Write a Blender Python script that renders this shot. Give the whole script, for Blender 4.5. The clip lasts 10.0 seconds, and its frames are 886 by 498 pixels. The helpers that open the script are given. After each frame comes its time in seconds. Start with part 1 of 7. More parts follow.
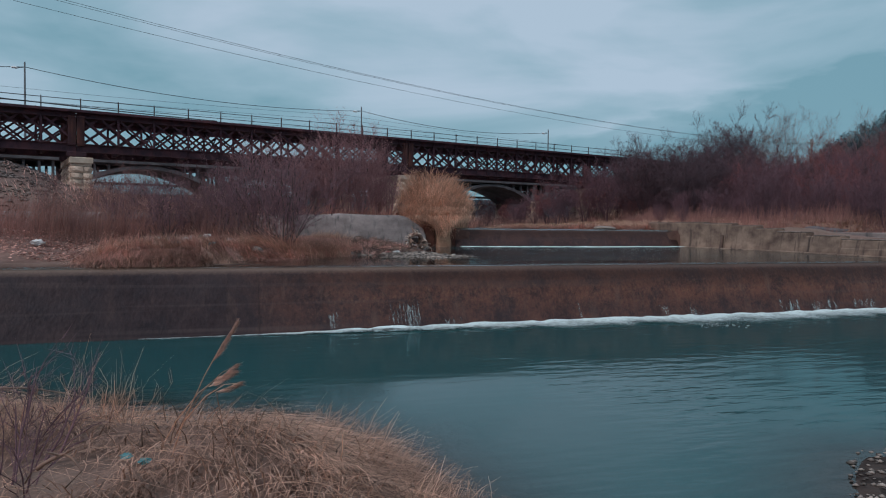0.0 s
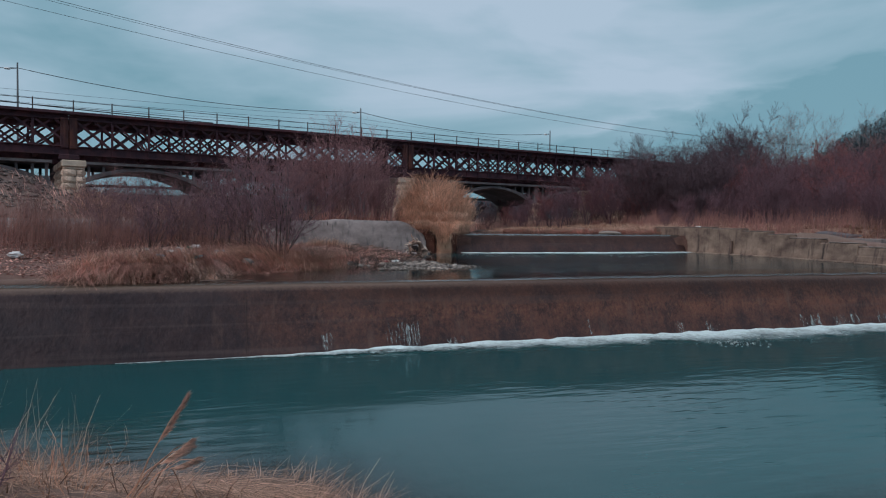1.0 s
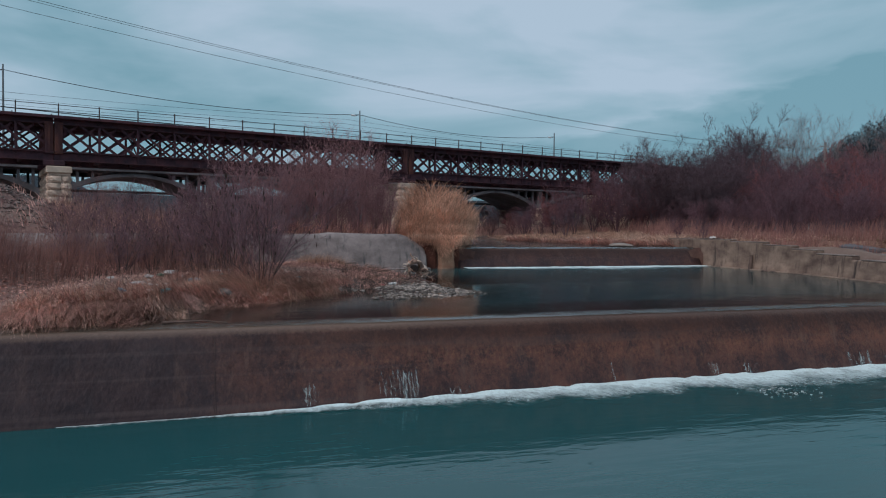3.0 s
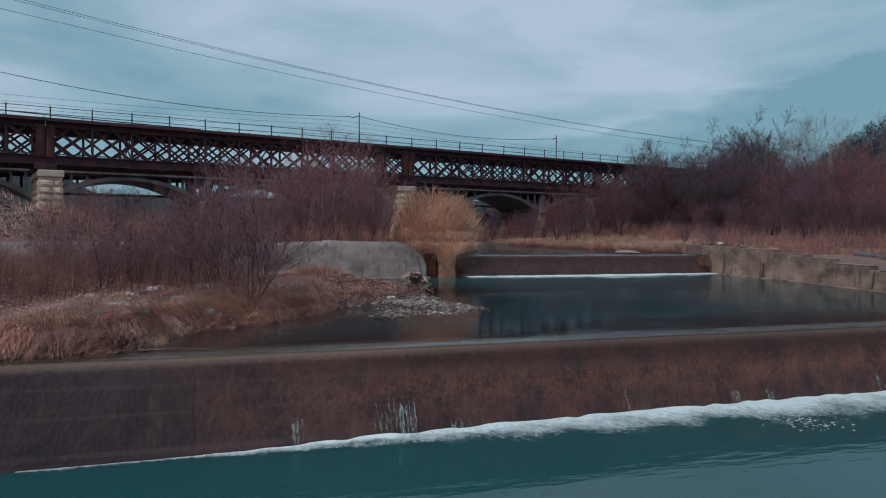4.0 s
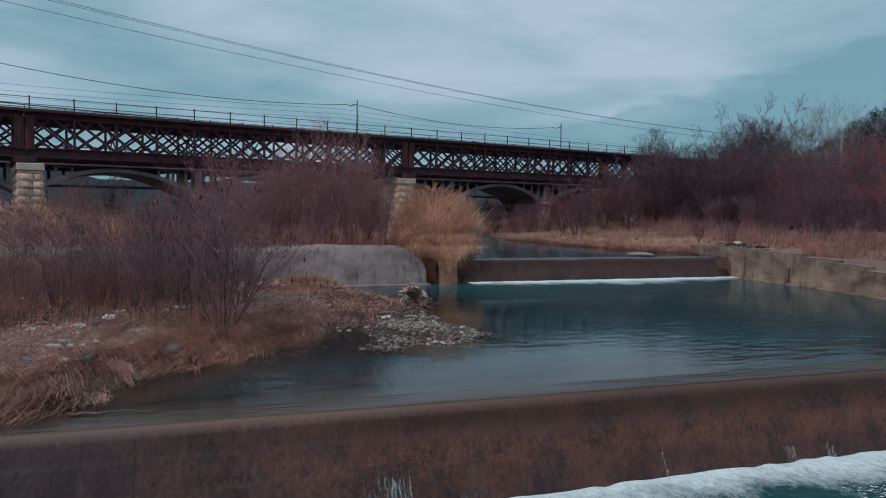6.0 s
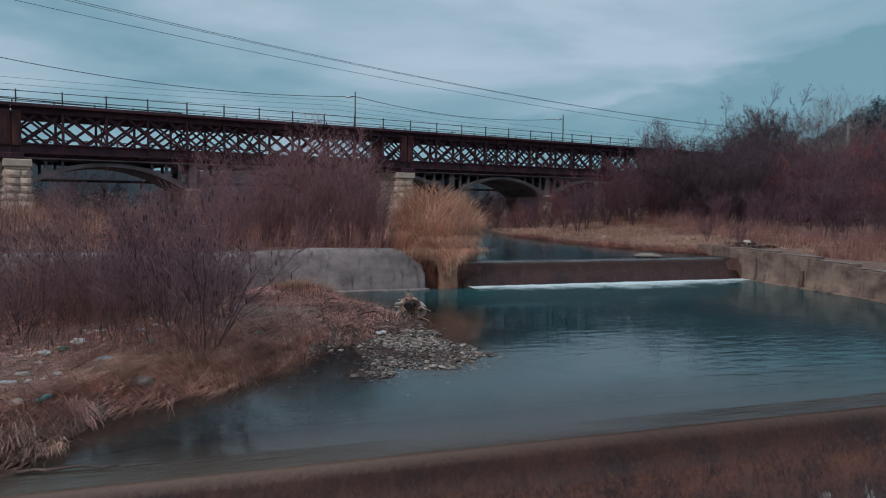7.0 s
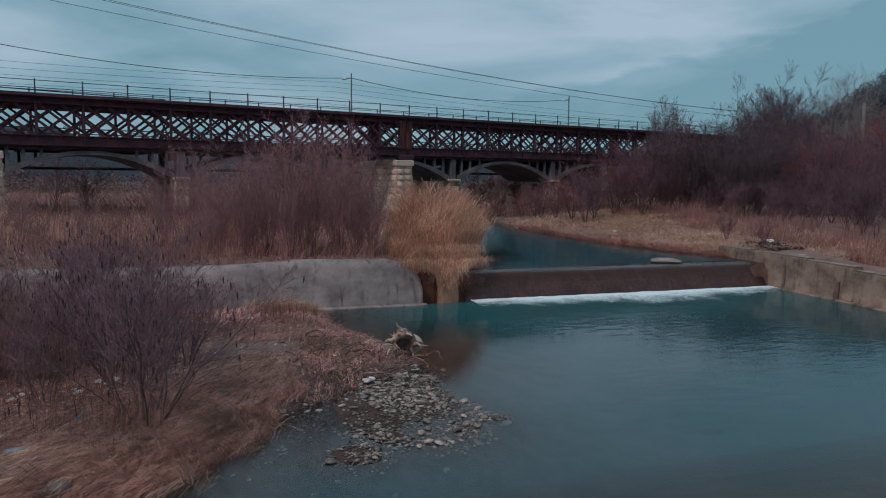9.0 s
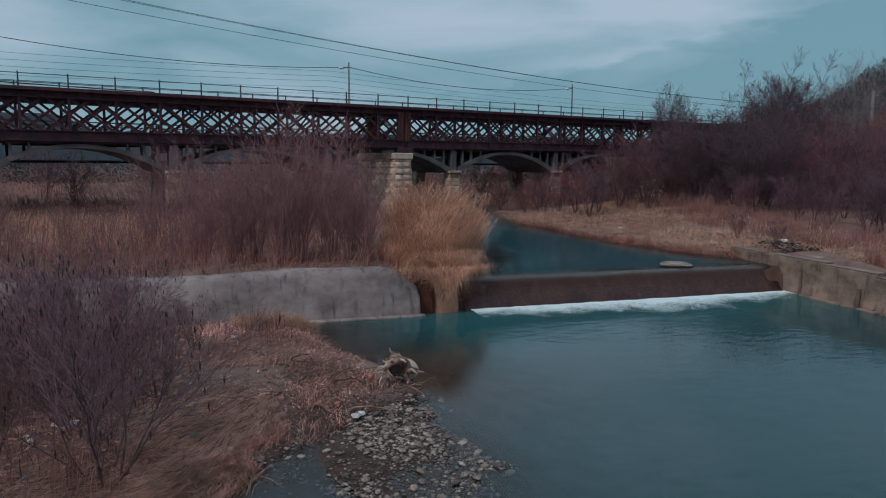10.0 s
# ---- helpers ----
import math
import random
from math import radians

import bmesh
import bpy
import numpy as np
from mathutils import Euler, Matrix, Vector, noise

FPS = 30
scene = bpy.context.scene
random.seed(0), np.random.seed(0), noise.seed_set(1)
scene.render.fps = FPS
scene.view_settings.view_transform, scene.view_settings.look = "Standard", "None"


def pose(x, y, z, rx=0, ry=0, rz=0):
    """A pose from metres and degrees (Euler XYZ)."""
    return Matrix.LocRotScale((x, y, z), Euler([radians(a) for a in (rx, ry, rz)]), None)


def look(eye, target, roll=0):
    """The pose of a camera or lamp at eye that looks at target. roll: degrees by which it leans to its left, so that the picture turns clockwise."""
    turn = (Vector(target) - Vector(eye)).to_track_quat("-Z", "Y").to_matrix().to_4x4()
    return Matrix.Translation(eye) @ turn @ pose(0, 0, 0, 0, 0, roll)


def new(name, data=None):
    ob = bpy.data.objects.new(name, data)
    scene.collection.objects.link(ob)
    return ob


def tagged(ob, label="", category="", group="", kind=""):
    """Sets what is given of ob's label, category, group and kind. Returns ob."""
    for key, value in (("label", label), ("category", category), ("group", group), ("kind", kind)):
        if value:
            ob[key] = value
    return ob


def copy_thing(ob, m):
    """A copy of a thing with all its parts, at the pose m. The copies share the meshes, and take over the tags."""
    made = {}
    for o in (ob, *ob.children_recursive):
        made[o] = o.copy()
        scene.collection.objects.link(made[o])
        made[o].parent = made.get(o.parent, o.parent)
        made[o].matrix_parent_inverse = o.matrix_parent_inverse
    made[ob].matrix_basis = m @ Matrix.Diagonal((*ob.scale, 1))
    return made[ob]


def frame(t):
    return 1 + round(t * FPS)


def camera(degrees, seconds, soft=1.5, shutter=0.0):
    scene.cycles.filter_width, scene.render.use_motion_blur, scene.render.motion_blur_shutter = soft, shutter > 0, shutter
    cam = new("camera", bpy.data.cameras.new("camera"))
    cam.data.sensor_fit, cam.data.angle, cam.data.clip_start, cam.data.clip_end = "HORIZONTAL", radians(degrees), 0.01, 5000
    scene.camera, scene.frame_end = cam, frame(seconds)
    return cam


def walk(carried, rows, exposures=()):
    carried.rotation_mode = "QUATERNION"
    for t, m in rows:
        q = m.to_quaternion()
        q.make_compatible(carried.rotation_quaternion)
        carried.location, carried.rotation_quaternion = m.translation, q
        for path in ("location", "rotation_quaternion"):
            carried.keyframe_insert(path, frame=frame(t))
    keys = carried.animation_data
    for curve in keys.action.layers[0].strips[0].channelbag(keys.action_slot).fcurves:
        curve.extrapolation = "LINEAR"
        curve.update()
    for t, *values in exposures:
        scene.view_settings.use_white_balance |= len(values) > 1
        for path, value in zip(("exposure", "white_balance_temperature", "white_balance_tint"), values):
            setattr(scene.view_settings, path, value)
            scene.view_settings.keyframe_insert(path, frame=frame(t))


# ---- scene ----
cam = camera(63.0, 10.0, 1.1)
PATH = [
    (0, (-10.968, -31.275, 3.49), (-10.333, -29.38, 3.435), 0.5),
    (0.5, (-10.819, -30.823, 3.615), (-10.184, -28.927, 3.56), 0.45),
    (1, (-10.684, -30.372, 3.735), (-10.05, -28.476, 3.68), 0.45),
    (1.5, (-10.557, -29.94, 3.867), (-9.924, -28.044, 3.813), 0.5),
    (2, (-10.423, -29.512, 3.999), (-9.791, -27.616, 3.944), 0.5),
    (2.5, (-10.271, -29.051, 4.128), (-9.639, -27.154, 4.073), 0.5),
    (4, (-9.81, -27.688, 4.55), (-9.181, -25.79, 4.495), 0.5),
    (4.5, (-9.662, -27.217, 4.695), (-9.033, -25.319, 4.637), 0.5),
    (5, (-9.508, -26.755, 4.838), (-8.88, -24.857, 4.77), 0.53),
    (5.5, (-9.355, -26.266, 4.981), (-8.728, -24.369, 4.9), 0.55),
    (7, (-8.83, -24.714, 5.576), (-8.204, -22.819, 5.45), 0.55),
    (7.5, (-8.624, -24.195, 5.793), (-8.0, -22.3, 5.652), 0.5),
    (8, (-8.422, -23.649, 6.02), (-7.8, -21.755, 5.861), 0.5),
    (8.5, (-8.224, -23.045, 6.244), (-7.602, -21.152, 6.068), 0.5),
    (9, (-8.024, -22.444, 6.497), (-7.403, -20.553, 6.302), 0.5),
    (9.5, (-7.797, -21.862, 6.752), (-7.178, -19.972, 6.537), 0.45),
    (10, (-7.542, -21.232, 6.992), (-6.926, -19.344, 6.757), 0.4),
]
walk(cam, [(t, look(eye, target, roll)) for t, eye, target, roll in PATH], [(0, 0.13, 6500, 18), (5.5, 0.13, 6500, 18), (10, 0.0, 6500, 18)])

# ---- sky, sun, exposure ----
world = bpy.data.worlds.new("world")
scene.world = world
world.use_nodes = True
wn, wl = world.node_tree.nodes, world.node_tree.links
wn.clear()
w_out = wn.new("ShaderNodeOutputWorld")
w_sky = wn.new("ShaderNodeTexSky")
w_sky.sky_type, w_sky.sun_disc = "NISHITA", False
w_sky.sun_elevation, w_sky.sun_rotation = radians(46), radians(237)
w_bg_sky = wn.new("ShaderNodeBackground")
w_bg_sky.inputs["Strength"].default_value = 0.08
wl.new(w_sky.outputs[0], w_bg_sky.inputs["Color"])
w_tc = wn.new("ShaderNodeTexCoord")
w_map = wn.new("ShaderNodeMapping")
w_map.inputs["Scale"].default_value = (1.0, 1.0, 3.6)
w_map.inputs["Location"].default_value = (0.35, 0.1, 0.0)
wl.new(w_tc.outputs["Generated"], w_map.inputs["Vector"])
w_n1 = wn.new("ShaderNodeTexNoise")
w_n1.inputs["Scale"].default_value, w_n1.inputs["Detail"].default_value = 2.6, 6.0
w_n1.inputs["Roughness"].default_value, w_n1.inputs["Distortion"].default_value = 0.48, 0.3
wl.new(w_map.outputs[0], w_n1.inputs["Vector"])
w_ramp = wn.new("ShaderNodeValToRGB")
w_ramp.color_ramp.elements[0].position, w_ramp.color_ramp.elements[0].color = 0.34, (0.150, 0.318, 0.378, 1)
w_ramp.color_ramp.elements[1].position, w_ramp.color_ramp.elements[1].color = 0.64, (0.375, 0.51, 0.598, 1)
w_mid = w_ramp.color_ramp.elements.new(0.5)
w_mid.color = (0.252, 0.415, 0.487, 1)
w_sep = wn.new("ShaderNodeSeparateXYZ")
wl.new(w_tc.outputs["Generated"], w_sep.inputs[0])
w_low = wn.new("ShaderNodeMapRange")
w_low.inputs[1].default_value, w_low.inputs[2].default_value = 0.02, 0.30
w_low.inputs[3].default_value, w_low.inputs[4].default_value = -0.13, 0.10
wl.new(w_sep.outputs[2], w_low.inputs[0])
w_add = wn.new("ShaderNodeMath")
wl.new(w_n1.outputs[0], w_add.inputs[0])
wl.new(w_low.outputs[0], w_add.inputs[1])
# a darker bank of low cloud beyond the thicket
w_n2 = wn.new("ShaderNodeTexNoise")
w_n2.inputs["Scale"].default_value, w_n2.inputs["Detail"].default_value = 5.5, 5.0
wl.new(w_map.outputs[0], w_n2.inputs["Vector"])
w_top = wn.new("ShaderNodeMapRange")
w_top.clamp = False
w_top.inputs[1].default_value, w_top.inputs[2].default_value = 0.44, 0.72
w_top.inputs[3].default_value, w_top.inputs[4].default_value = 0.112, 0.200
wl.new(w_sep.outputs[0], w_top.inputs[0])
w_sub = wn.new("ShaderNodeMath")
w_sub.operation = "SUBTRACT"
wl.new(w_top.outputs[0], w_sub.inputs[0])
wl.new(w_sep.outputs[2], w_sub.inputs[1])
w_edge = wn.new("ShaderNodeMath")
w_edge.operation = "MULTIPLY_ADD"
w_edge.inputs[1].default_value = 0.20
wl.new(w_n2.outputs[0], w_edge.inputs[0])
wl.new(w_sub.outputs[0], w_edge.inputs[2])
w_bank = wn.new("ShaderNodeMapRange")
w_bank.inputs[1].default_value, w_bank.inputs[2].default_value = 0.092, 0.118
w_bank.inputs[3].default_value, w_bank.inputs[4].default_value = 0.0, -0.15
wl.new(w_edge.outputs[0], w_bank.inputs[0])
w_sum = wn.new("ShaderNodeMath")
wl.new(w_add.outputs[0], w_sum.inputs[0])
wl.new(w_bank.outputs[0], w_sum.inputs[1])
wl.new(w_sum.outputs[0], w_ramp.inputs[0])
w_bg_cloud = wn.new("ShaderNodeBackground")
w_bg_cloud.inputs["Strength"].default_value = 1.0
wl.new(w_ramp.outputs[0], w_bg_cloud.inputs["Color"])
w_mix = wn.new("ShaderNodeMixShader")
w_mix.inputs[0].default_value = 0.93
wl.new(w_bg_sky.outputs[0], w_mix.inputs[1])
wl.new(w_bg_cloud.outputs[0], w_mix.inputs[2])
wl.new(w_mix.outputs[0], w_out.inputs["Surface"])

sun = new("sun", bpy.data.lights.new("sun", "SUN"))
sun.data.energy, sun.data.angle, sun.data.color = 1.25, radians(12), (1.0, 0.91, 0.87)
sun.matrix_world = look((-34, -22, 42), (0, 0, 0))
scene.view_settings.exposure = 0.0


# ---- materials ----
def mat(name, c1, c2, scale=4.0, rough=0.85, bump=0.3, metal=0.0, c3=None, scale3=0.6, amount3=0.5, coord="Object",
        stretch=(1, 1, 1), island=0.0, spec=0.4, bump_scale=None, dist=0.02, thin=0.0):
    m = bpy.data.materials.new(name)
    m.use_nodes = True
    n, l = m.node_tree.nodes, m.node_tree.links
    p = n["Principled BSDF"]
    p.inputs["Roughness"].default_value, p.inputs["Metallic"].default_value = rough, metal
    p.inputs["Specular IOR Level"].default_value = spec
    if coord == "World":
        g = n.new("ShaderNodeNewGeometry")
        src = g.outputs["Position"]
    else:
        g = n.new("ShaderNodeTexCoord")
        src = g.outputs["Object"]
    mp = n.new("ShaderNodeMapping")
    mp.inputs["Scale"].default_value = stretch
    l.new(src, mp.inputs["Vector"])
    t1 = n.new("ShaderNodeTexNoise")
    t1.inputs["Scale"].default_value, t1.inputs["Detail"].default_value = scale, 8.0
    t1.inputs["Roughness"].default_value = 0.65
    l.new(mp.outputs[0], t1.inputs["Vector"])
    r1 = n.new("ShaderNodeValToRGB")
    r1.color_ramp.elements[0].position, r1.color_ramp.elements[0].color = 0.35, (*c1, 1)
    r1.color_ramp.elements[1].position, r1.color_ramp.elements[1].color = 0.65, (*c2, 1)
    l.new(t1.outputs[0], r1.inputs[0])
    col = r1.outputs[0]
    if c3:
        t3 = n.new("ShaderNodeTexNoise")
        t3.inputs["Scale"].default_value, t3.inputs["Detail"].default_value = scale3, 5.0
        l.new(mp.outputs[0], t3.inputs["Vector"])
        r3 = n.new("ShaderNodeMapRange")
        r3.inputs[1].default_value, r3.inputs[2].default_value, r3.inputs[4].default_value = 0.45, 0.62, amount3
        l.new(t3.outputs[0], r3.inputs[0])
        mx = n.new("ShaderNodeMixRGB")
        mx.inputs[2].default_value = (*c3, 1)
        l.new(r3.outputs[0], mx.inputs[0])
        l.new(col, mx.inputs[1])
        col = mx.outputs[0]
    if island:
        gi = n.new("ShaderNodeNewGeometry")
        oi = n.new("ShaderNodeObjectInfo")
        ad = n.new("ShaderNodeMath")
        ad.operation = "ADD"
        l.new(gi.outputs["Random Per Island"], ad.inputs[0])
        l.new(oi.outputs["Random"], ad.inputs[1])
        mr = n.new("ShaderNodeMapRange")
        mr.inputs[3].default_value, mr.inputs[4].default_value = 1 - island, 1 + island
        fc = n.new("ShaderNodeMath")
        fc.operation = "FRACT"
        l.new(ad.outputs[0], fc.inputs[0])
        l.new(fc.outputs[0], mr.inputs[0])
        hs = n.new("ShaderNodeHueSaturation")
        l.new(mr.outputs[0], hs.inputs["Value"])
        l.new(col, hs.inputs["Color"])
        col = hs.outputs[0]
    l.new(col, p.inputs["Base Color"])
    if thin:
        # dry leaves let some light through
        tl = n.new("ShaderNodeBsdfTranslucent")
        l.new(col, tl.inputs["Color"])
        ms = n.new("ShaderNodeMixShader")
        ms.inputs[0].default_value = thin
        l.new(p.outputs[0], ms.inputs[1])
        l.new(tl.outputs[0], ms.inputs[2])
        l.new(ms.outputs[0], n["Material Output"].inputs["Surface"])
    if bump:
        t2 = n.new("ShaderNodeTexNoise")
        t2.inputs["Scale"].default_value, t2.inputs["Detail"].default_value = bump_scale or scale * 3, 6.0
        l.new(mp.outputs[0], t2.inputs["Vector"])
        b = n.new("ShaderNodeBump")
        b.inputs["Strength"].default_value, b.inputs["Distance"].default_value = bump, dist
        l.new(t2.outputs[0], b.inputs["Height"])
        l.new(b.outputs[0], p.inputs["Normal"])
    return m


M_RUST = mat("rusted_paint_steel", (0.030, 0.014, 0.022), (0.066, 0.025, 0.036), 3.0, 0.75, 0.2, 0.0, (0.115, 0.037, 0.043), 1.3, 0.6, island=0.18)
M_RUST_POST = mat("flaking_rust_steel", (0.026, 0.011, 0.018), (0.06, 0.022, 0.028), 2.6, 0.8, 0.2, c3=(0.20, 0.07, 0.042), scale3=1.1, amount3=0.55, stretch=(1, 1, 0.4))
M_STEEL_DARK = mat("dark_railing_steel", (0.03, 0.024, 0.026), (0.06, 0.045, 0.045), 6.0, 0.6, 0.1)
M_DECK = mat("dark_deck_timber", (0.03, 0.02, 0.02), (0.07, 0.045, 0.04), 3.0, 0.9, 0.3)
M_STONE = mat("pale_limestone_block", (0.50, 0.37, 0.29), (0.74, 0.58, 0.46), 2.5, 0.9, 0.6, c3=(0.26, 0.17, 0.13), scale3=1.4, amount3=0.6, island=0.25)
M_STONE_CAP = mat("pale_limestone_cap", (0.60, 0.46, 0.35), (0.74, 0.62, 0.50), 2.0, 0.9, 0.4, c3=(0.25, 0.2, 0.17), amount3=0.6)
M_MORTAR = mat("mortar_core", (0.12, 0.10, 0.09), (0.2, 0.17, 0.15), 4.0, 0.95, 0.3)
M_CONC = mat("weathered_concrete", (0.21, 0.20, 0.19), (0.34, 0.325, 0.31), 1.6, 0.9, 0.35, c3=(0.13, 0.13, 0.13), scale3=0.9, amount3=0.55, stretch=(1, 1, 0.5))
M_CONC_BRIDGE = mat("grey_bridge_concrete", (0.125, 0.125, 0.138), (0.215, 0.212, 0.225), 1.4, 0.9, 0.3, c3=(0.07, 0.07, 0.076), scale3=0.5, amount3=0.6)
M_WIRE = mat("black_cable", (0.02, 0.02, 0.022), (0.03, 0.03, 0.032), 8.0, 0.6, 0.0)
M_POLE = mat("galvanised_pole", (0.14, 0.15, 0.16), (0.2, 0.21, 0.22), 4.0, 0.55, 0.05, 0.3)
M_TWIG_PURPLE = mat("purple_brown_twig", (0.18, 0.086, 0.094), (0.305, 0.156, 0.158), 3.0, 0.8, 0.0, island=0.35)
M_THICKET = mat("dark_thicket_twig", (0.078, 0.040, 0.052), (0.140, 0.074, 0.090), 3.0, 0.85, 0.0, island=0.37)
M_THICKET_PURPLE = mat("purple_thicket_twig", (0.098, 0.046, 0.060), (0.165, 0.082, 0.098), 3.0, 0.85, 0.0, island=0.35)
M_THICKET_RED = mat("reddish_thicket_twig", (0.138, 0.046, 0.050), (0.220, 0.080, 0.080), 3.0, 0.85, 0.0, island=0.3)
M_TREE_TWIG = mat("dark_tree_twig", (0.066, 0.042, 0.052), (0.115, 0.074, 0.088), 3.0, 0.85, 0.0, island=0.25)
M_TWIG_DARK = mat("dark_grey_twig", (0.115, 0.062, 0.074), (0.200, 0.110, 0.128), 3.0, 0.85, 0.0, island=0.35)
M_TWIG_OSIER = mat("reddish_brown_osier_twig", (0.15, 0.080, 0.082), (0.27, 0.145, 0.135), 3.0, 0.8, 0.0, island=0.35)
M_TWIG_GREY = mat("grey_twig", (0.15, 0.12, 0.12), (0.24, 0.195, 0.19), 3.0, 0.85, 0.0, island=0.25)
M_BARK = mat("dark_bark", (0.05, 0.038, 0.036), (0.11, 0.08, 0.072), 9.0, 0.9, 0.5, stretch=(1, 1, 0.3))
M_CONE = mat("dry_catkin", (0.03, 0.02, 0.018), (0.07, 0.042, 0.034), 6.0, 0.9, 0.0, island=0.19)
M_STRAW = mat("dead_grass", (0.43, 0.208, 0.170), (0.92, 0.530, 0.435), 2.0, 0.8, 0.0, c3=(0.27, 0.138, 0.112), scale3=0.5, amount3=0.6, coord="World", island=0.55, thin=0.25)
M_THATCH = mat("brown_thatch", (0.22, 0.125, 0.092), (0.70, 0.43, 0.315), 2.0, 0.8, 0.0, c3=(0.20, 0.115, 0.082), scale3=0.8, amount3=0.6, coord="World", island=0.65, thin=0.2)
M_STRAW_PALE = mat("pale_combed_straw", (0.46, 0.275, 0.212), (0.90, 0.60, 0.47), 2.0, 0.8, 0.0, c3=(0.34, 0.20, 0.165), scale3=1.2, amount3=0.6, coord="World", island=0.5, thin=0.2)
M_STRAW_GOLD = mat("golden_dead_grass", (0.43, 0.258, 0.182), (0.72, 0.47, 0.345), 2.0, 0.8, 0.0, c3=(0.30, 0.175, 0.115), scale3=0.4, amount3=0.5, coord="World", island=0.56, thin=0.3)
M_REED = mat("dry_reed", (0.62, 0.35, 0.245), (0.86, 0.56, 0.41), 1.2, 0.75, 0.0, c3=(0.36, 0.19, 0.125), scale3=0.9, amount3=0.5, coord="World", island=0.50, thin=0.5)
M_REED_BROWN = mat("brown_dry_reed", (0.205, 0.095, 0.083), (0.37, 0.178, 0.15), 1.2, 0.8, 0.0, c3=(0.17, 0.095, 0.075), scale3=0.35, amount3=0.6, coord="World", island=0.31, thin=0.3)
M_DRIFT = mat("bleached_driftwood", (0.24, 0.138, 0.104), (0.48, 0.32, 0.245), 7.0, 0.85, 0.7, c3=(0.10, 0.06, 0.048), scale3=4.0, amount3=0.8, stretch=(1, 1, 0.4))
M_DRIFT_PALE = mat("pale_sawn_wood", (0.46, 0.35, 0.28), (0.68, 0.55, 0.46), 6.0, 0.85, 0.4, c3=(0.28, 0.19, 0.15), scale3=3.0, amount3=0.5)
M_DRIFT_DARK = mat("wet_driftwood", (0.07, 0.045, 0.038), (0.16, 0.105, 0.085), 3.0, 0.85, 0.4, island=0.25)
M_PEBBLE = mat("river_pebble", (0.11, 0.09, 0.08), (0.40, 0.33, 0.28), 3.0, 0.7, 0.25, c3=(0.12, 0.10, 0.09), amount3=0.5, island=0.65)
M_RUBBLE = mat("brown_grey_rubble", (0.075, 0.056, 0.052), (0.22, 0.17, 0.15), 4.0, 0.85, 0.3, c3=(0.10, 0.075, 0.066), amount3=0.5, island=0.5)
M_GRAVEL = mat("dark_wet_gravel", (0.042, 0.032, 0.028), (0.13, 0.104, 0.09), 6.0, 0.5, 0.2, island=0.55)
# the blue of distance haze is mixed into this woodland colour
M_FOREST_HAZE = mat("haze_tinted_woodland", (0.022, 0.033, 0.042), (0.042, 0.055, 0.064), 0.05, 0.95, 0.0, coord="World", island=0.22)
M_HEDGE = mat("brown_tangled_hedge", (0.125, 0.078, 0.072), (0.22, 0.135, 0.12), 0.4, 0.95, 0.0, coord="World", island=0.4)
M_WALL_FAR = mat("far_house_plaster", (0.42, 0.38, 0.35), (0.52, 0.48, 0.45), 1.0, 0.9, 0.0)
M_ROOF_RED = mat("red_roof_tiles", (0.30, 0.05, 0.045), (0.42, 0.085, 0.06), 1.5, 0.85, 0.2)
M_GLASS_DARK = mat("dark_window_glass", (0.02, 0.025, 0.03), (0.03, 0.035, 0.04), 2.0, 0.1, 0.0)


def plastic(name, c, rough=0.35):
    return mat(name, tuple(v * 0.85 for v in c), c, 12.0, rough, 0.1)


M_PL_BLUE, M_PL_TEAL = plastic("blue_plastic", (0.10, 0.29, 0.40)), plastic("teal_plastic", (0.09, 0.30, 0.32))
M_PL_WHITE, M_PL_CLEAR = plastic("white_plastic", (0.82, 0.80, 0.78), 0.5), plastic("cloudy_plastic", (0.54, 0.55, 0.54), 0.25)
M_PL_RED, M_PL_GREEN = plastic("red_plastic", (0.35, 0.05, 0.06)), plastic("green_plastic", (0.03, 0.13, 0.085))


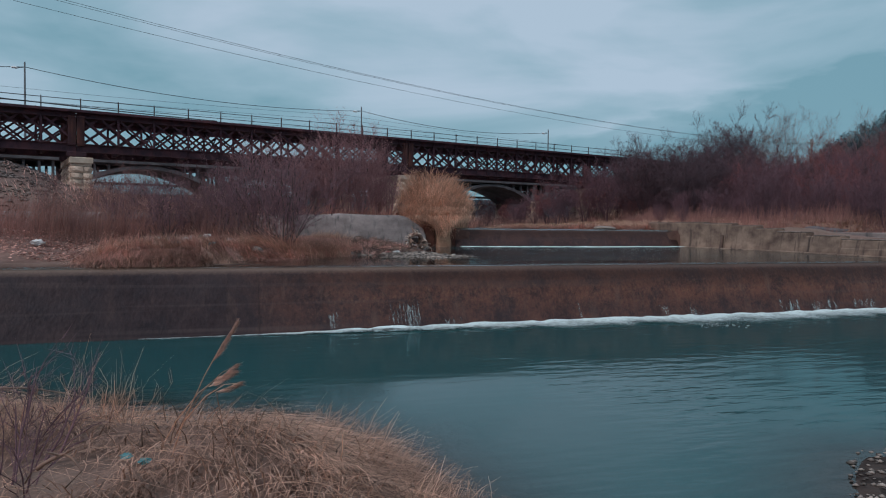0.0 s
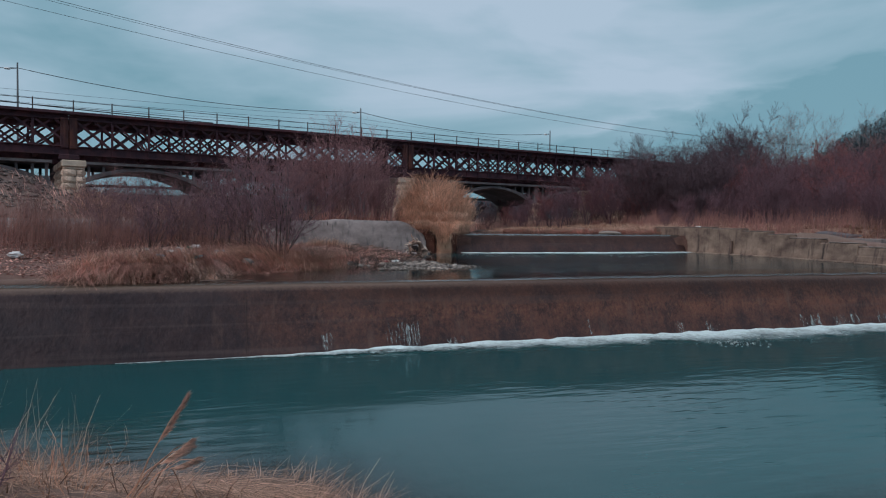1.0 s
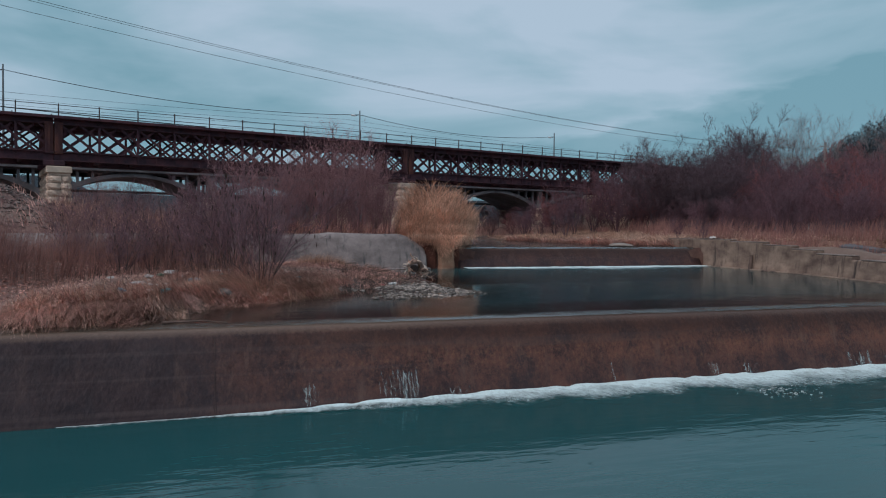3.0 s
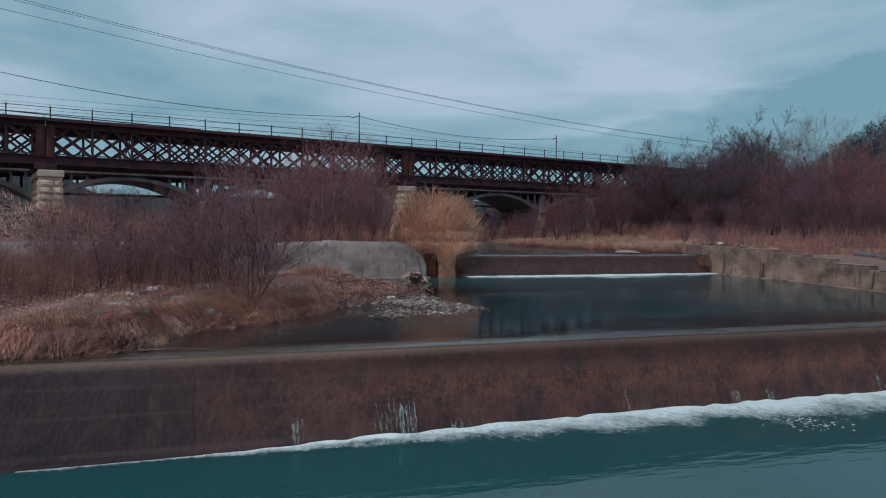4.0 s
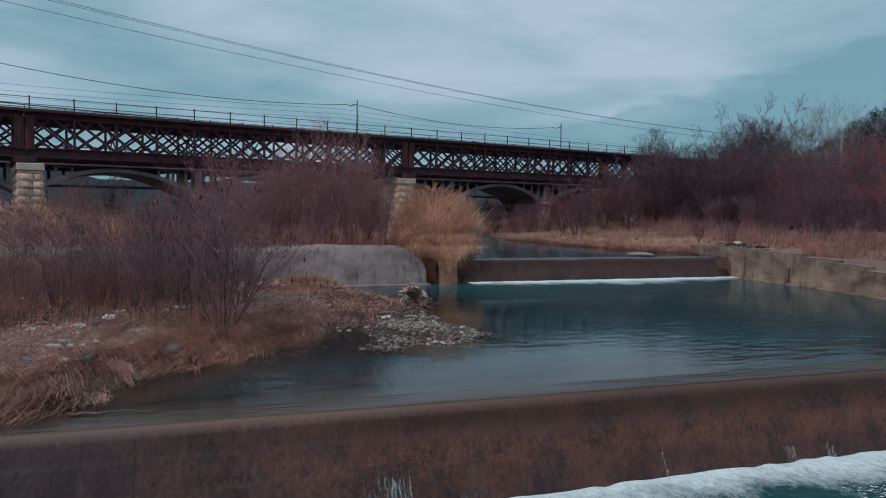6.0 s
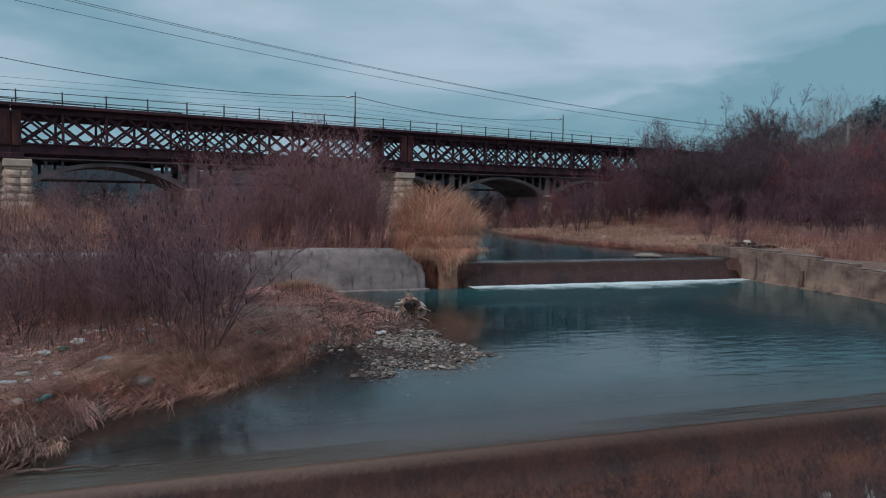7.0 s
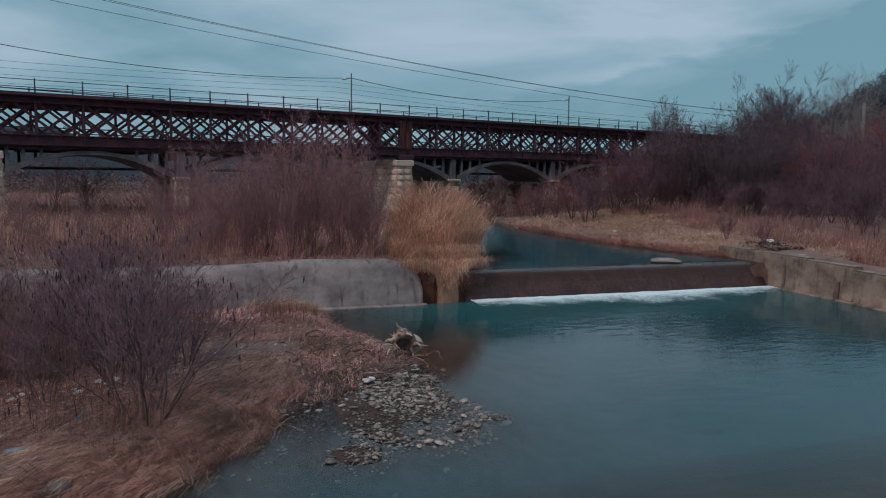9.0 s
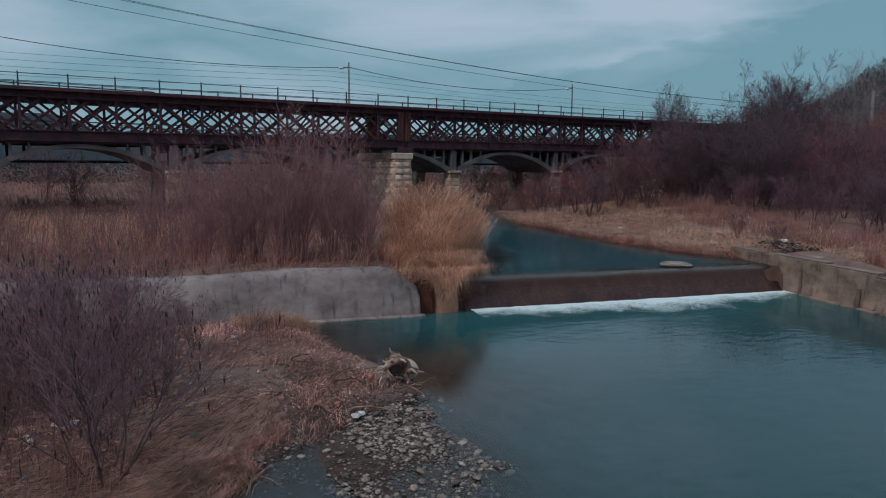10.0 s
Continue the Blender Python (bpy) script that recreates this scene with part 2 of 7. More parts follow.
def weir_material(name, crest, foot, red=0.68):
    """Wet concrete: grey where it stays dry, brown with algae and rust where water passes, with streaks and a scoured crest."""
    m = mat(name, (0.014, 0.0115, 0.016), (0.032, 0.025, 0.030), 6.5, 0.55, 0.5, c3=(0.050, 0.037, 0.040), scale3=0.7, amount3=0.6,
            coord="World", stretch=(1, 1, 0.7), bump_scale=16.0, dist=0.03, spec=0.14)
    n, l = m.node_tree.nodes, m.node_tree.links
    p = n["Principled BSDF"]
    g = n.new("ShaderNodeNewGeometry")
    sx = n.new("ShaderNodeSeparateXYZ")
    l.new(g.outputs["Position"], sx.inputs[0])

    def noise_node(scale, stretch, detail=9.0, rough=0.7):
        mp = n.new("ShaderNodeMapping")
        mp.inputs["Scale"].default_value = stretch
        l.new(g.outputs["Position"], mp.inputs["Vector"])
        t = n.new("ShaderNodeTexNoise")
        t.inputs["Scale"].default_value, t.inputs["Detail"].default_value, t.inputs["Roughness"].default_value = scale, detail, rough
        l.new(mp.outputs[0], t.inputs["Vector"])
        return t.outputs[0]

    def ranged(src, a, b, lo, hi):
        r = n.new("ShaderNodeMapRange")
        for i, v in zip((1, 2, 3, 4), (a, b, lo, hi)):
            r.inputs[i].default_value = v
        l.new(src, r.inputs[0])
        return r.outputs[0]

    def maths(op, a, b):
        k = n.new("ShaderNodeMath")
        k.operation = op
        for i, v in enumerate((a, b)):
            if isinstance(v, float):
                k.inputs[i].default_value = v
            else:
                l.new(v, k.inputs[i])
        return k.outputs[0]

    def over(fac, under, colour):
        mx = n.new("ShaderNodeMixRGB")
        mx.inputs[2].default_value = (*colour, 1)
        l.new(fac, mx.inputs[0])
        l.new(under, mx.inputs[1])
        return mx.outputs[0]
    col = p.inputs["Base Color"].links[0].from_socket
    blotch = noise_node(1.5, (1.0, 1.0, 1.2), 8.0, 0.62)
    grain = noise_node(7.0, (1.7, 1.7, 1.1), 13.0, 0.95)
    streak = noise_node(1.7, (1.9, 1.0, 0.22), 8.0, 0.62)
    wet = ranged(sx.outputs[0], -10.6, -7.2, 0.10, 1.0)
    # rust-brown algae in blotches, thinner in scoured patches
    k = maths("MULTIPLY", ranged(maths("ADD", maths("MULTIPLY", blotch, 0.4), maths("MULTIPLY", grain, 0.6)), 0.43, 0.57, 0.06, red * 1.15), wet)
    col = over(k, col, (0.225, 0.092, 0.062))
    # ochre and black specks of growth
    speck = noise_node(15.0, (1.2, 1.2, 0.8), 6.0, 0.8)
    col = over(maths("MULTIPLY", ranged(speck, 0.52, 0.66, 0.0, 0.45), wet), col, (0.23, 0.125, 0.072))
    col = over(ranged(speck, 0.47, 0.34, 0.0, 0.5), col, (0.020, 0.014, 0.015))
    # lighter lime streaks, and darker runs between them
    col = over(maths("MULTIPLY", ranged(streak, 0.56, 0.70, 0.0, 0.5), ranged(sx.outputs[0], -12.5, -8.5, 0.2, 1.0)), col, (0.19, 0.115, 0.09))
    # faint lift lines of the shuttering
    band = noise_node(1.0, (0.12, 0.12, 6.5), 4.0, 0.5)
    col = over(ranged(band, 0.56, 0.70, 0.0, 0.3), col, (0.13, 0.095, 0.09))
    col = over(ranged(streak, 0.43, 0.28, 0.0, 0.6), col, (0.028, 0.022, 0.026))
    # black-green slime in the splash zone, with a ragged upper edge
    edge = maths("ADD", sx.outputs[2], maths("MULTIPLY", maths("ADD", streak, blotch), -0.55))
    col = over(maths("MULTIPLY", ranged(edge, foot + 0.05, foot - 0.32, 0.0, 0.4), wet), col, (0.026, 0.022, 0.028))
    # smooth dark slick just under the lip
    col = over(maths("MULTIPLY", ranged(maths("ADD", sx.outputs[2], maths("MULTIPLY", blotch, 0.3)), crest - 0.40, crest - 0.02, 0.0, 0.75), wet), col, (0.036, 0.019, 0.016))
    # scoured tan crest where the water slides over
    lip = maths("ADD", sx.outputs[2], maths("MULTIPLY", maths("SUBTRACT", grain, 0.5), 0.22))
    col = over(maths("MULTIPLY", ranged(lip, crest - 0.12, crest - 0.01, 0.0, 0.8), ranged(sx.outputs[0], -7.5, -3.5, 1.0, 0.4)), col, (0.20, 0.135, 0.105))
    l.new(col, p.inputs["Base Color"])
    return m


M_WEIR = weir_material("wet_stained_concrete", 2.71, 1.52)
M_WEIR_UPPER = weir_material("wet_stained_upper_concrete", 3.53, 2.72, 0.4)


def stained_wall_material(name, light, dark, runs, fine=1.3, amount=0.8):
    """Pale concrete with dark vertical water runs."""
    m = mat(name, dark, light, 1.1, 0.9, 0.3, coord="World", stretch=(1, 1, 1.6), bump_scale=9.0, spec=0.15)
    n, l = m.node_tree.nodes, m.node_tree.links
    p = n["Principled BSDF"]
    col = p.inputs["Base Color"].links[0].from_socket
    g = n.new("ShaderNodeNewGeometry")
    mp = n.new("ShaderNodeMapping")
    mp.inputs["Scale"].default_value = (1.7, 1.7, 0.2)
    l.new(g.outputs["Position"], mp.inputs["Vector"])
    t = n.new("ShaderNodeTexNoise")
    t.inputs["Scale"].default_value, t.inputs["Detail"].default_value, t.inputs["Roughness"].default_value = fine, 9.0, 0.6
    l.new(mp.outputs[0], t.inputs["Vector"])
    r = n.new("ShaderNodeMapRange")
    r.inputs[1].default_value, r.inputs[2].default_value, r.inputs[4].default_value = 0.54, 0.68, amount
    l.new(t.outputs[0], r.inputs[0])
    mx = n.new("ShaderNodeMixRGB")
    mx.inputs[2].default_value = (*runs, 1)
    l.new(r.outputs[0], mx.inputs[0])
    l.new(col, mx.inputs[1])
    # chalky lime bloom in broad patches
    t2 = n.new("ShaderNodeTexNoise")
    t2.inputs["Scale"].default_value, t2.inputs["Detail"].default_value, t2.inputs["Roughness"].default_value = 0.9, 7.0, 0.6
    l.new(g.outputs["Position"], t2.inputs["Vector"])
    r2 = n.new("ShaderNodeMapRange")
    r2.inputs[1].default_value, r2.inputs[2].default_value, r2.inputs[4].default_value = 0.54, 0.70, 0.6
    l.new(t2.outputs[0], r2.inputs[0])
    mc = n.new("ShaderNodeMixRGB")
    mc.inputs[2].default_value = (*[min(0.6, v * 1.45) for v in light], 1)
    l.new(r2.outputs[0], mc.inputs[0])
    l.new(mx.outputs[0], mc.inputs[1])
    l.new(mc.outputs[0], p.inputs["Base Color"])
    return m


M_WALL_L = stained_wall_material("grey_wall_concrete", (0.30, 0.252, 0.238), (0.15, 0.124, 0.120), (0.06, 0.066, 0.068), 2.6)
M_WALL_R = stained_wall_material("brown_grey_wall_concrete", (0.31, 0.22, 0.168), (0.12, 0.080, 0.066), (0.048, 0.036, 0.036), 2.4, 0.9)
M_COPING = mat("worn_coping_concrete", (0.15, 0.115, 0.10), (0.30, 0.235, 0.20), 3.0, 0.9, 0.4, c3=(0.09, 0.07, 0.063), amount3=0.5, coord="World")
# rust concrete with the gap's shade put into its colour
M_RUST_SHADE = stained_wall_material("rust_concrete_with_shade", (0.13, 0.05, 0.035), (0.06, 0.022, 0.018), (0.03, 0.012, 0.01))
M_RUST_STAIN = stained_wall_material("rust_stained_concrete", (0.42, 0.25, 0.17), (0.20, 0.09, 0.06), (0.05, 0.022, 0.018), 3.2, 0.9)


def ground_material():
    m = mat("soil_and_litter", (0.13, 0.075, 0.067), (0.275, 0.17, 0.145), 1.6, 0.95, 0.6, c3=(0.22, 0.165, 0.135), scale3=0.22, amount3=0.7, coord="World",
            bump_scale=11.0, dist=0.07, spec=0.12)
    n, l = m.node_tree.nodes, m.node_tree.links
    p = n["Principled BSDF"]
    col = p.inputs["Base Color"].links[0].from_socket
    g = n.new("ShaderNodeNewGeometry")
    v = n.new("ShaderNodeTexVoronoi")
    v.inputs["Scale"].default_value = 9.0
    l.new(g.outputs["Position"], v.inputs["Vector"])
    hs = n.new("ShaderNodeValToRGB")
    hs.color_ramp.elements[0].color, hs.color_ramp.elements[1].color = (0.045, 0.040, 0.038, 1), (0.15, 0.128, 0.118, 1)
    sp = n.new("ShaderNodeSeparateColor")
    l.new(v.outputs["Color"], sp.inputs[0])
    l.new(sp.outputs[0], hs.inputs[0])
    at = n.new("ShaderNodeAttribute")
    at.attribute_name = "gravel"
    mx = n.new("ShaderNodeMixRGB")
    l.new(at.outputs["Fac"], mx.inputs[0])
    l.new(col, mx.inputs[1])
    l.new(hs.outputs[0], mx.inputs[2])
    dry = n.new("ShaderNodeAttribute")
    dry.attribute_name = "straw"
    t = n.new("ShaderNodeTexNoise")
    t.inputs["Scale"].default_value, t.inputs["Detail"].default_value = 14.0, 8.0
    l.new(g.outputs["Position"], t.inputs["Vector"])
    rs = n.new("ShaderNodeValToRGB")
    rs.color_ramp.elements[0].position, rs.color_ramp.elements[0].color = 0.34, (0.15, 0.085, 0.062, 1)
    rs.color_ramp.elements[1].position, rs.color_ramp.elements[1].color = 0.66, (0.46, 0.28, 0.205, 1)
    l.new(t.outputs[0], rs.inputs[0])
    my = n.new("ShaderNodeMixRGB")
    l.new(dry.outputs["Fac"], my.inputs[0])
    l.new(mx.outputs[0], my.inputs[1])
    l.new(rs.outputs[0], my.inputs[2])
    wt = n.new("ShaderNodeAttribute")
    wt.attribute_name = "soaked"
    mw = n.new("ShaderNodeMixRGB")
    mw.blend_type = "MULTIPLY"
    mw.inputs[2].default_value = (0.48, 0.42, 0.40, 1)
    l.new(wt.outputs["Fac"], mw.inputs[0])
    l.new(my.outputs[0], mw.inputs[1])
    # far ground fades to dark blue, with distance haze put into the colour
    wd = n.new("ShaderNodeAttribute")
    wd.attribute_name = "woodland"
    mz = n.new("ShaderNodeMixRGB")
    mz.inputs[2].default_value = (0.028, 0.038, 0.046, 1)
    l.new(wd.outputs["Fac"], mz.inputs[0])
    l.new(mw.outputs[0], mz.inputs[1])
    l.new(mz.outputs[0], p.inputs["Base Color"])
    return m


M_GROUND = ground_material()


def water_material(name, body, wave, strength, stretch=(1, 1, 1), air=None, ior=1.41):
    """Murky water: clear over the shallows, opaque where it is deep, with a mirror-like skin."""
    m = bpy.data.materials.new(name)
    m.use_nodes = True
    n, l = m.node_tree.nodes, m.node_tree.links
    n.clear()
    out = n.new("ShaderNodeOutputMaterial")
    g = n.new("ShaderNodeNewGeometry")
    mp = n.new("ShaderNodeMapping")
    mp.inputs["Scale"].default_value = stretch
    l.new(g.outputs["Position"], mp.inputs["Vector"])
    t = n.new("ShaderNodeTexNoise")
    t.inputs["Scale"].default_value, t.inputs["Detail"].default_value = wave, 3.0
    l.new(mp.outputs[0], t.inputs["Vector"])
    big = n.new("ShaderNodeTexNoise")
    big.inputs["Scale"].default_value = 0.22
    l.new(g.outputs["Position"], big.inputs["Vector"])
    calm = n.new("ShaderNodeMapRange")
    calm.inputs[1].default_value, calm.inputs[2].default_value = 0.38, 0.66
    calm.inputs[3].default_value, calm.inputs[4].default_value = 0.12, 1.0
    l.new(big.outputs[0], calm.inputs[0])
    hh = n.new("ShaderNodeMath")
    hh.operation = "MULTIPLY"
    l.new(t.outputs[0], hh.inputs[0])
    l.new(calm.outputs[0], hh.inputs[1])
    b = n.new("ShaderNodeBump")
    b.inputs["Strength"].default_value, b.inputs["Distance"].default_value = strength, 0.05
    l.new(hh.outputs[0], b.inputs["Height"])
    dif = n.new("ShaderNodeBsdfDiffuse")
    tint = n.new("ShaderNodeMixRGB")
    tint.inputs[1].default_value = (*body, 1)
    tint.inputs[2].default_value = (*[v * 1.35 for v in body], 1)
    l.new(big.outputs[0], tint.inputs[0])
    l.new(tint.outputs[0], dif.inputs["Color"])
    if air:
        # milky with air where the weir above stirs it
        sp = n.new("ShaderNodeSeparateXYZ")
        l.new(g.outputs["Position"], sp.inputs[0])
        ar = n.new("ShaderNodeMapRange")
        for i, v in zip((1, 2, 3, 4), (air[0], air[1], 0.0, 1.0)):
            ar.inputs[i].default_value = v
        l.new(sp.outputs[1], ar.inputs[0])
        milky = n.new("ShaderNodeMixRGB")
        milky.inputs[2].default_value = (0.03, 0.20, 0.215, 1)
        l.new(ar.outputs[0], milky.inputs[0])
        l.new(tint.outputs[0], milky.inputs[1])
        l.new(milky.outputs[0], dif.inputs["Color"])
    tr = n.new("ShaderNodeBsdfTransparent")
    tr.inputs["Color"].default_value = (0.78, 0.84, 0.82, 1)
    at = n.new("ShaderNodeAttribute")
    at.attribute_name = "murk"
    m1 = n.new("ShaderNodeMixShader")
    l.new(at.outputs["Fac"], m1.inputs[0])
    l.new(tr.outputs[0], m1.inputs[1])
    l.new(dif.outputs[0], m1.inputs[2])
    gl = n.new("ShaderNodeBsdfGlossy")
    gl.inputs["Roughness"].default_value = 0.07
    l.new(b.outputs[0], gl.inputs["Normal"])
    fr = n.new("ShaderNodeFresnel")
    fr.inputs["IOR"].default_value = ior
    l.new(b.outputs[0], fr.inputs["Normal"])
    m2 = n.new("ShaderNodeMixShader")
    l.new(fr.outputs[0], m2.inputs[0])
    l.new(m1.outputs[0], m2.inputs[1])
    l.new(gl.outputs[0], m2.inputs[2])
    l.new(m2.outputs[0], out.inputs["Surface"])
    return m


M_WATER_LOW = water_material("teal_river_water", (0.010, 0.071, 0.076), 2.6, 0.4, (0.5, 1.7, 1), ior=1.36)
M_WATER_MID = water_material("teal_pool_water", (0.010, 0.078, 0.090), 2.8, 0.2, (0.6, 1.5, 1), (-7.5, -2.2))
M_WATER_LIP = water_material("sliding_crest_water", (0.02, 0.05, 0.055), 4.0, 0.9, (0.3, 3.0, 1), ior=1.33)
M_WATER_TOP = water_material("dark_upstream_water", (0.016, 0.085, 0.100), 2.0, 0.25, (0.6, 1.4, 1), ior=1.4)


def foam_material(name, hole, fine=9.0, stretch=(1.0, 0.7, 1), soft=0.75):
    """Broken white water: opaque lumps with ragged gaps."""
    m = bpy.data.materials.new(name)
    m.use_nodes = True
    n, l = m.node_tree.nodes, m.node_tree.links
    p = n["Principled BSDF"]
    p.inputs["Base Color"].default_value = (0.72, 0.86, 0.86, 1)
    p.inputs["Roughness"].default_value = 0.6
    g = n.new("ShaderNodeNewGeometry")
    mp = n.new("ShaderNodeMapping")
    mp.inputs["Scale"].default_value = stretch
    l.new(g.outputs["Position"], mp.inputs["Vector"])
    t = n.new("ShaderNodeTexNoise")
    t.inputs["Scale"].default_value, t.inputs["Detail"].default_value, t.inputs["Roughness"].default_value = fine, 10.0, 0.75
    l.new(mp.outputs[0], t.inputs["Vector"])
    at = n.new("ShaderNodeAttribute")
    at.attribute_name = "cover"
    ad = n.new("ShaderNodeMath")
    ad.operation = "ADD"
    l.new(t.outputs[0], ad.inputs[0])
    l.new(at.outputs["Fac"], ad.inputs[1])
    r = n.new("ShaderNodeMapRange")
    r.inputs[1].default_value, r.inputs[2].default_value = hole, hole + soft
    l.new(ad.outputs[0], r.inputs[0])
    fb = n.new("ShaderNodeTexNoise")
    fb.inputs["Scale"].default_value, fb.inputs["Detail"].default_value = 14.0, 8.0
    l.new(mp.outputs[0], fb.inputs["Vector"])
    bp = n.new("ShaderNodeBump")
    bp.inputs["Strength"].default_value, bp.inputs["Distance"].default_value = 0.7, 0.06
    l.new(fb.outputs[0], bp.inputs["Height"])
    l.new(bp.outputs[0], p.inputs["Normal"])
    l.new(r.outputs[0], p.inputs["Alpha"])
    return m


M_FOAM = foam_material("white_foam", 0.42, soft=0.60)
M_TRICKLE = foam_material("white_trickle", 0.36, 9.0, (6.0, 1.0, 0.55), 0.75)


# ---- mesh helpers ----
def finish(name, me, material, parent=None, label="", smooth=False):
    me.materials.append(material)
    if smooth:
        me.shade_smooth()
    ob = new(name, me)
    if parent:
        ob.parent = parent
    return tagged(ob, label)


def part(name, bm, material, parent=None, label="", smooth=False):
    me = bpy.data.meshes.new(name)
    bm.to_mesh(me)
    bm.free()
    return finish(name, me, material, parent, label, smooth)


def mesh_np(name, verts, faces, material, parent=None, label="", smooth=False, attrs=None):
    """A mesh from an (n, 3) array of places and an (m, k) array of corner numbers."""
    verts, faces = np.asarray(verts, dtype=np.float32), np.asarray(faces, dtype=np.int32)
    me = bpy.data.meshes.new(name)
    k = faces.shape[1]
    me.vertices.add(len(verts))
    me.vertices.foreach_set("co", verts.ravel())
    me.loops.add(faces.size)
    me.loops.foreach_set("vertex_index", faces.ravel())
    me.polygons.add(len(faces))
    me.polygons.foreach_set("loop_start", np.arange(0, faces.size, k, dtype=np.int32))
    me.update(calc_edges=True)
    me.validate()
    for key, val in (attrs or {}).items():
        a = me.attributes.new(key, "FLOAT", "POINT")
        a.data.foreach_set("value", np.asarray(val, dtype=np.float32).ravel())
    return finish(name, me, material, parent, label, smooth)


def add_box(bm, size, m=None, bevel=0.0):
    """A box of that size round m's origin."""
    got = bmesh.ops.create_cube(bm, size=1.0, matrix=(m or Matrix()) @ Matrix.Diagonal((*size, 1)))
    if bevel:
        edges = list({e for v in got["verts"] for e in v.link_edges})
        bmesh.ops.bevel(bm, geom=edges, offset=bevel, segments=1, affect="EDGES")


def box(name, size, m, material, parent=None, bevel=0.02, label=""):
    bm = bmesh.new()
    add_box(bm, size, m, bevel)
    return part(name, bm, material, parent, label)


def empty(name, m, label, category, group="", kind=""):
    ob = new(name)
    ob.empty_display_size = 0.3
    ob.matrix_world = m
    return tagged(ob, label, category, group, kind)


def vnoise(x, y, f, seed=0):
    """Smooth value noise of arrays, 0 to 1."""
    x, y = np.asarray(x) * f + seed * 17.3, np.asarray(y) * f - seed * 9.1
    xi, yi = np.floor(x), np.floor(y)
    fx, fy = x - xi, y - yi
    fx, fy = fx * fx * (3 - 2 * fx), fy * fy * (3 - 2 * fy)

    def h(a, b):
        v = np.sin(a * 127.1 + b * 311.7 + seed * 74.7) * 43758.5453
        return v - np.floor(v)
    return (h(xi, yi) * (1 - fx) + h(xi + 1, yi) * fx) * (1 - fy) + (h(xi, yi + 1) * (1 - fx) + h(xi + 1, yi + 1) * fx) * fy


def inside_distance(x, y, poly):
    """Distance to a polygon's edge, positive inside."""
    x, y = np.asarray(x, dtype=float), np.asarray(y, dtype=float)
    best, inside = np.full(x.shape, 1e9), np.zeros(x.shape, dtype=bool)
    for (ax, ay), (bx, by) in zip(poly, poly[1:] + poly[:1]):
        ex, ey = bx - ax, by - ay
        k = np.clip(((x - ax) * ex + (y - ay) * ey) / (ex * ex + ey * ey), 0, 1)
        best = np.minimum(best, np.hypot(x - ax - k * ex, y - ay - k * ey))
        if ay != by:
            inside ^= ((ay > y) != (by > y)) & (x < (bx - ax) * (y - ay) / (by - ay) + ax)
    return np.where(inside, best, -best)


def ease(v, a, b):
    v = np.clip((v - a) / (b - a), 0, 1)
    return v * v * (3 - 2 * v)


# ---- the lie of the land ----
LOW, MID, TOP = 1.52, 2.72, 3.52          # water levels below, between and above the two weirs
BANK_NEAR = [(-60, -60), (-60, -21.5), (-15, -21.5), (-12.9, -22.5), (-11.9, -23.0), (-10.9, -23.6), (-9.85, -24.2), (-9.4, -25.05), (-9.25, -26.2), (-9.25, -27.5), (-8.6, -31), (-7, -38), (-4, -60)]
BANK_MID = [(-60, -16.25), (-12.3, -16.25), (-10.75, -15.95), (-9.85, -14.05), (-8.2, -12.6), (-7.0, -11.3), (-5.9, -9.8), (-4.3, -9.1), (-3.7, -8.4), (-4.0, -6.8),
            (-4.8, -5.1), (-5.1, -3.9), (-5.0, -1.5), (-60, -1.5)]
BANK_TOP_L = [(-90, -1.5), (-0.6, -1.5), (0.4, 0.6), (1.9, 2.6), (3.0, 6), (4.6, 12), (6.6, 20), (8.0, 30), (9, 45), (12, 90), (-90, 90)]
BANK_TOP_R = [(11.4, -1.2), (11.4, 0.4), (10.4, 3.3), (9.7, 9.3), (9.9, 17.7), (11.0, 24.8), (14, 36), (17, 50), (22, 90), (95, 90), (95, -60), (30, -60), (27, -16.5), (9.0, -16.5), (9.6, -13.2), (10.35, -10.6), (11.0, -7.8), (11.3, -5.2)]
BAR = [(-6.4, -27.2), (-5.4, -26.3), (-3.6, -26.6), (-2.6, -28.5), (-3.4, -31), (-6, -31.5), (-7, -29)]


def wall_x(y):
    """Where the channel wall's face stands: it bends in towards the front weir."""
    return np.interp(y, [-17.4, -13.2, -10.6, -7.8, -5.2, -2.0, 1.4], [8.55, 9.3, 10.05, 10.72, 11.05, 11.2, 11.3])


def shoal(x, y):
    """How far the stony shoal rises, 0 to 1."""
    a = np.exp(-(((x + 4.95) / 1.75) ** 2 + ((y + 11.4) / 2.5) ** 2))
    b = np.exp(-(((x + 3.75) / 0.55) ** 2 + ((y + 12.1) / 0.35) ** 2))
    c = np.exp(-(((x + 4.35) / 0.75) ** 2 + ((y + 9.7) / 0.8) ** 2))
    d = 0.72 * np.exp(-(((x + 6.2) / 1.3) ** 2 + ((y + 13.0) / 1.1) ** 2))
    return np.maximum(np.maximum(a, 0.85 * b), np.maximum(0.9 * c, d))


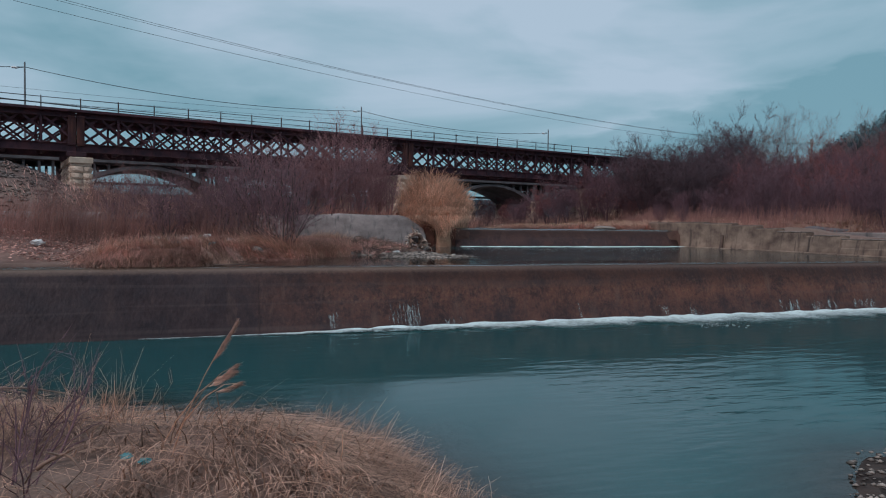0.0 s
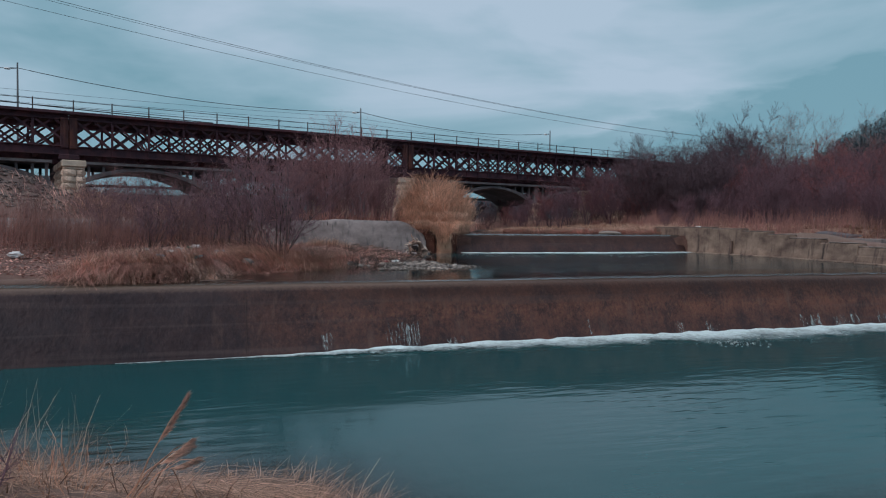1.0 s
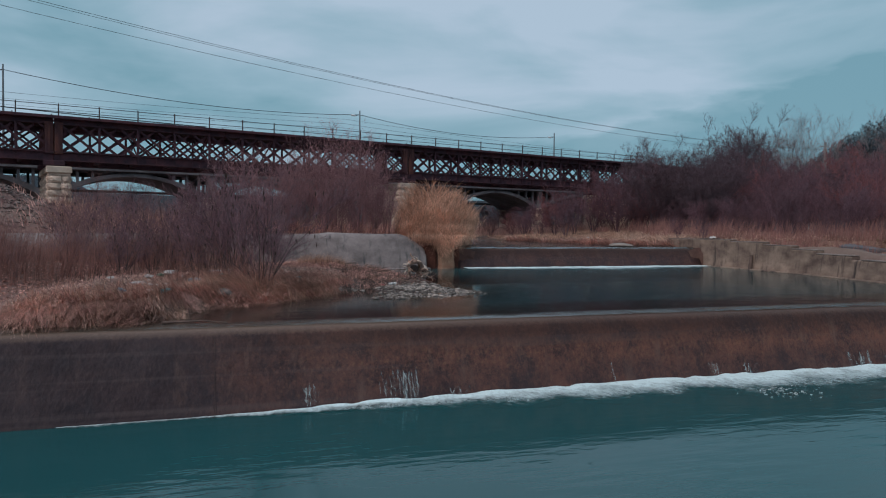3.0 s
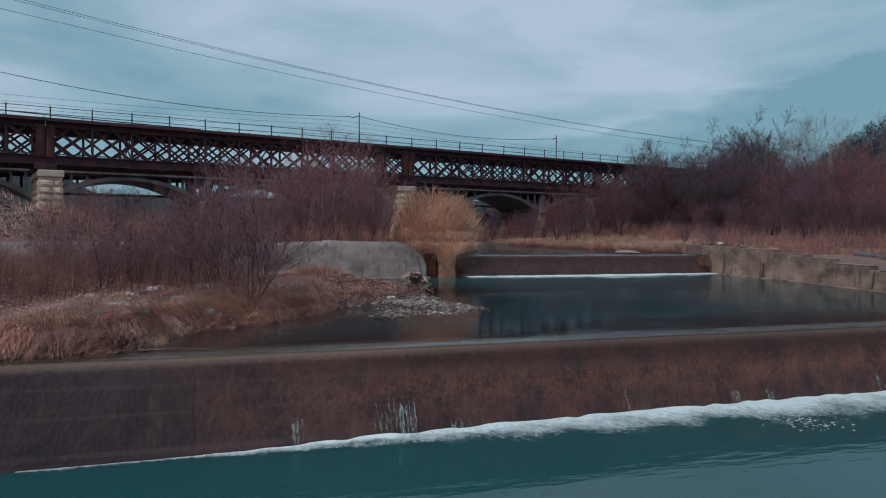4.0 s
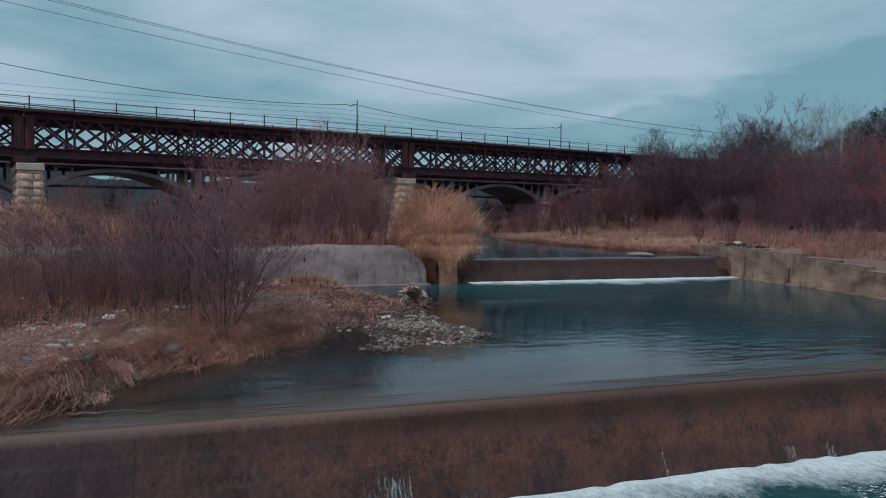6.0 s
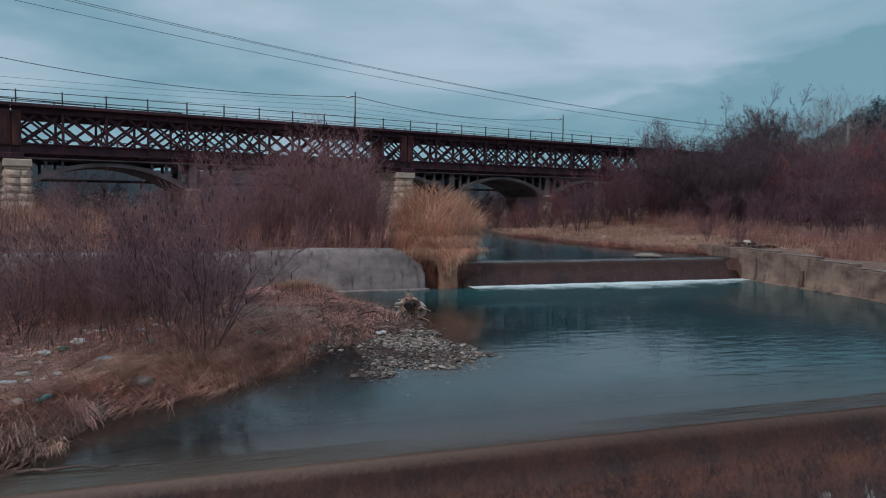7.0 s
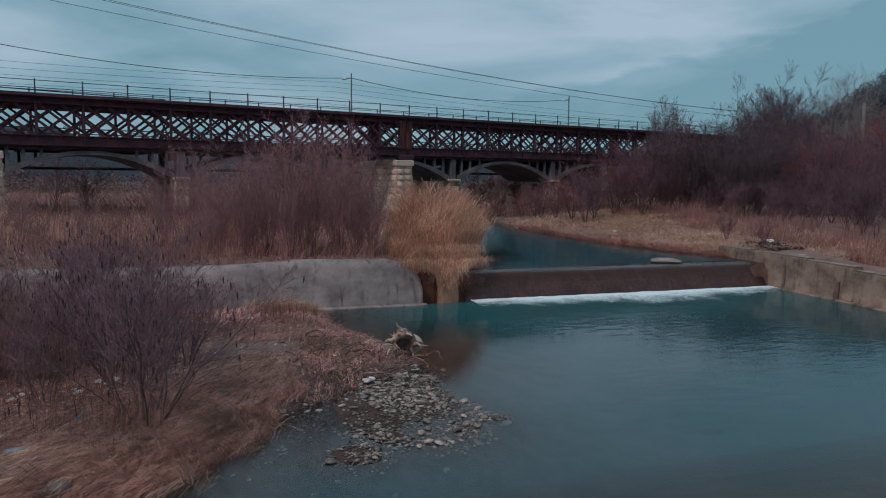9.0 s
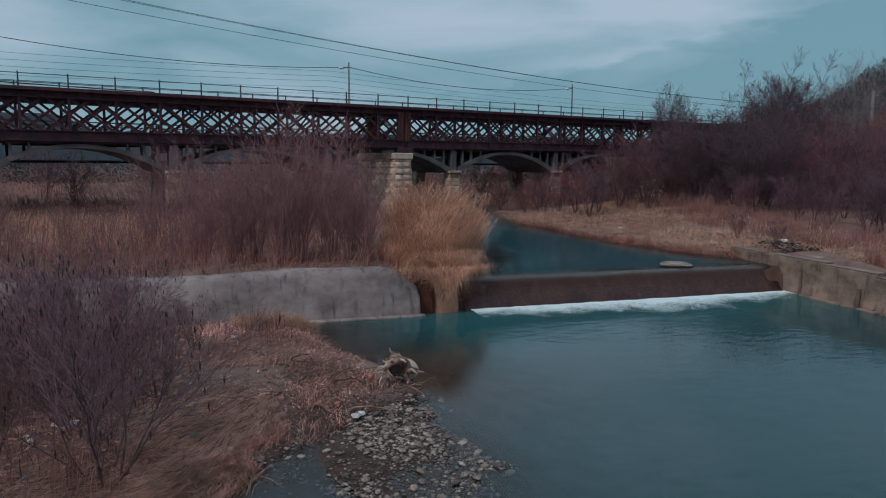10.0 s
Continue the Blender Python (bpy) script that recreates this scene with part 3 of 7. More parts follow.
def land(x, y):
    x, y = np.asarray(x, dtype=float), np.asarray(y, dtype=float)
    rough = (vnoise(x, y, 0.9, 1) - 0.5) * 0.14 + (vnoise(x, y, 0.25, 2) - 0.5) * 0.2
    # below the front weir
    d = inside_distance(x, y, BANK_NEAR)
    z_low = LOW - 0.9 + 0.9 * ease(d, -2.2, 0.05) + 0.40 * ease(d, 0, 1.6) + rough * ease(d, -0.2, 0.8)
    d = inside_distance(x, y, BAR)
    z_low = np.maximum(z_low, LOW - 0.9 + 0.88 * ease(d, -2.0, 0.1) + 0.1 * ease(d, 0, 1) + rough * 0.3)
    # between the weirs
    d = inside_distance(x, y, BANK_MID)
    z_mid = MID - 1.3 + 1.3 * ease(d, -7.5, 0.45) + 0.30 * ease(d, -0.02, 0.45) * (0.5 + 0.5 * ease(-x, 7.6, 10.0)) * (1 - 0.75 * ease(-x, 12.4, 13.3) * ease(-y, 10, 13)) + 0.10 * ease(d, 0.5, 3.0) + 0.32 * ease(d, 3.2, 9) + rough * ease(d, 0.1, 1.0)
    z_mid = np.maximum(z_mid, MID - 0.62 + 0.618 * np.minimum(1, 1.5 * shoal(x, y)) + rough * 0.34)
    # above the second weir
    d = inside_distance(x, y, BANK_TOP_L)
    z_top = TOP - 0.7 + 0.7 * ease(d, -2.5, 0) + 0.46 * ease(d, 0, 1.2) + 0.12 * ease(d, 6, 24) + rough * ease(d, 0, 1.5)
    d = inside_distance(x, y, BANK_TOP_R)
    z_r = TOP - 0.7 + 0.7 * ease(d, -2.5, 0) + 0.18 * ease(d, 0, 0.7) + 0.5 * ease(d, 1, 14) + rough * ease(d, 0, 2)
    beside = x - wall_x(y)
    z_r = z_r - 0.42 * ease(-y, 4.5, 13) - 0.95 * ease(beside, 0.5, 0.7) * (1 - ease(beside, 1.9, 2.15)) * (1 - ease(y, 0.2, 1.0))
    z_r = z_r - 0.75 * ease(beside, 2.7, 3.0) * (1 - ease(beside, 4.6, 5.4)) * (1 - ease(y, -1.6, -0.9))
    z_top = np.maximum(z_top, z_r)
    # rubble mound on the left terrace
    mound = np.exp(-(((x + 21.5) / 5.5) ** 2 + ((y - 6.5) / 6.0) ** 2))
    z_top = z_top + mound * (2.5 + 0.5 * vnoise(x, y, 1.2, 5))
    step1 = ease(y, -17.1, -16.4)
    step2 = ease(y, -1.75, -1.25)
    z = z_low * (1 - step1) + np.where(x > wall_x(y) + 0.15, z_r, z_mid * (1 - step2) + z_top * step2) * step1
    # far ground and hills
    far = np.hypot(x, y)
    away = ease(far, 90, 320)
    az = np.degrees(np.arctan2(x, y))
    lift = 22 + 12 * ease(-az, 8.5, 11) * (1 - ease(-az, 40, 60)) + 8 * vnoise(az, 0 * az, 0.09, 3) + 56 * ease(az, 42.3, 54.5) * (1 - 0.6 * ease(az, 80, 120))
    z = z + away * lift * ease(far, 170, 640) * (0.9 + 0.2 * vnoise(x, y, 0.01, 6))
    return np.where(far > 75, np.maximum(z, 4.0 * away), z)


def land1(x, y):
    return float(land(np.array([x]), np.array([y]))[0])


def spread(a, b, step, out, limit):
    """Grid lines: even from a to b, then ever wider out to limit."""
    core = list(np.arange(a, b + 1e-6, step))
    grow, s = [], step
    while (grow[-1] if grow else 0) < limit:
        s *= out
        grow.append((grow[-1] if grow else 0) + s)
    return np.array([a - g for g in reversed(grow)] + core + [b + g for g in grow])


gx, gy = spread(-26, 26, 0.2, 1.13, 1900), spread(-34, 30, 0.2, 1.13, 1900)
GX, GY = np.meshgrid(gx, gy)
GZ = land(GX, GY)
stones = 0.9 * np.clip(shoal(GX, GY) * 1.6 - 0.2, 0, 1) * (0.7 + 0.3 * ease(vnoise(GX, GY, 1.1, 61), 0.3, 0.65))
stones = np.maximum(stones, ease(inside_distance(GX, GY, BAR), -1, 0.3))
stones = np.maximum(stones, 0.9 * np.clip(1.5 * np.exp(-(((GX + 21.5) / 5.0) ** 2 + ((GY - 6.5) / 5.5) ** 2)) - 0.35, 0, 1))
stones = np.maximum(stones, 0.35 * ease(vnoise(GX, GY, 0.5, 8), 0.62, 0.8) * ease(inside_distance(GX, GY, BANK_MID), 0.2, 1))
LITTER_R = [(11.4, 0.4), (10.4, 3.3), (9.7, 9.3), (9.9, 17.7), (11.2, 25), (25, 27), (20, 6), (18, -5), (15, -10), (13.9, -3), (13.8, 0.8)]
straw = ease(inside_distance(GX, GY, LITTER_R), 0.1, 1.2) * (0.55 + 0.45 * ease(vnoise(GX, GY, 0.35, 14), 0.3, 0.6))
straw = np.maximum(straw, 0.2 * ease(inside_distance(GX, GY, BANK_NEAR), 0.1, 0.8))
d_mid = inside_distance(GX, GY, BANK_MID)
straw = np.maximum(straw, 0.15 * ease(d_mid, 0.1, 0.5) * (1 - ease(d_mid, 2.0, 3.4)) * (GY < -10))
level = np.where(GY < -17, LOW, np.where(GY < -1.8, MID, TOP))
soaked = ease(level + 0.09 - GZ, 0.0, 0.09)
ny_, nx_ = GX.shape
idx = np.arange(nx_ * ny_).reshape(ny_, nx_)
quads = np.stack([idx[:-1, :-1], idx[:-1, 1:], idx[1:, 1:], idx[1:, :-1]], -1).reshape(-1, 4)
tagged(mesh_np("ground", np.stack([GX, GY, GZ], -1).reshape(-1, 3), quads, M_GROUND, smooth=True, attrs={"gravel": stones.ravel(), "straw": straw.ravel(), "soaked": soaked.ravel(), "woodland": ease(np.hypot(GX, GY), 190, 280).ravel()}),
       "brown river bank of bare soil, gravel and dead litter", "ground", kind="structure")


def water_sheet(name, x0, x1, y0, y1, z, step, material, label, clear=0.28, slab=None):
    xs, ys = np.arange(x0, x1 + 1e-6, step), np.arange(y0, y1 + 1e-6, step)
    X, Y = np.meshgrid(xs, ys)
    depth = np.maximum(z - (land(X, Y) if slab is None else np.maximum(land(X, Y), slab(Y))), 0)
    n = np.arange(X.size).reshape(X.shape)
    q = np.stack([n[:-1, :-1], n[:-1, 1:], n[1:, 1:], n[1:, :-1]], -1).reshape(-1, 4)
    return tagged(mesh_np(name, np.stack([X, Y, 0 * X + z], -1).reshape(-1, 3), q, material, smooth=True,
                          attrs={"murk": 1 - np.exp(-depth.ravel() / clear)}), label, "water", kind="structure")


water_sheet("water_lower_pool", -60, 60, -60, -17.4, LOW, 0.4, M_WATER_LOW, "calm teal river water below the front weir")
water_sheet("water_middle_pool", -30, 11.4, -16.4, -1.8, MID, 0.2, M_WATER_MID, "still teal pool between the two weirs", 0.7, lambda y: np.interp(y, [-16.4, -15.9, -15.2, -14.5, -14.3], [2.702, 2.665, 2.58, 2.40, 1.0]))
water_sheet("water_upstream", -3, 40, -0.7, 95, TOP, 0.45, M_WATER_TOP, "dark river water upstream of the second weir")
water_sheet("water_side_channel", 11.6, 16.8, -9.0, 1.0, 3.2, 0.3, M_WATER_TOP, "dull water in the side channel between two walls")


# ---- weirs and walls ----
def batter(x, z):
    """How much further out the front weir's foot stands towards its left end."""
    return 0.28 * float(np.clip((-x - 3.5) / 6.0, 0, 1)) * min(1.0, max(0.0, (2.55 - z) / 1.0))


def profile_bar(name, x0, x1, prof, material, label, category, wobble=0.0, step=0.5, seed=3):
    """A long body along x with a given (y, z) outline, open below."""
    xs = np.arange(x0, x1 + 1e-6, step)
    prof = np.array(prof)
    V = []
    for i, x in enumerate(xs):
        for j, (y, z) in enumerate(prof):
            k = wobble * (vnoise(np.array([x]), np.array([j * 1.7]), 0.8, seed)[0] - 0.5)
            V.append((x, y + k - (batter(x, z) if y < -16 else 0), z + k * 0.5))
    m, F = len(prof), []
    for i in range(len(xs) - 1):
        for j in range(m - 1):
            a = i * m + j
            F.append((a, a + m, a + m + 1, a + 1))
    ob = mesh_np(name, V, F, material, smooth=True)
    bm = bmesh.new()
    bm.from_mesh(ob.data)
    for row in (range(m), range((len(xs) - 1) * m, len(xs) * m)):
        bm.verts.ensure_lookup_table()
        bm.faces.new([bm.verts[k] for k in row])
    bmesh.ops.recalc_face_normals(bm, faces=bm.faces)
    bm.to_mesh(ob.data)
    bm.free()
    return tagged(ob, label, category, kind="structure")


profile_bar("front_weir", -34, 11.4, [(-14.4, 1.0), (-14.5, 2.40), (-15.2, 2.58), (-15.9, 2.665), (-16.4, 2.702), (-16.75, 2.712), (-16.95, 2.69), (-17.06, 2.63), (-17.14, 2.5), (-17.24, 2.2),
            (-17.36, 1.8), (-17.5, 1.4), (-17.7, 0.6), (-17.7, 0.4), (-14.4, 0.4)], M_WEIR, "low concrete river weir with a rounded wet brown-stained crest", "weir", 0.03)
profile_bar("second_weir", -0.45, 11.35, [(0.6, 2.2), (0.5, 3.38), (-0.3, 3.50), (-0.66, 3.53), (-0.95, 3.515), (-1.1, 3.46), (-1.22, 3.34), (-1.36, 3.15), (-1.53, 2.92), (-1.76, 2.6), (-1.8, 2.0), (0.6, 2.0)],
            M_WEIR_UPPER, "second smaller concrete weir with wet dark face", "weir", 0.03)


def left_wall():
    """Thick rounded concrete wall with a sloping shoulder where it ends beside the weir."""
    xs = np.concatenate([np.arange(-34, -3.2, 0.4), np.arange(-3.2, -1.8, 0.1)])
    V, m = [], 9
    for x in xs:
        top = 4.02 + 0.10 * (vnoise(np.array([x]), np.array([0.0]), 0.55, 4)[0] - 0.5) + (0.05 if -6 < x < -2.4 else 0)
        drop = max(0.0, (x + 3.0) / 1.1)
        top -= 0.50 * drop ** 1.7
        for y, z in ((-1.98, 2.3), (-1.93, 2.76), (-1.84, 3.25), (-1.72, top - 0.22), (-1.62, top - 0.06), (-1.45, top), (-1.15, top + 0.0), (-1.0, top - 0.1), (-0.98, 2.3)):
            V.append((x, y + 0.03 * (vnoise(np.array([x]), np.array([z]), 1.3, 7)[0] - 0.5), z))
    F = [(i * m + j, (i + 1) * m + j, (i + 1) * m + j + 1, i * m + j + 1) for i in range(len(xs) - 1) for j in range(m - 1)]
    ob = mesh_np("retaining_wall", V, F, M_WALL_L, smooth=True)
    bm = bmesh.new()
    bm.from_mesh(ob.data)
    bm.verts.ensure_lookup_table()
    for row in (range(m), range((len(xs) - 1) * m, len(xs) * m)):
        bm.faces.new([bm.verts[k] for k in row])
    bmesh.ops.recalc_face_normals(bm, faces=bm.faces)
    bm.to_mesh(ob.data)
    bm.free()
    tagged(ob, "thick grey concrete retaining wall with dark water runs", "wall", kind="structure")
    # thin ledge at the foot
    box("wall_ledge", (7, 0.22, 0.5), pose(-5.3, -2.05, 2.53), M_WALL_L, bevel=0.03)
    tagged(bpy.data.objects["wall_ledge"], "low concrete ledge along the foot of the grey wall", "ledge", kind="structure")


left_wall()
bm = bmesh.new()
add_box(bm, (0.62, 1.2, 1.45), pose(-1.0, -1.13, 2.8, -4), 0.08)
# solid blocks, coloured dark for the shade in the gaps either side
shade_bm = bmesh.new()
add_box(shade_bm, (0.5, 1.1, 1.5), pose(-1.62, -1.0, 2.85, -2), 0.06)
add_box(shade_bm, (0.4, 1.1, 1.5), pose(-0.58, -0.95, 2.8, -3), 0.06)
tagged(part("weir_abutment", shade_bm, M_RUST_SHADE), "rust-red blocks coloured dark for the shaded gap between the wall and the weir", "abutment", kind="structure")
bmesh.ops.subdivide_edges(bm, edges=bm.edges, cuts=4, use_grid_fill=True)
for v in bm.verts:
    v.co += 0.09 * Vector((noise.noise(v.co * 2.6), noise.noise(v.co * 2.6 + Vector((7, 0, 0))), noise.noise(v.co * 2.1 + Vector((0, 5, 0)))))
tagged(part("weir_abutment", bm, M_RUST_STAIN), "broken weir abutment with orange rust stains under hanging reeds", "abutment", kind="structure")


def right_wall():
    """Main channel wall: lengths that step down towards the front weir, each with its own coping."""
    w = empty("channel_wall", Matrix(), "long brown-grey concrete channel wall cast in stepped lengths", "wall", kind="structure")
    lengths = ((1.4, -3.2, 3.90), (-3.2, -5.2, 3.83), (-5.2, -6.9, 3.73), (-6.9, -8.3, 3.61), (-8.3, -10.2, 3.48), (-10.2, -12.3, 3.36), (-12.3, -14.6, 3.25), (-14.6, -17.2, 3.16))
    for k, (y0, y1, top) in enumerate(lengths):
        ys = np.linspace(y0, y1, 9)
        V, F = [], []
        for i, y in enumerate(ys):
            x = float(wall_x(y)) 
            for j, (dx, z) in enumerate(((0.34, 1.8), (-0.02, 1.8), (-0.01, 2.72), (0.03, 2.95), (0.05, 3.12 if top > 3.3 else 2.98), (0.08, top - 0.04), (0.11, top), (0.46, top), (0.48, 1.8))):
                jag = 0.02 * noise.noise(Vector((y * 1.9, z * 2.3, 0.3))) if 0 < j < 6 else 0.0
                V.append((x + dx + jag, y, z + (0.025 * noise.noise(Vector((y * 2.7, 4.0, k))) if 4 < j < 8 else 0)))
        m = 9
        F = [(i * m + j, i * m + j + 1, (i + 1) * m + j + 1, (i + 1) * m + j) for i in range(len(ys) - 1) for j in range(m - 1)]
        ob = mesh_np("wall_length", V, F, M_WALL_R, w)
        bm = bmesh.new()
        bm.from_mesh(ob.data)
        bm.verts.ensure_lookup_table()
        for row in (range(m), range((len(ys) - 1) * m, len(ys) * m)):
            bm.faces.new([bm.verts[i] for i in row])
        bmesh.ops.recalc_face_normals(bm, faces=bm.faces)
        bm.to_mesh(ob.data)
        bm.free()
        ob.data.shade_flat()
        # worn coping, thin and broken off in places
        bm = bmesh.new()
        for ya, yb in zip(ys[:-1], ys[1:]):
            if noise.noise(Vector((ya * 1.3, 9.0, 0))) > -0.25:
                slope = math.degrees(math.atan2(float(wall_x(ya) - wall_x(yb)), ya - yb))
                add_box(bm, (0.33, ya - yb - 0.004, 0.035), pose(float(wall_x((ya + yb) / 2)) + 0.255, (ya + yb) / 2, top + 0.02, 0, 0, -slope), 0.008)
        part("coping", bm, M_COPING, w, "worn grey coping")
    # ledge at the waterline
    bm = bmesh.new()
    for ya in np.arange(-2.4, -17.0, -1.0):
        slope = math.degrees(math.atan2(float(wall_x(ya) - wall_x(ya - 1)), 1.0))
        add_box(bm, (0.2, 1.02, 0.3), pose(float(wall_x(ya - 0.5)) - 0.06, ya - 0.5, 2.62, 0, 0, -slope), 0.03)
    part("toe", bm, M_WALL_R, w)
    bm = bmesh.new()
    bmesh.ops.create_cone(bm, cap_ends=True, segments=10, radius1=0.09, radius2=0.06, depth=0.75, matrix=pose(11.0, -4.7, 2.95, 0, 6, 0))
    part("mooring_stub", bm, M_DRIFT_DARK, w, "dark rotten post stub at the waterline")
    w2 = empty("side_channel_wall", pose(13.4, -2, 2.0), "stepped grey concrete wall of the side channel", "wall", kind="structure")
    for y0, y1, top in ((2.2, -0.8, 3.72), (-0.82, -4.5, 3.58), (-4.52, -12.5, 3.5)):
        box("wall_length", (0.4, y0 - y1, top - 2.0), pose(0.2, (y0 + y1) / 2 + 2, (top + 2.0) / 2 - 2.0, 0, 0, 1.5), M_WALL_L, w2, 0.03)
    bm = bmesh.new()
    add_box(bm, (2.2, 4.2, 0.25), pose(17.0, -6.6, 3.60, 3, -5, 8), 0.05)
    tagged(part("concrete_apron", bm, M_CONC_BRIDGE), "tilted pale concrete apron slab on the right bank", "slab", kind="structure")


right_wall()


# ---- foam and trickles ----
def foam_strip(name, x0, x1, y0, z, width, label, lift=0.06, dx=0.08, gain=0.06):
    xs, V, C, m = np.arange(x0, x1, dx), [], [], 13
    for x in xs:
        w = width(x)
        for j in range(m):
            k = j / (m - 1)
            yy = y0 - (batter(x, z) if y0 < -10 else 0) - w * k * (0.8 + 0.5 * vnoise(np.array([x]), np.array([0.0]), 1.7, 12)[0]) + 0.05 * math.sin(x * 2.3) * k
            h = lift * min(1.0, w * 2.2) * (1 - k) ** 1.1 * (0.55 + 0.8 * vnoise(np.array([x]), np.array([yy * 3]), 4.5, 2)[0])
            V.append((x, yy, z + 0.006 + h))
            C.append((0.62 - 1.02 * k ** 0.8) * min(1.0, 0.2 + w * 3) + 0.25 * (vnoise(np.array([x]), np.array([k * 2]), 2.3, 9)[0] - 0.5) + gain)
    F = [(i * m + j, (i + 1) * m + j, (i + 1) * m + j + 1, i * m + j + 1) for i in range(len(xs) - 1) for j in range(m - 1)]
    return tagged(mesh_np(name, V, F, M_FOAM, smooth=True, attrs={"cover": C}), label, "foam", kind="stuff")


foam_strip("foam", -12.0, 11.3, -17.44, LOW, lambda x: 0.06 + 1.55 * float(ease(np.array([x]), -11.5, 0.5)[0]), "line of white foam along the foot of the front weir")
foam_strip("foam", -0.3, 11.2, -1.66, MID, lambda x: 1.0 + 1.1 * math.sin(min(1, max(0, (x + 0.3) / 11.5)) * 3.1), "white foam at the foot of the second weir", 0.03, gain=0.16)


def overflow():
    """Thin sheet of water gliding over the front weir's crest."""
    prof = [(-16.4, 2.72), (-16.55, 2.722), (-16.7, 2.722), (-16.82, 2.718), (-16.9, 2.708)]
    xs = np.arange(-30, 11.3, 0.25)
    V = [(x, y - 0.012, z + 0.006) for x in xs for y, z in prof]
    m = len(prof)
    F = [(i * m + j, i * m + j + 1, (i + 1) * m + j + 1, (i + 1) * m + j) for i in range(len(xs) - 1) for j in range(m - 1)]
    thick = [max(0.01, 0.05 - 0.01 * j) for _ in xs for j in range(m)]
    tagged(mesh_np("overflow_water", V, F, M_WATER_LIP, smooth=True, attrs={"murk": thick}), "thin sheet of water sliding over the weir crest", "water", kind="structure")


def crest_film():
    """Thin sheet of water sliding over the second weir, with the sky in it."""
    prof = [(0.1, 3.515), (-0.3, 3.525), (-0.66, 3.545), (-0.95, 3.532), (-1.1, 3.478)]
    xs = np.arange(-0.4, 11.3, 0.25)
    V = [(x, y, z) for x in xs for y, z in prof]
    m = len(prof)
    F = [(i * m + j, i * m + j + 1, (i + 1) * m + j + 1, (i + 1) * m + j) for i in range(len(xs) - 1) for j in range(m - 1)]
    tagged(mesh_np("overflow_water", V, F, M_WATER_LIP, smooth=True, attrs={"murk": [0.25 if j < 2 else 0.05 for _ in xs for j in range(m)]}), "shallow glinting water on the second weir's crest", "water", kind="structure")


crest_film()


overflow()


def face_y(z, x=0.0):
    """The front weir's face at a height."""
    return float(np.interp(z, [0.6, 1.4, 1.8, 2.2, 2.5, 2.63], [-17.7, -17.5, -17.36, -17.24, -17.14, -17.06])) - batter(x, z)


def trickle(x, z0, width, n, seed, slant=0.0):
    """A broken white sheet of water on the weir's face: columns of uneven height and cover."""
    rnd = random.Random(seed)
    V, F, C = [], [], []
    cols = max(4, n * 2)
    rows = 9
    for i in range(cols):
        xc = x + ((i + 0.5) / cols - 0.5) * width * 1.7
        zt, dense = z0 - rnd.random() ** 2 * 0.3, rnd.uniform(-0.22, 0.14)
        for j in range(rows):
            z = zt + (LOW + 0.02 - zt) * j / (rows - 1)
            V.append((xc + slant * (zt - z) + 0.01 * math.sin(j * 1.9 + i), face_y(z, xc) - 0.03, z))
            C.append(dense + rnd.uniform(-0.12, 0.12) - 0.35 * (j == 0) - 0.02 * j - 0.3 * (i in (0, cols - 1)))
    F = [(i * rows + j, i * rows + j + 1, (i + 1) * rows + j + 1, (i + 1) * rows + j) for i in range(cols - 1) for j in range(rows - 1)]
    tagged(mesh_np("trickle", V, F, M_TRICKLE, attrs={"cover": C}), "thin white trickle running down the wet weir face", "trickle", "trickles on the weir", "stuff")


for x, z0, width, n, sl in ((-7.15, 2.06, 0.42, 13, 0.0), (-8.55, 1.93, 0.2, 6, 0.0), (-3.2, 1.95, 0.05, 2, 0.15), (-1.0, 1.86, 0.22, 7, 0.05), (-0.2, 1.83, 0.3, 5, 0.1), (2.5, 1.92, 0.4, 9, 0.1),
                            (3.6, 1.88, 0.5, 8, 0.1), (4.9, 1.9, 0.5, 8, 0.1), (-6.1, 1.75, 0.3, 4, 0.0)):
    trickle(x, z0, width, n, int(x * 100) + 5000, sl)


def form_joint(x):
    """A dark casting joint running down the weir's face."""
    zs = [2.6, 2.5, 2.35, 2.2, 2.0, 1.8, 1.6, 1.5]
    V = [(x + s * 0.004 + 0.006 * math.sin(k * 1.7), face_y(z, x) - 0.016, z) for k, z in enumerate(zs) for s in (-1, 1)]
    F = [(2 * k, 2 * k + 1, 2 * k + 3, 2 * k + 2) for k in range(len(zs) - 1)]
    tagged(mesh_np("form_joint", V, F, M_DECK), "dark casting joint in the weir face", "joint", kind="structure")


form_joint(-9.95)
fr = np.random.RandomState(15)
n_f = 220
fx, fy, fs = fr.normal(-0.55, 0.35, n_f), fr.normal(-18.55, 0.28, n_f), 0.004 + 0.022 * fr.rand(n_f) ** 3
fv = np.zeros((n_f, 5, 3), dtype=np.float32)
for k in range(5):
    a_ = 2 * np.pi * k / 5
    fv[:, k, 0], fv[:, k, 1], fv[:, k, 2] = fx + fs * np.cos(a_) * 1.6, fy + fs * np.sin(a_) * 0.8, LOW + 0.01
tagged(mesh_np("foam_fleck", fv.reshape(-1, 3), np.arange(n_f * 5).reshape(-1, 5), M_PL_WHITE), "flecks of white foam drifting below the weir", "foam", kind="stuff")


# ---- railway bridge: iron lattice spans on stone piers ----
B = Matrix.Translation((4.5, 23.1, 0)) @ Matrix.Rotation(math.atan2(0.25, 0.968), 4, "Z")
PANEL, N_HALF = 2.1, 21


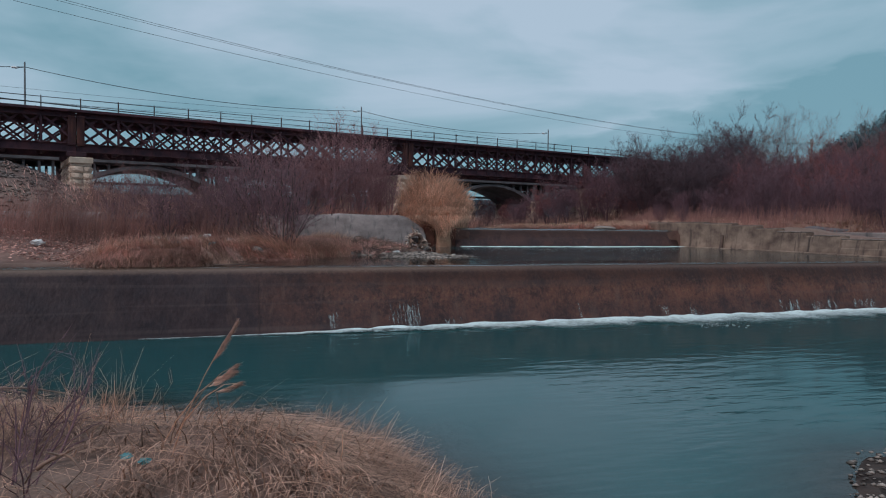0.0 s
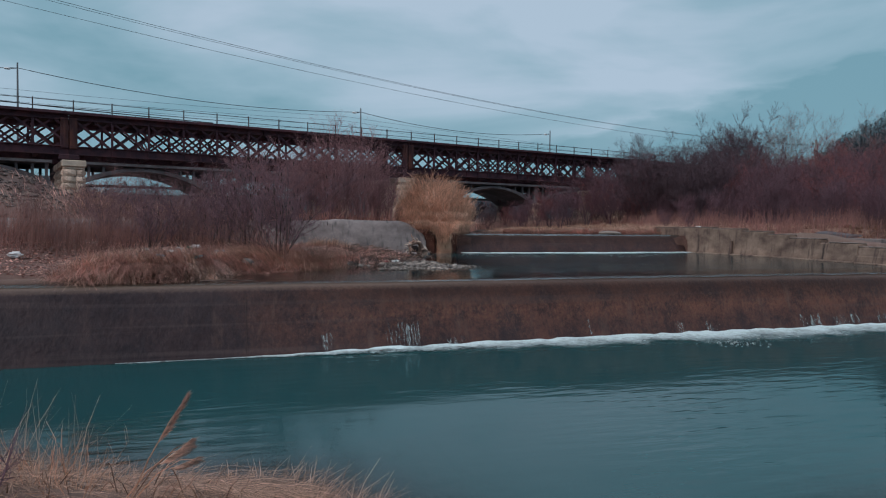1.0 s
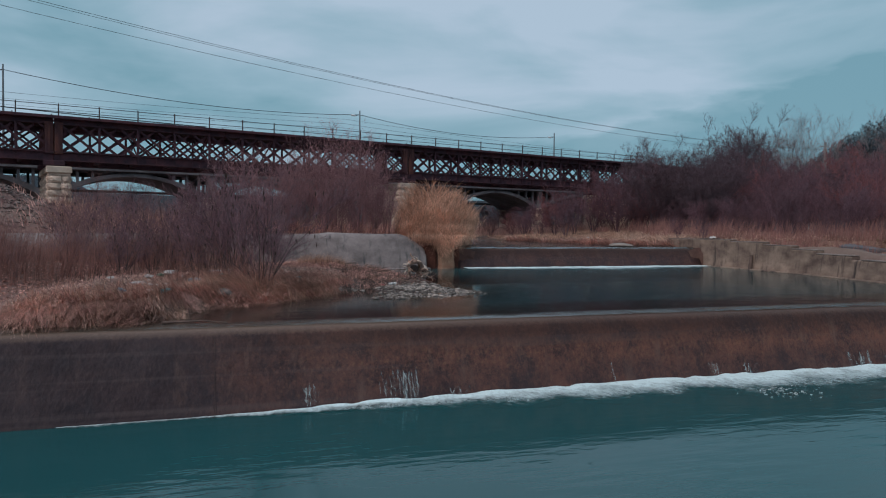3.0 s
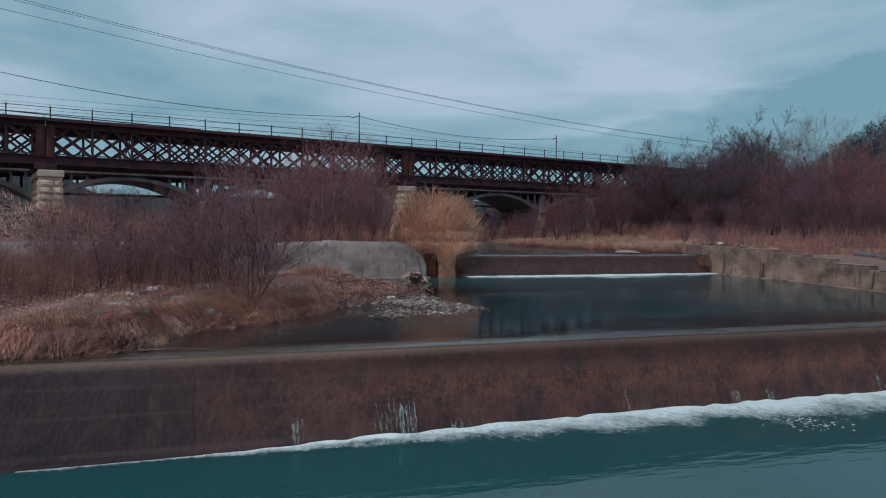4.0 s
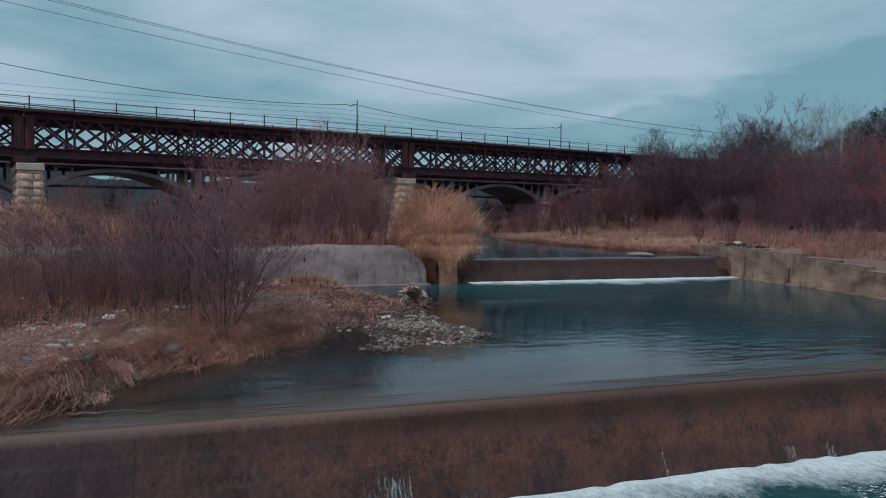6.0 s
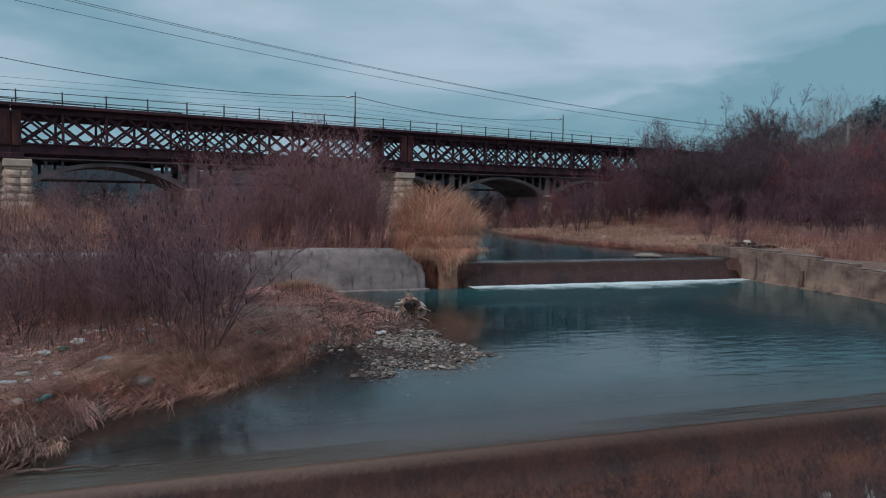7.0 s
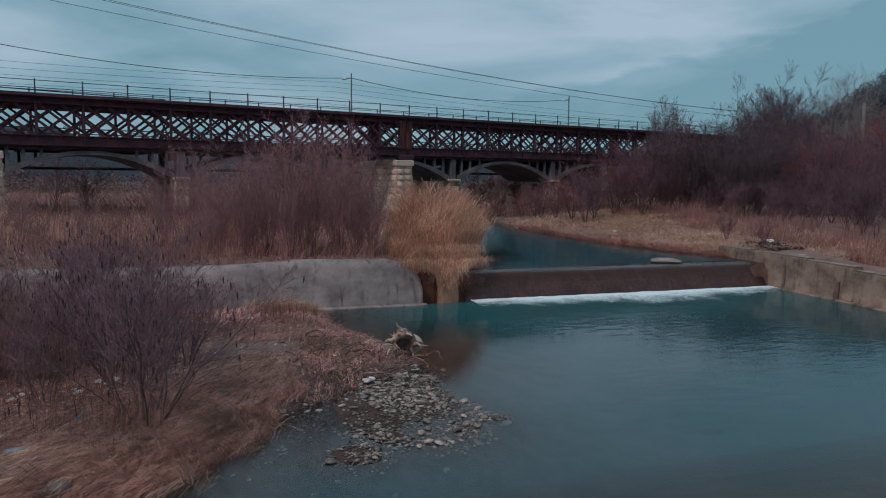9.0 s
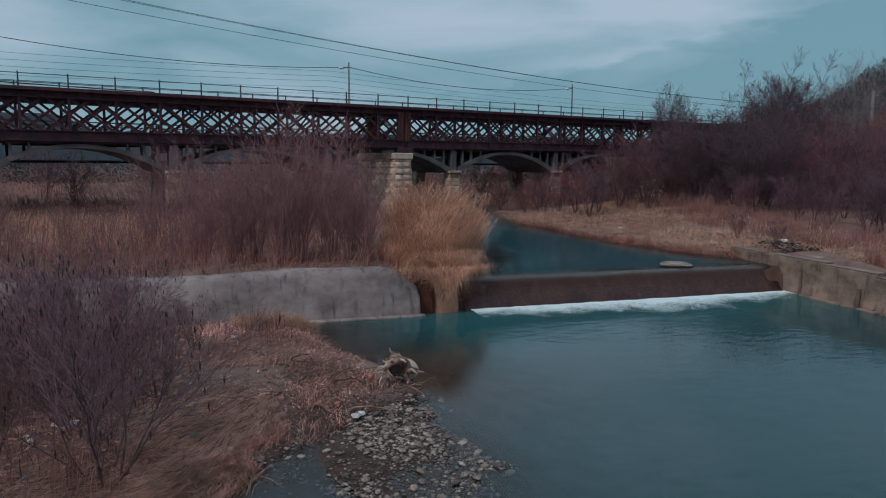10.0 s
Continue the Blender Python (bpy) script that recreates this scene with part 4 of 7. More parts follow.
def bar_between(bm, a, b, w, t):
    """A flat bar in the x-z plane from a to b, w wide and t thick."""
    a, b = Vector(a), Vector(b)
    d = b - a
    ang = math.atan2(d.z, d.x)
    add_box(bm, (d.length, t, w), Matrix.Translation((a + b) / 2) @ Matrix.Rotation(-ang, 4, "Y"))


def truss_span():
    span = empty("truss_span", Matrix(), "rust-brown riveted iron lattice truss span with a thin railing", "bridge span", "railway bridge spans")
    L, zb, zt = 22.62, 8.36, 10.06
    for n0, front in ((0.0, True), (4.2, False)):
        for nm, z0, z1 in (("top_chord", 10.02, 10.30), ("bottom_chord", 7.98, 8.42)):
            bm = bmesh.new()
            add_box(bm, (L + 0.44, 0.06, z1 - z0), pose(L / 2, n0, (z0 + z1) / 2))
            add_box(bm, (L + 0.44, 0.34, 0.035), pose(L / 2, n0, z1 + 0.0175))
            add_box(bm, (L + 0.44, 0.34, 0.035), pose(L / 2, n0, z0 - 0.0175))
            for k in range(N_HALF + 1):
                add_box(bm, (0.05, 0.22, z1 - z0 - 0.01), pose(k * PANEL / 2, n0, (z0 + z1) / 2))
            part(nm, bm, M_RUST, span)
        me_up = me_dn = me_post = None
        for k in range(-1, N_HALF + 1):
            x0, x1, za, zc = k * PANEL / 2, k * PANEL / 2 + PANEL, zb, zt
            for up in (True, False):
                if x0 < 0 or x1 > L:      # half diagonals at the ends
                    lo, hi = max(x0, 0.0), min(x1, L)
                    f0, f1 = (lo - x0) / PANEL, (hi - x0) / PANEL
                    pz = (lambda f: za + (zc - za) * f) if up else (lambda f: zc - (zc - za) * f)
                    bm = bmesh.new()
                    bar_between(bm, (lo, 0, pz(f0)), (hi, 0, pz(f1)), 0.13, 0.025)
                    ob = part("diagonal", bm, M_RUST, span)
                    ob.location = (0, n0 + (0.045 if up else -0.045), 0)
                    continue
                me = me_up if up else me_dn
                if me is None:
                    bm = bmesh.new()
                    bar_between(bm, (0, 0, za if up else zc), (PANEL, 0, zc if up else za), 0.13, 0.025)
                    me = bpy.data.meshes.new("diagonal")
                    bm.to_mesh(me)
                    bm.free()
                    me.materials.append(M_RUST)
                    if up:
                        me_up = me
                    else:
                        me_dn = me
                ob = new("diagonal", me)
                ob.parent, ob.location = span, (x0, n0 + (0.045 if up else -0.045), 0)
        for k in range(0, 11):
            if me_post is None:
                bm = bmesh.new()
                add_box(bm, (0.03, 0.20, zt - zb), pose(0, 0, (zb + zt) / 2))
                add_box(bm, (0.14, 0.03, zt - zb), pose(0, -0.11, (zb + zt) / 2))
                me_post = bpy.data.meshes.new("upright")
                bm.to_mesh(me_post)
                bm.free()
                me_post.materials.append(M_RUST)
            if 0 < k:
                ob = new("upright", me_post)
                ob.parent, ob.location = span, (k * PANEL, n0, 0)
        for x in (0.0, L):
            bm = bmesh.new()
            add_box(bm, (0.42, 0.30, zt - zb + 0.1), pose(x, n0, (zb + zt) / 2), 0.02)
            add_box(bm, (0.10, 0.40, zt - zb), pose(x, n0, (zb + zt) / 2))
            part("end_post", bm, M_RUST_POST, span, "broad end post with rust flakes")
        # bearings
        for x in (0.0, L):
            box("bearing", (0.6, 0.5, 0.28), pose(x, n0, 7.80), M_RUST, span, 0.03)
        # railing on the deck edge
        n_r = n0 - 0.12 if front else n0 + 0.12
        me_rp = None
        for k in range(0, 11):
            if me_rp is None:
                bm = bmesh.new()
                bmesh.ops.create_cone(bm, cap_ends=True, segments=6, radius1=0.042, radius2=0.036, depth=0.86, matrix=pose(0, 0, 10.73))
                add_box(bm, (0.12, 0.1, 0.04), pose(0, 0, 10.37))
                me_rp = bpy.data.meshes.new("railing_post")
                bm.to_mesh(me_rp)
                bm.free()
                me_rp.materials.append(M_STEEL_DARK)
            ob = new("railing_post", me_rp)
            ob.parent, ob.location = span, (k * PANEL, n_r, 0)
        for z in (11.08, 10.72):
            bm = bmesh.new()
            bmesh.ops.create_cone(bm, cap_ends=True, segments=6, radius1=0.02, radius2=0.02, depth=PANEL * 11, matrix=pose(PANEL * 5.5, n_r, z, 0, 90, 0))
            part("rail", bm, M_STEEL_DARK, span)
    # cross frames and deck
    for k in range(0, 11, 2):
        bm = bmesh.new()
        for a, b in (((0, 0.1, 8.2), (0, 4.1, 10.1)), ((0, 4.1, 8.2), (0, 0.1, 10.1))):
            a, b = Vector(a), Vector(b)
            add_box(bm, (0.06, (b - a).length, 0.08), Matrix.Translation((a + b) / 2 + Vector((0.03 if b.y > a.y else -0.03, 0, 0))) @ Matrix.Rotation(math.atan2(b.z - a.z, b.y - a.y), 4, "X"))
        ob = part("cross_brace", bm, M_RUST, span)
        ob.location = (k * PANEL + 0.1, 0, 0)
    for x in np.arange(0.3, L, PANEL):
        box("floor_beam", (0.16, 4.1, 0.3), pose(x, 2.1, 8.2), M_RUST, span, 0.0)
    me_tie = None
    for k in range(int((L + 1.0) / 0.62)):
        if me_tie is None:
            bm = bmesh.new()
            add_box(bm, (0.26, 4.9, 0.15), pose(0, 2.1, 10.26 + 0.155), 0.012)
            me_tie = bpy.data.meshes.new("sleeper")
            bm.to_mesh(me_tie)
            bm.free()
            me_tie.materials.append(M_DECK)
        ob = new("sleeper", me_tie)
        ob.parent, ob.location = span, (-0.45 + k * 0.62, 0, -0.03)
    box("deck_edge", (PANEL * 11, 0.10, 0.16), pose(PANEL * 5.5 - 0.5, -0.36, 10.38), M_RUST, span, 0.01)
    for n0 in (1.38, 2.82):
        box("track_rail", (PANEL * 11, 0.07, 0.14), pose(PANEL * 5.5 - 0.5, n0, 10.55), M_RUST, span, 0.01)
    box("walkway", (PANEL * 11, 1.6, 0.05), pose(PANEL * 5.5 - 0.5, 2.1, 10.20), M_DECK, span, 0.0)
    return span


span0 = truss_span()
span0.matrix_basis = B
for k in (-2, -1, 1):
    copy_thing(span0, B @ Matrix.Translation((k * PANEL * 11, 0, 0)))


def block_mesh(seed):
    """A rough-hewn block of unit size with uneven face."""
    rnd = random.Random(seed)
    bm = bmesh.new()
    add_box(bm, (1, 1, 1))
    bmesh.ops.subdivide_edges(bm, edges=[e for e in bm.edges if abs((e.verts[0].co - e.verts[1].co).y) < 0.1], cuts=2, use_grid_fill=True)
    for v in bm.verts:
        ex, ez = min(1, (0.5 - abs(v.co.x)) * 4), min(1, (0.5 - abs(v.co.z)) * 4)
        v.co.y *= 1.0 + (0.35 + 0.35 * rnd.random()) * min(ex, ez) - 0.25 * (1 - min(1, ex + ez))
        v.co += Vector((rnd.uniform(-0.02, 0.02), rnd.uniform(-0.06, 0.06), rnd.uniform(-0.03, 0.03)))
    me = bpy.data.meshes.new("block")
    bm.to_mesh(me)
    bm.free()
    me.materials.append(M_STONE)
    return me


BLOCKS = [block_mesh(k) for k in range(6)]


def stone_pier(s, width, ground, seed):
    rnd = random.Random(seed)
    pier = empty("stone_pier", B @ pose(s, 0, ground), "pale rough-hewn stone bridge pier with a flat capstone", "bridge pier", "railway bridge piers")
    H, n0, n1 = 7.62 - ground, -0.32, 4.8
    box("core", (width - 0.16, n1 - n0 - 0.16, H - 0.3), pose(0, (n0 + n1) / 2, (H - 0.3) / 2 - 0.2), M_MORTAR, pier, 0.0)
    bm = bmesh.new()
    add_box(bm, (width + 0.18, n1 - n0 + 0.2, 0.38), pose(0, (n0 + n1) / 2, H - 0.19), 0.04)
    part("capstone", bm, M_STONE_CAP, pier, "cream capstone")
    bm = bmesh.new()
    add_box(bm, (width + 0.02, n1 - n0 + 0.02, 0.16), pose(0, (n0 + n1) / 2, H - 0.46), 0.03)
    part("string_course", bm, M_STONE, pier)
    z, ch = H - 0.54, 0.40
    row = 0
    while z > -0.3:
        batter = 0.015 * row
        faces = (("front", width + 2 * batter, Matrix.Translation((0, n0 + 0.1 - batter, 0))),
                 ("side", n1 - n0, Matrix.Translation((-width / 2 + 0.1 - batter, (n0 + n1) / 2, 0)) @ Matrix.Rotation(math.pi / 2, 4, "Z")),
                 ("side", n1 - n0, Matrix.Translation((width / 2 - 0.1 + batter, (n0 + n1) / 2, 0)) @ Matrix.Rotation(math.pi / 2, 4, "Z")))
        for nm, length, m in faces:
            n = max(2, round(length / 0.62))
            cuts = [0] + sorted((i + rnd.uniform(-0.22, 0.22)) / n for i in range(1, n)) + [1]
            for a, b in zip(cuts, cuts[1:]):
                w = (b - a) * length
                ob = new("block", rnd.choice(BLOCKS))
                ob.parent = pier
                ob.matrix_basis = m @ Matrix.Translation(((a + b) / 2 * length - length / 2, rnd.uniform(-0.02, 0.02), z - ch / 2)) @ Matrix.Diagonal((w - 0.02, 0.26, ch - 0.022, 1))
        z -= ch
        row += 1
    return pier


# ---- road bridge: concrete arches behind ----
def arch_bridge():
    base = B @ pose(9.3, 8.9, 0)
    br = empty("road_bridge", base, "grey concrete road bridge on low open arches", "bridge")
    S, R = 10.75, range(-4, 3)
    x_mid = (R[0] + R[-1] + 1) / 2 * S
    length = len(R) * S
    box("deck", (length, 6.0, 0.32), pose(x_mid, 3.0, 8.24), M_CONC_BRIDGE, br, 0.03)
    box("edge_beam", (length, 0.3, 0.42), pose(x_mid, -0.1, 8.28), M_CONC_BRIDGE, br, 0.04)

    def arch_z(x):
        k = x / S
        return 6.45 + 1.55 * (1 - (2 * k - 1) ** 2)
    for k in R:
        bm = bmesh.new()
        N = 22
        ring = []
        for i in range(N + 1):
            x = 0.42 + (S - 0.84) * i / N
            z, t = arch_z(x), 0.24 + 0.22 * abs(2 * i / N - 1) ** 2
            ring.append([bm.verts.new((k * S + x, y, z - dz)) for y, dz in ((-0.15, 0), (5.8, 0), (5.8, t), (-0.15, t))])
        for a, b in zip(ring, ring[1:]):
            for j in range(4):
                bm.faces.new((a[j], b[j], b[(j + 1) % 4], a[(j + 1) % 4]))
        bm.faces.new(ring[0][::-1])
        bm.faces.new(ring[-1])
        part("arch_barrel", bm, M_CONC_BRIDGE, br)
        for n0 in (0.05, 5.6):
            for x in (0.9, 1.75, 2.7, S - 2.7, S - 1.75, S - 0.9):
                h = 8.10 - arch_z(x) + 0.06
                if h > 0.2:
                    box("spandrel_column", (0.18, 0.26, h), pose(k * S + x, n0, 8.10 - h / 2), M_CONC_BRIDGE, br, 0.015)
        box("soffit", (S - 3, 5.2, 0.14), pose(k * S + S / 2, 2.85, 8.02), M_CONC_BRIDGE, br, 0.0)
    for k in list(R) + [R[-1] + 1]:
        box("cross_beam", (0.42, 5.4, 0.5), pose(k * S, 2.85, 7.8), M_CONC_BRIDGE, br, 0.03)
        for n_ in (0.2, 5.5):
            box("pillar_head", (0.5, 0.7, 1.75), pose(k * S, n_, 7.22), M_CONC_BRIDGE, br, 0.03)
            box("pillar_cap", (1.12, 1.3, 0.2), pose(k * S, n_, 6.32), M_STONE_CAP, br, 0.04)
            pl = box("pillar", (0.8, 0.92, 2.9), pose(k * S, n_, 4.8), M_MORTAR, br, 0.02, "pale coursed stone pillar")
            z = 6.21
            while z > 3.6:
                box("course", (0.88 + 0.02 * (6.2 - z), 1.0 + 0.02 * (6.2 - z), 0.31), pose(k * S, n_, z - 0.165), M_STONE, pl, 0.03)
                z -= 0.33
    # water pipe slung below
    bm = bmesh.new()
    bmesh.ops.create_cone(bm, cap_ends=True, segments=10, radius1=0.11, radius2=0.11, depth=length, matrix=pose(x_mid, 6.3, 6.95, 0, 90, 0))
    part("pipe", bm, M_STEEL_DARK, br, "dark pipe slung under the arches")
    # railing with crossed bars
    me_p = me_x = None
    for n0 in (-0.05, 6.1):
        for k in range(int(length / 1.83)):
            x = R[0] * S + 0.2 + k * 1.83
            if me_p is None:
                bm = bmesh.new()
                add_box(bm, (0.12, 0.12, 0.95), pose(0, 0, 8.9), 0.015)
                me_p = bpy.data.meshes.new("railing_post")
                bm.to_mesh(me_p)
                bm.free()
                me_p.materials.append(M_CONC_BRIDGE)
                bm = bmesh.new()
                for a, b in (((0.1, 0, 8.62), (1.73, 0, 9.2)), ((0.1, 0, 9.2), (1.73, 0, 8.62))):
                    bar_between(bm, a, b, 0.05, 0.03)
                bar_between(bm, (0.05, 0.03, 9.3), (1.78, 0.03, 9.3), 0.07, 0.05)
                bar_between(bm, (0.05, 0.03, 8.58), (1.78, 0.03, 8.58), 0.05, 0.04)
                me_x = bpy.data.meshes.new("railing_panel")
                bm.to_mesh(me_x)
                bm.free()
                me_x.materials.append(M_STEEL_DARK)
            for nm, me in (("railing_post", me_p), ("railing_panel", me_x)):
                ob = new(nm, me)
                ob.parent, ob.location = br, (x, n0, 0)
    return br


arch_bridge()


def street_lamp(s, top):
    z0 = 8.4
    lamp = empty("street_lamp", B @ pose(s, 9.5, z0), "tall thin grey street lamp on the road bridge", "street lamp", "street lamps on the bridge")
    h = top - z0
    bm = bmesh.new()
    bmesh.ops.create_cone(bm, cap_ends=True, segments=8, radius1=0.085, radius2=0.05, depth=h, matrix=pose(0, 0, h / 2))
    part("pole", bm, M_POLE, lamp)
    bm = bmesh.new()
    bmesh.ops.create_cone(bm, cap_ends=True, segments=6, radius1=0.025, radius2=0.025, depth=0.55, matrix=pose(-0.26, 0, h - 0.42, 0, 78, 0))
    part("arm", bm, M_POLE, lamp)
    bm = bmesh.new()
    bmesh.ops.create_uvsphere(bm, u_segments=10, v_segments=6, radius=0.14, matrix=pose(-0.6, 0, h - 0.46) @ Matrix.Diagonal((1.7, 0.8, 0.55, 1)))
    part("lamp_head", bm, M_PL_WHITE, lamp, "pale grey lamp head", True)
    return lamp


LAMPS = ((-51.5, 14.9), (-25.5, 14.85), (0.5, 14.3), (22.4, 14.1))
for s_, t_ in LAMPS:
    street_lamp(s_, t_)


def cable(name, a, b, sag, r, label, n=28):
    cu = bpy.data.curves.new(name, "CURVE")
    cu.dimensions, cu.bevel_depth, cu.bevel_resolution = "3D", r, 1
    sp = cu.splines.new("POLY")
    sp.points.add(n)
    a, b = Vector(a), Vector(b)
    for i in range(n + 1):
        k = i / n
        p = a.lerp(b, k) - Vector((0, 0, sag * 4 * k * (1 - k)))
        sp.points[i].co = (*p, 1)
    cu.materials.append(M_WIRE)
    return tagged(new(name, cu), label, "cable")


for (s0, t0), (s1, t1) in zip(LAMPS, LAMPS[1:]):
    a, b = B @ Vector((s0, 9.5, t0 - 0.35)), B @ Vector((s1, 9.5, t1 - 0.35))
    cable("lamp_cable", a, b, 0.75, 0.022, "thin black cable slung between the street lamps")
for k, (n0, z0, sg) in enumerate(((13.5, 14.1, 0.7), (13.8, 13.75, 0.75), (14.0, 13.4, 0.8), (14.5, 13.0, 0.9), (14.8, 12.5, 0.9))):
    cable("far_cable", B @ Vector((-60, n0, z0 + 0.6)), B @ Vector((1, n0, z0)), sg, 0.010, "thin cable strung beyond the bridge", 40)
    cable("far_cable", B @ Vector((1, n0, z0)), B @ Vector((70, n0, z0 - 0.5)), sg, 0.010, "thin cable strung beyond the bridge", 40)


cable("power_line", (-60, -13.24, 19.99), (60, 23.94, 13.0), 5.53, 0.008, "overhead power line crossing the river", 60)
cable("power_line", (-60, -11.9, 20.0), (60, 23.65, 12.8), 5.36, 0.007, "overhead power line crossing the river", 60)
cable("power_line", (-60, -10.48, 19.2), (60, 24.92, 12.1), 4.65, 0.008, "overhead power line crossing the river", 60)
cable("bridge_cable", B @ Vector((-40, -0.3, 11.3)), B @ Vector((-15, -0.3, 10.5)), 0.15, 0.03, "thick black cable tied along the bridge railing")


# ---- plants ----
def tube(V, F, pts, radii, sides=3):
    """A thin tapering tube through points, added to the lists."""
    rings = []
    for i, p in enumerate(pts):
        d = (pts[min(i + 1, len(pts) - 1)] - pts[max(i - 1, 0)]).normalized()
        u = d.cross(Vector((0.31, 0.77, 0.55))).normalized()
        w = d.cross(u)
        ring = []
        for k in range(sides):
            a = 2 * math.pi * k / sides
            q = p + (u * math.cos(a) + w * math.sin(a)) * radii[i]
            ring.append(len(V))
            V.append((q.x, q.y, q.z))
        rings.append(ring)
    for a, b in zip(rings, rings[1:]):
        for k in range(sides):
            F.append((a[k], a[(k + 1) % sides], b[(k + 1) % sides], b[k]))


def spike(V, F, pts, r):
    """A pointed three-sided twig through points, in triangles."""
    rings = []
    for i, p in enumerate(pts[:-1]):
        d = (pts[i + 1] - p).normalized()
        u = d.cross(Vector((0.31, 0.77, 0.55))).normalized()
        w = d.cross(u)
        rr = r * (1 - 0.6 * i / len(pts))
        rings.append(len(V))
        V += [tuple(p + (u * c + w * s) * rr) for c, s in ((1, 0), (-0.5, 0.866), (-0.5, -0.866))]
    tip = len(V)
    V.append(tuple(pts[-1]))
    for a, b in zip(rings, rings[1:]):
        for k in range(3):
            j = (k + 1) % 3
            F += [(a + k, a + j, b + j), (a + k, b + j, b + k)]
    a = rings[-1]
    F += [(a, a + 1, tip), (a + 1, a + 2, tip), (a + 2, a, tip)]


def grow(rnd, out, p, d, length, r, level, kids, up, wander, thin):
    """One branch and, from it, its side branches. out: lists of (V, F) by level."""
    n = 4 if level == 0 else 3 if level == 1 else 2 if level < len(kids) and thin < 0.008 else 1
    pts, dirs = [p.copy()], [d.copy()]
    for i in range(n):
        d = (d + Vector((rnd.gauss(0, wander), rnd.gauss(0, wander), rnd.gauss(0, wander * 0.6) + up))).normalized()
        p = p + d * (length / n)
        pts.append(p.copy())
        dirs.append(d.copy())
    radii = [max(thin, r * (1 - 0.75 * i / n)) for i in range(n + 1)]
    V, F = out[min(level, 1)]
    if level == 0:
        tube(V, F, pts, radii, 5 if r > 0.03 else 3)
    else:
        spike(V, F, pts, max(thin, r))
    ends = [(pts[-1], dirs[-1])]
    if level < len(kids):
        for k in range(kids[level]):
            t = rnd.uniform(0.18, 1.0) * n
            i = min(int(t), n - 1)
            q = pts[i].lerp(pts[i + 1], t - i)
            side = Vector((rnd.gauss(0, 1), rnd.gauss(0, 1), rnd.gauss(0, 0.5))).normalized()
            nd = (dirs[i + 1] * 0.9 + side * rnd.uniform(0.45, 0.85)).normalized()
            ends += grow(rnd, out, q, nd, length * (rnd.uniform(0.32, 0.55) if level == 0 else rnd.uniform(0.42, 0.68)) * (1.1 - 0.45 * t / n), max(thin, radii[i] * 0.5), level + 1, kids, up, wander, thin)
    return ends


def woody(name, seed, stems, h, lean, r, kids, up, wander, thin, m_stem, m_twig, label, category, group, cones=0):
    """A bare shrub or tree of unit placement: woody parts and twigs, with dry catkins where asked."""
    rnd = random.Random(seed)
    out = [([], []), ([], [])]
    ends = []
    for k in range(stems):
        a = 2 * math.pi * (k + rnd.random()) / stems
        tilt = lean * rnd.uniform(0.25, 1.0)
        d = Vector((math.cos(a) * tilt, math.sin(a) * tilt, 1)).normalized()
        p = Vector((math.cos(a), math.sin(a), 0)) * 0.05 * stems ** 0.5 * rnd.random() - Vector((0, 0, 0.12))
        ends += grow(rnd, out, p, d, h * rnd.uniform(0.7, 1.08), r * rnd.uniform(0.7, 1.1), 0, kids, up, wander, thin)
    ob = empty(name, Matrix(), label, category, group)
    mesh_np("trunk" if stems <= 2 else "stem_base", *out[0], m_stem, ob, smooth=True)
    tagged(mesh_np("crown", *out[1], m_twig, ob), kind="stuff")
    if cones:
        V, F = [], []
        for p, d in rnd.sample(ends, min(cones, len(ends))):
            tube(V, F, [p, p - Vector((0, 0, 0.05)), p - Vector((rnd.uniform(-.02, .02), 0, 0.11))], [0.004, 0.014, 0.004], 4)
        tagged(mesh_np("catkin_spray", V, F, M_CONE, ob, "dark dry catkins"), kind="stuff")
    return ob


def place_first(src, x, y, s, rot, sz=None):
    src.matrix_basis = pose(x, y, land1(x, y) - 0.03, 0, 0, rot) @ Matrix.Diagonal((s, s, sz or s, 1))


def copy_scaled(src, x, y, s, rot, sz=None):
    """copy_thing keeps the first one's scale; set this one's own."""
    ob = copy_thing(src, pose(x, y, land1(x, y) - 0.03, 0, 0, rot))
    ob.matrix_basis = pose(x, y, land1(x, y) - 0.03, 0, 0, rot) @ Matrix.Diagonal((s, s, sz or s, 1))
    return ob


rng = random.Random(11)
G_L, G_R = "bare shrubs on the terrace", "thicket on the far bank"
willow = [woody("willow_shrub", 20 + k, 15, 3.5, 0.30, 0.020, (7, 5, 2), 0.085, 0.05, 0.0046, M_TWIG_PURPLE, M_TWIG_PURPLE,
                "bare purple-brown willow shrub with many thin upright stems", "shrub", G_L) for k in range(3)]
SPOTS_L = [(-6.9, 0.5, 1.0), (-4.9, 1.0, 1.12), (-3.4, 0.9, 1.02), (-6.2, 0.9, 1.05), (-5.5, 0.5, 1.12), (-4.1, 0.5, 1.12), (-2.9, 0.5, 1.05), (-5.2, 2.6, 1.2), (-3.6, 2.6, 1.15), (-6.6, 2.8, 1.05),
           (-7.9, 2.6, 1.12), (-8.7, 3.8, 1.08), (-4.4, 4.6, 1.05), (-2.7, 3.8, 0.95), (-6.2, 5.5, 1.0), (-3.2, 7.0, 0.95), (-2.3, 5.1, 0.85), (-7.6, 6.5, 0.95), (-9.4, 5.4, 0.7), (-7.6, 0.9, 0.7)]
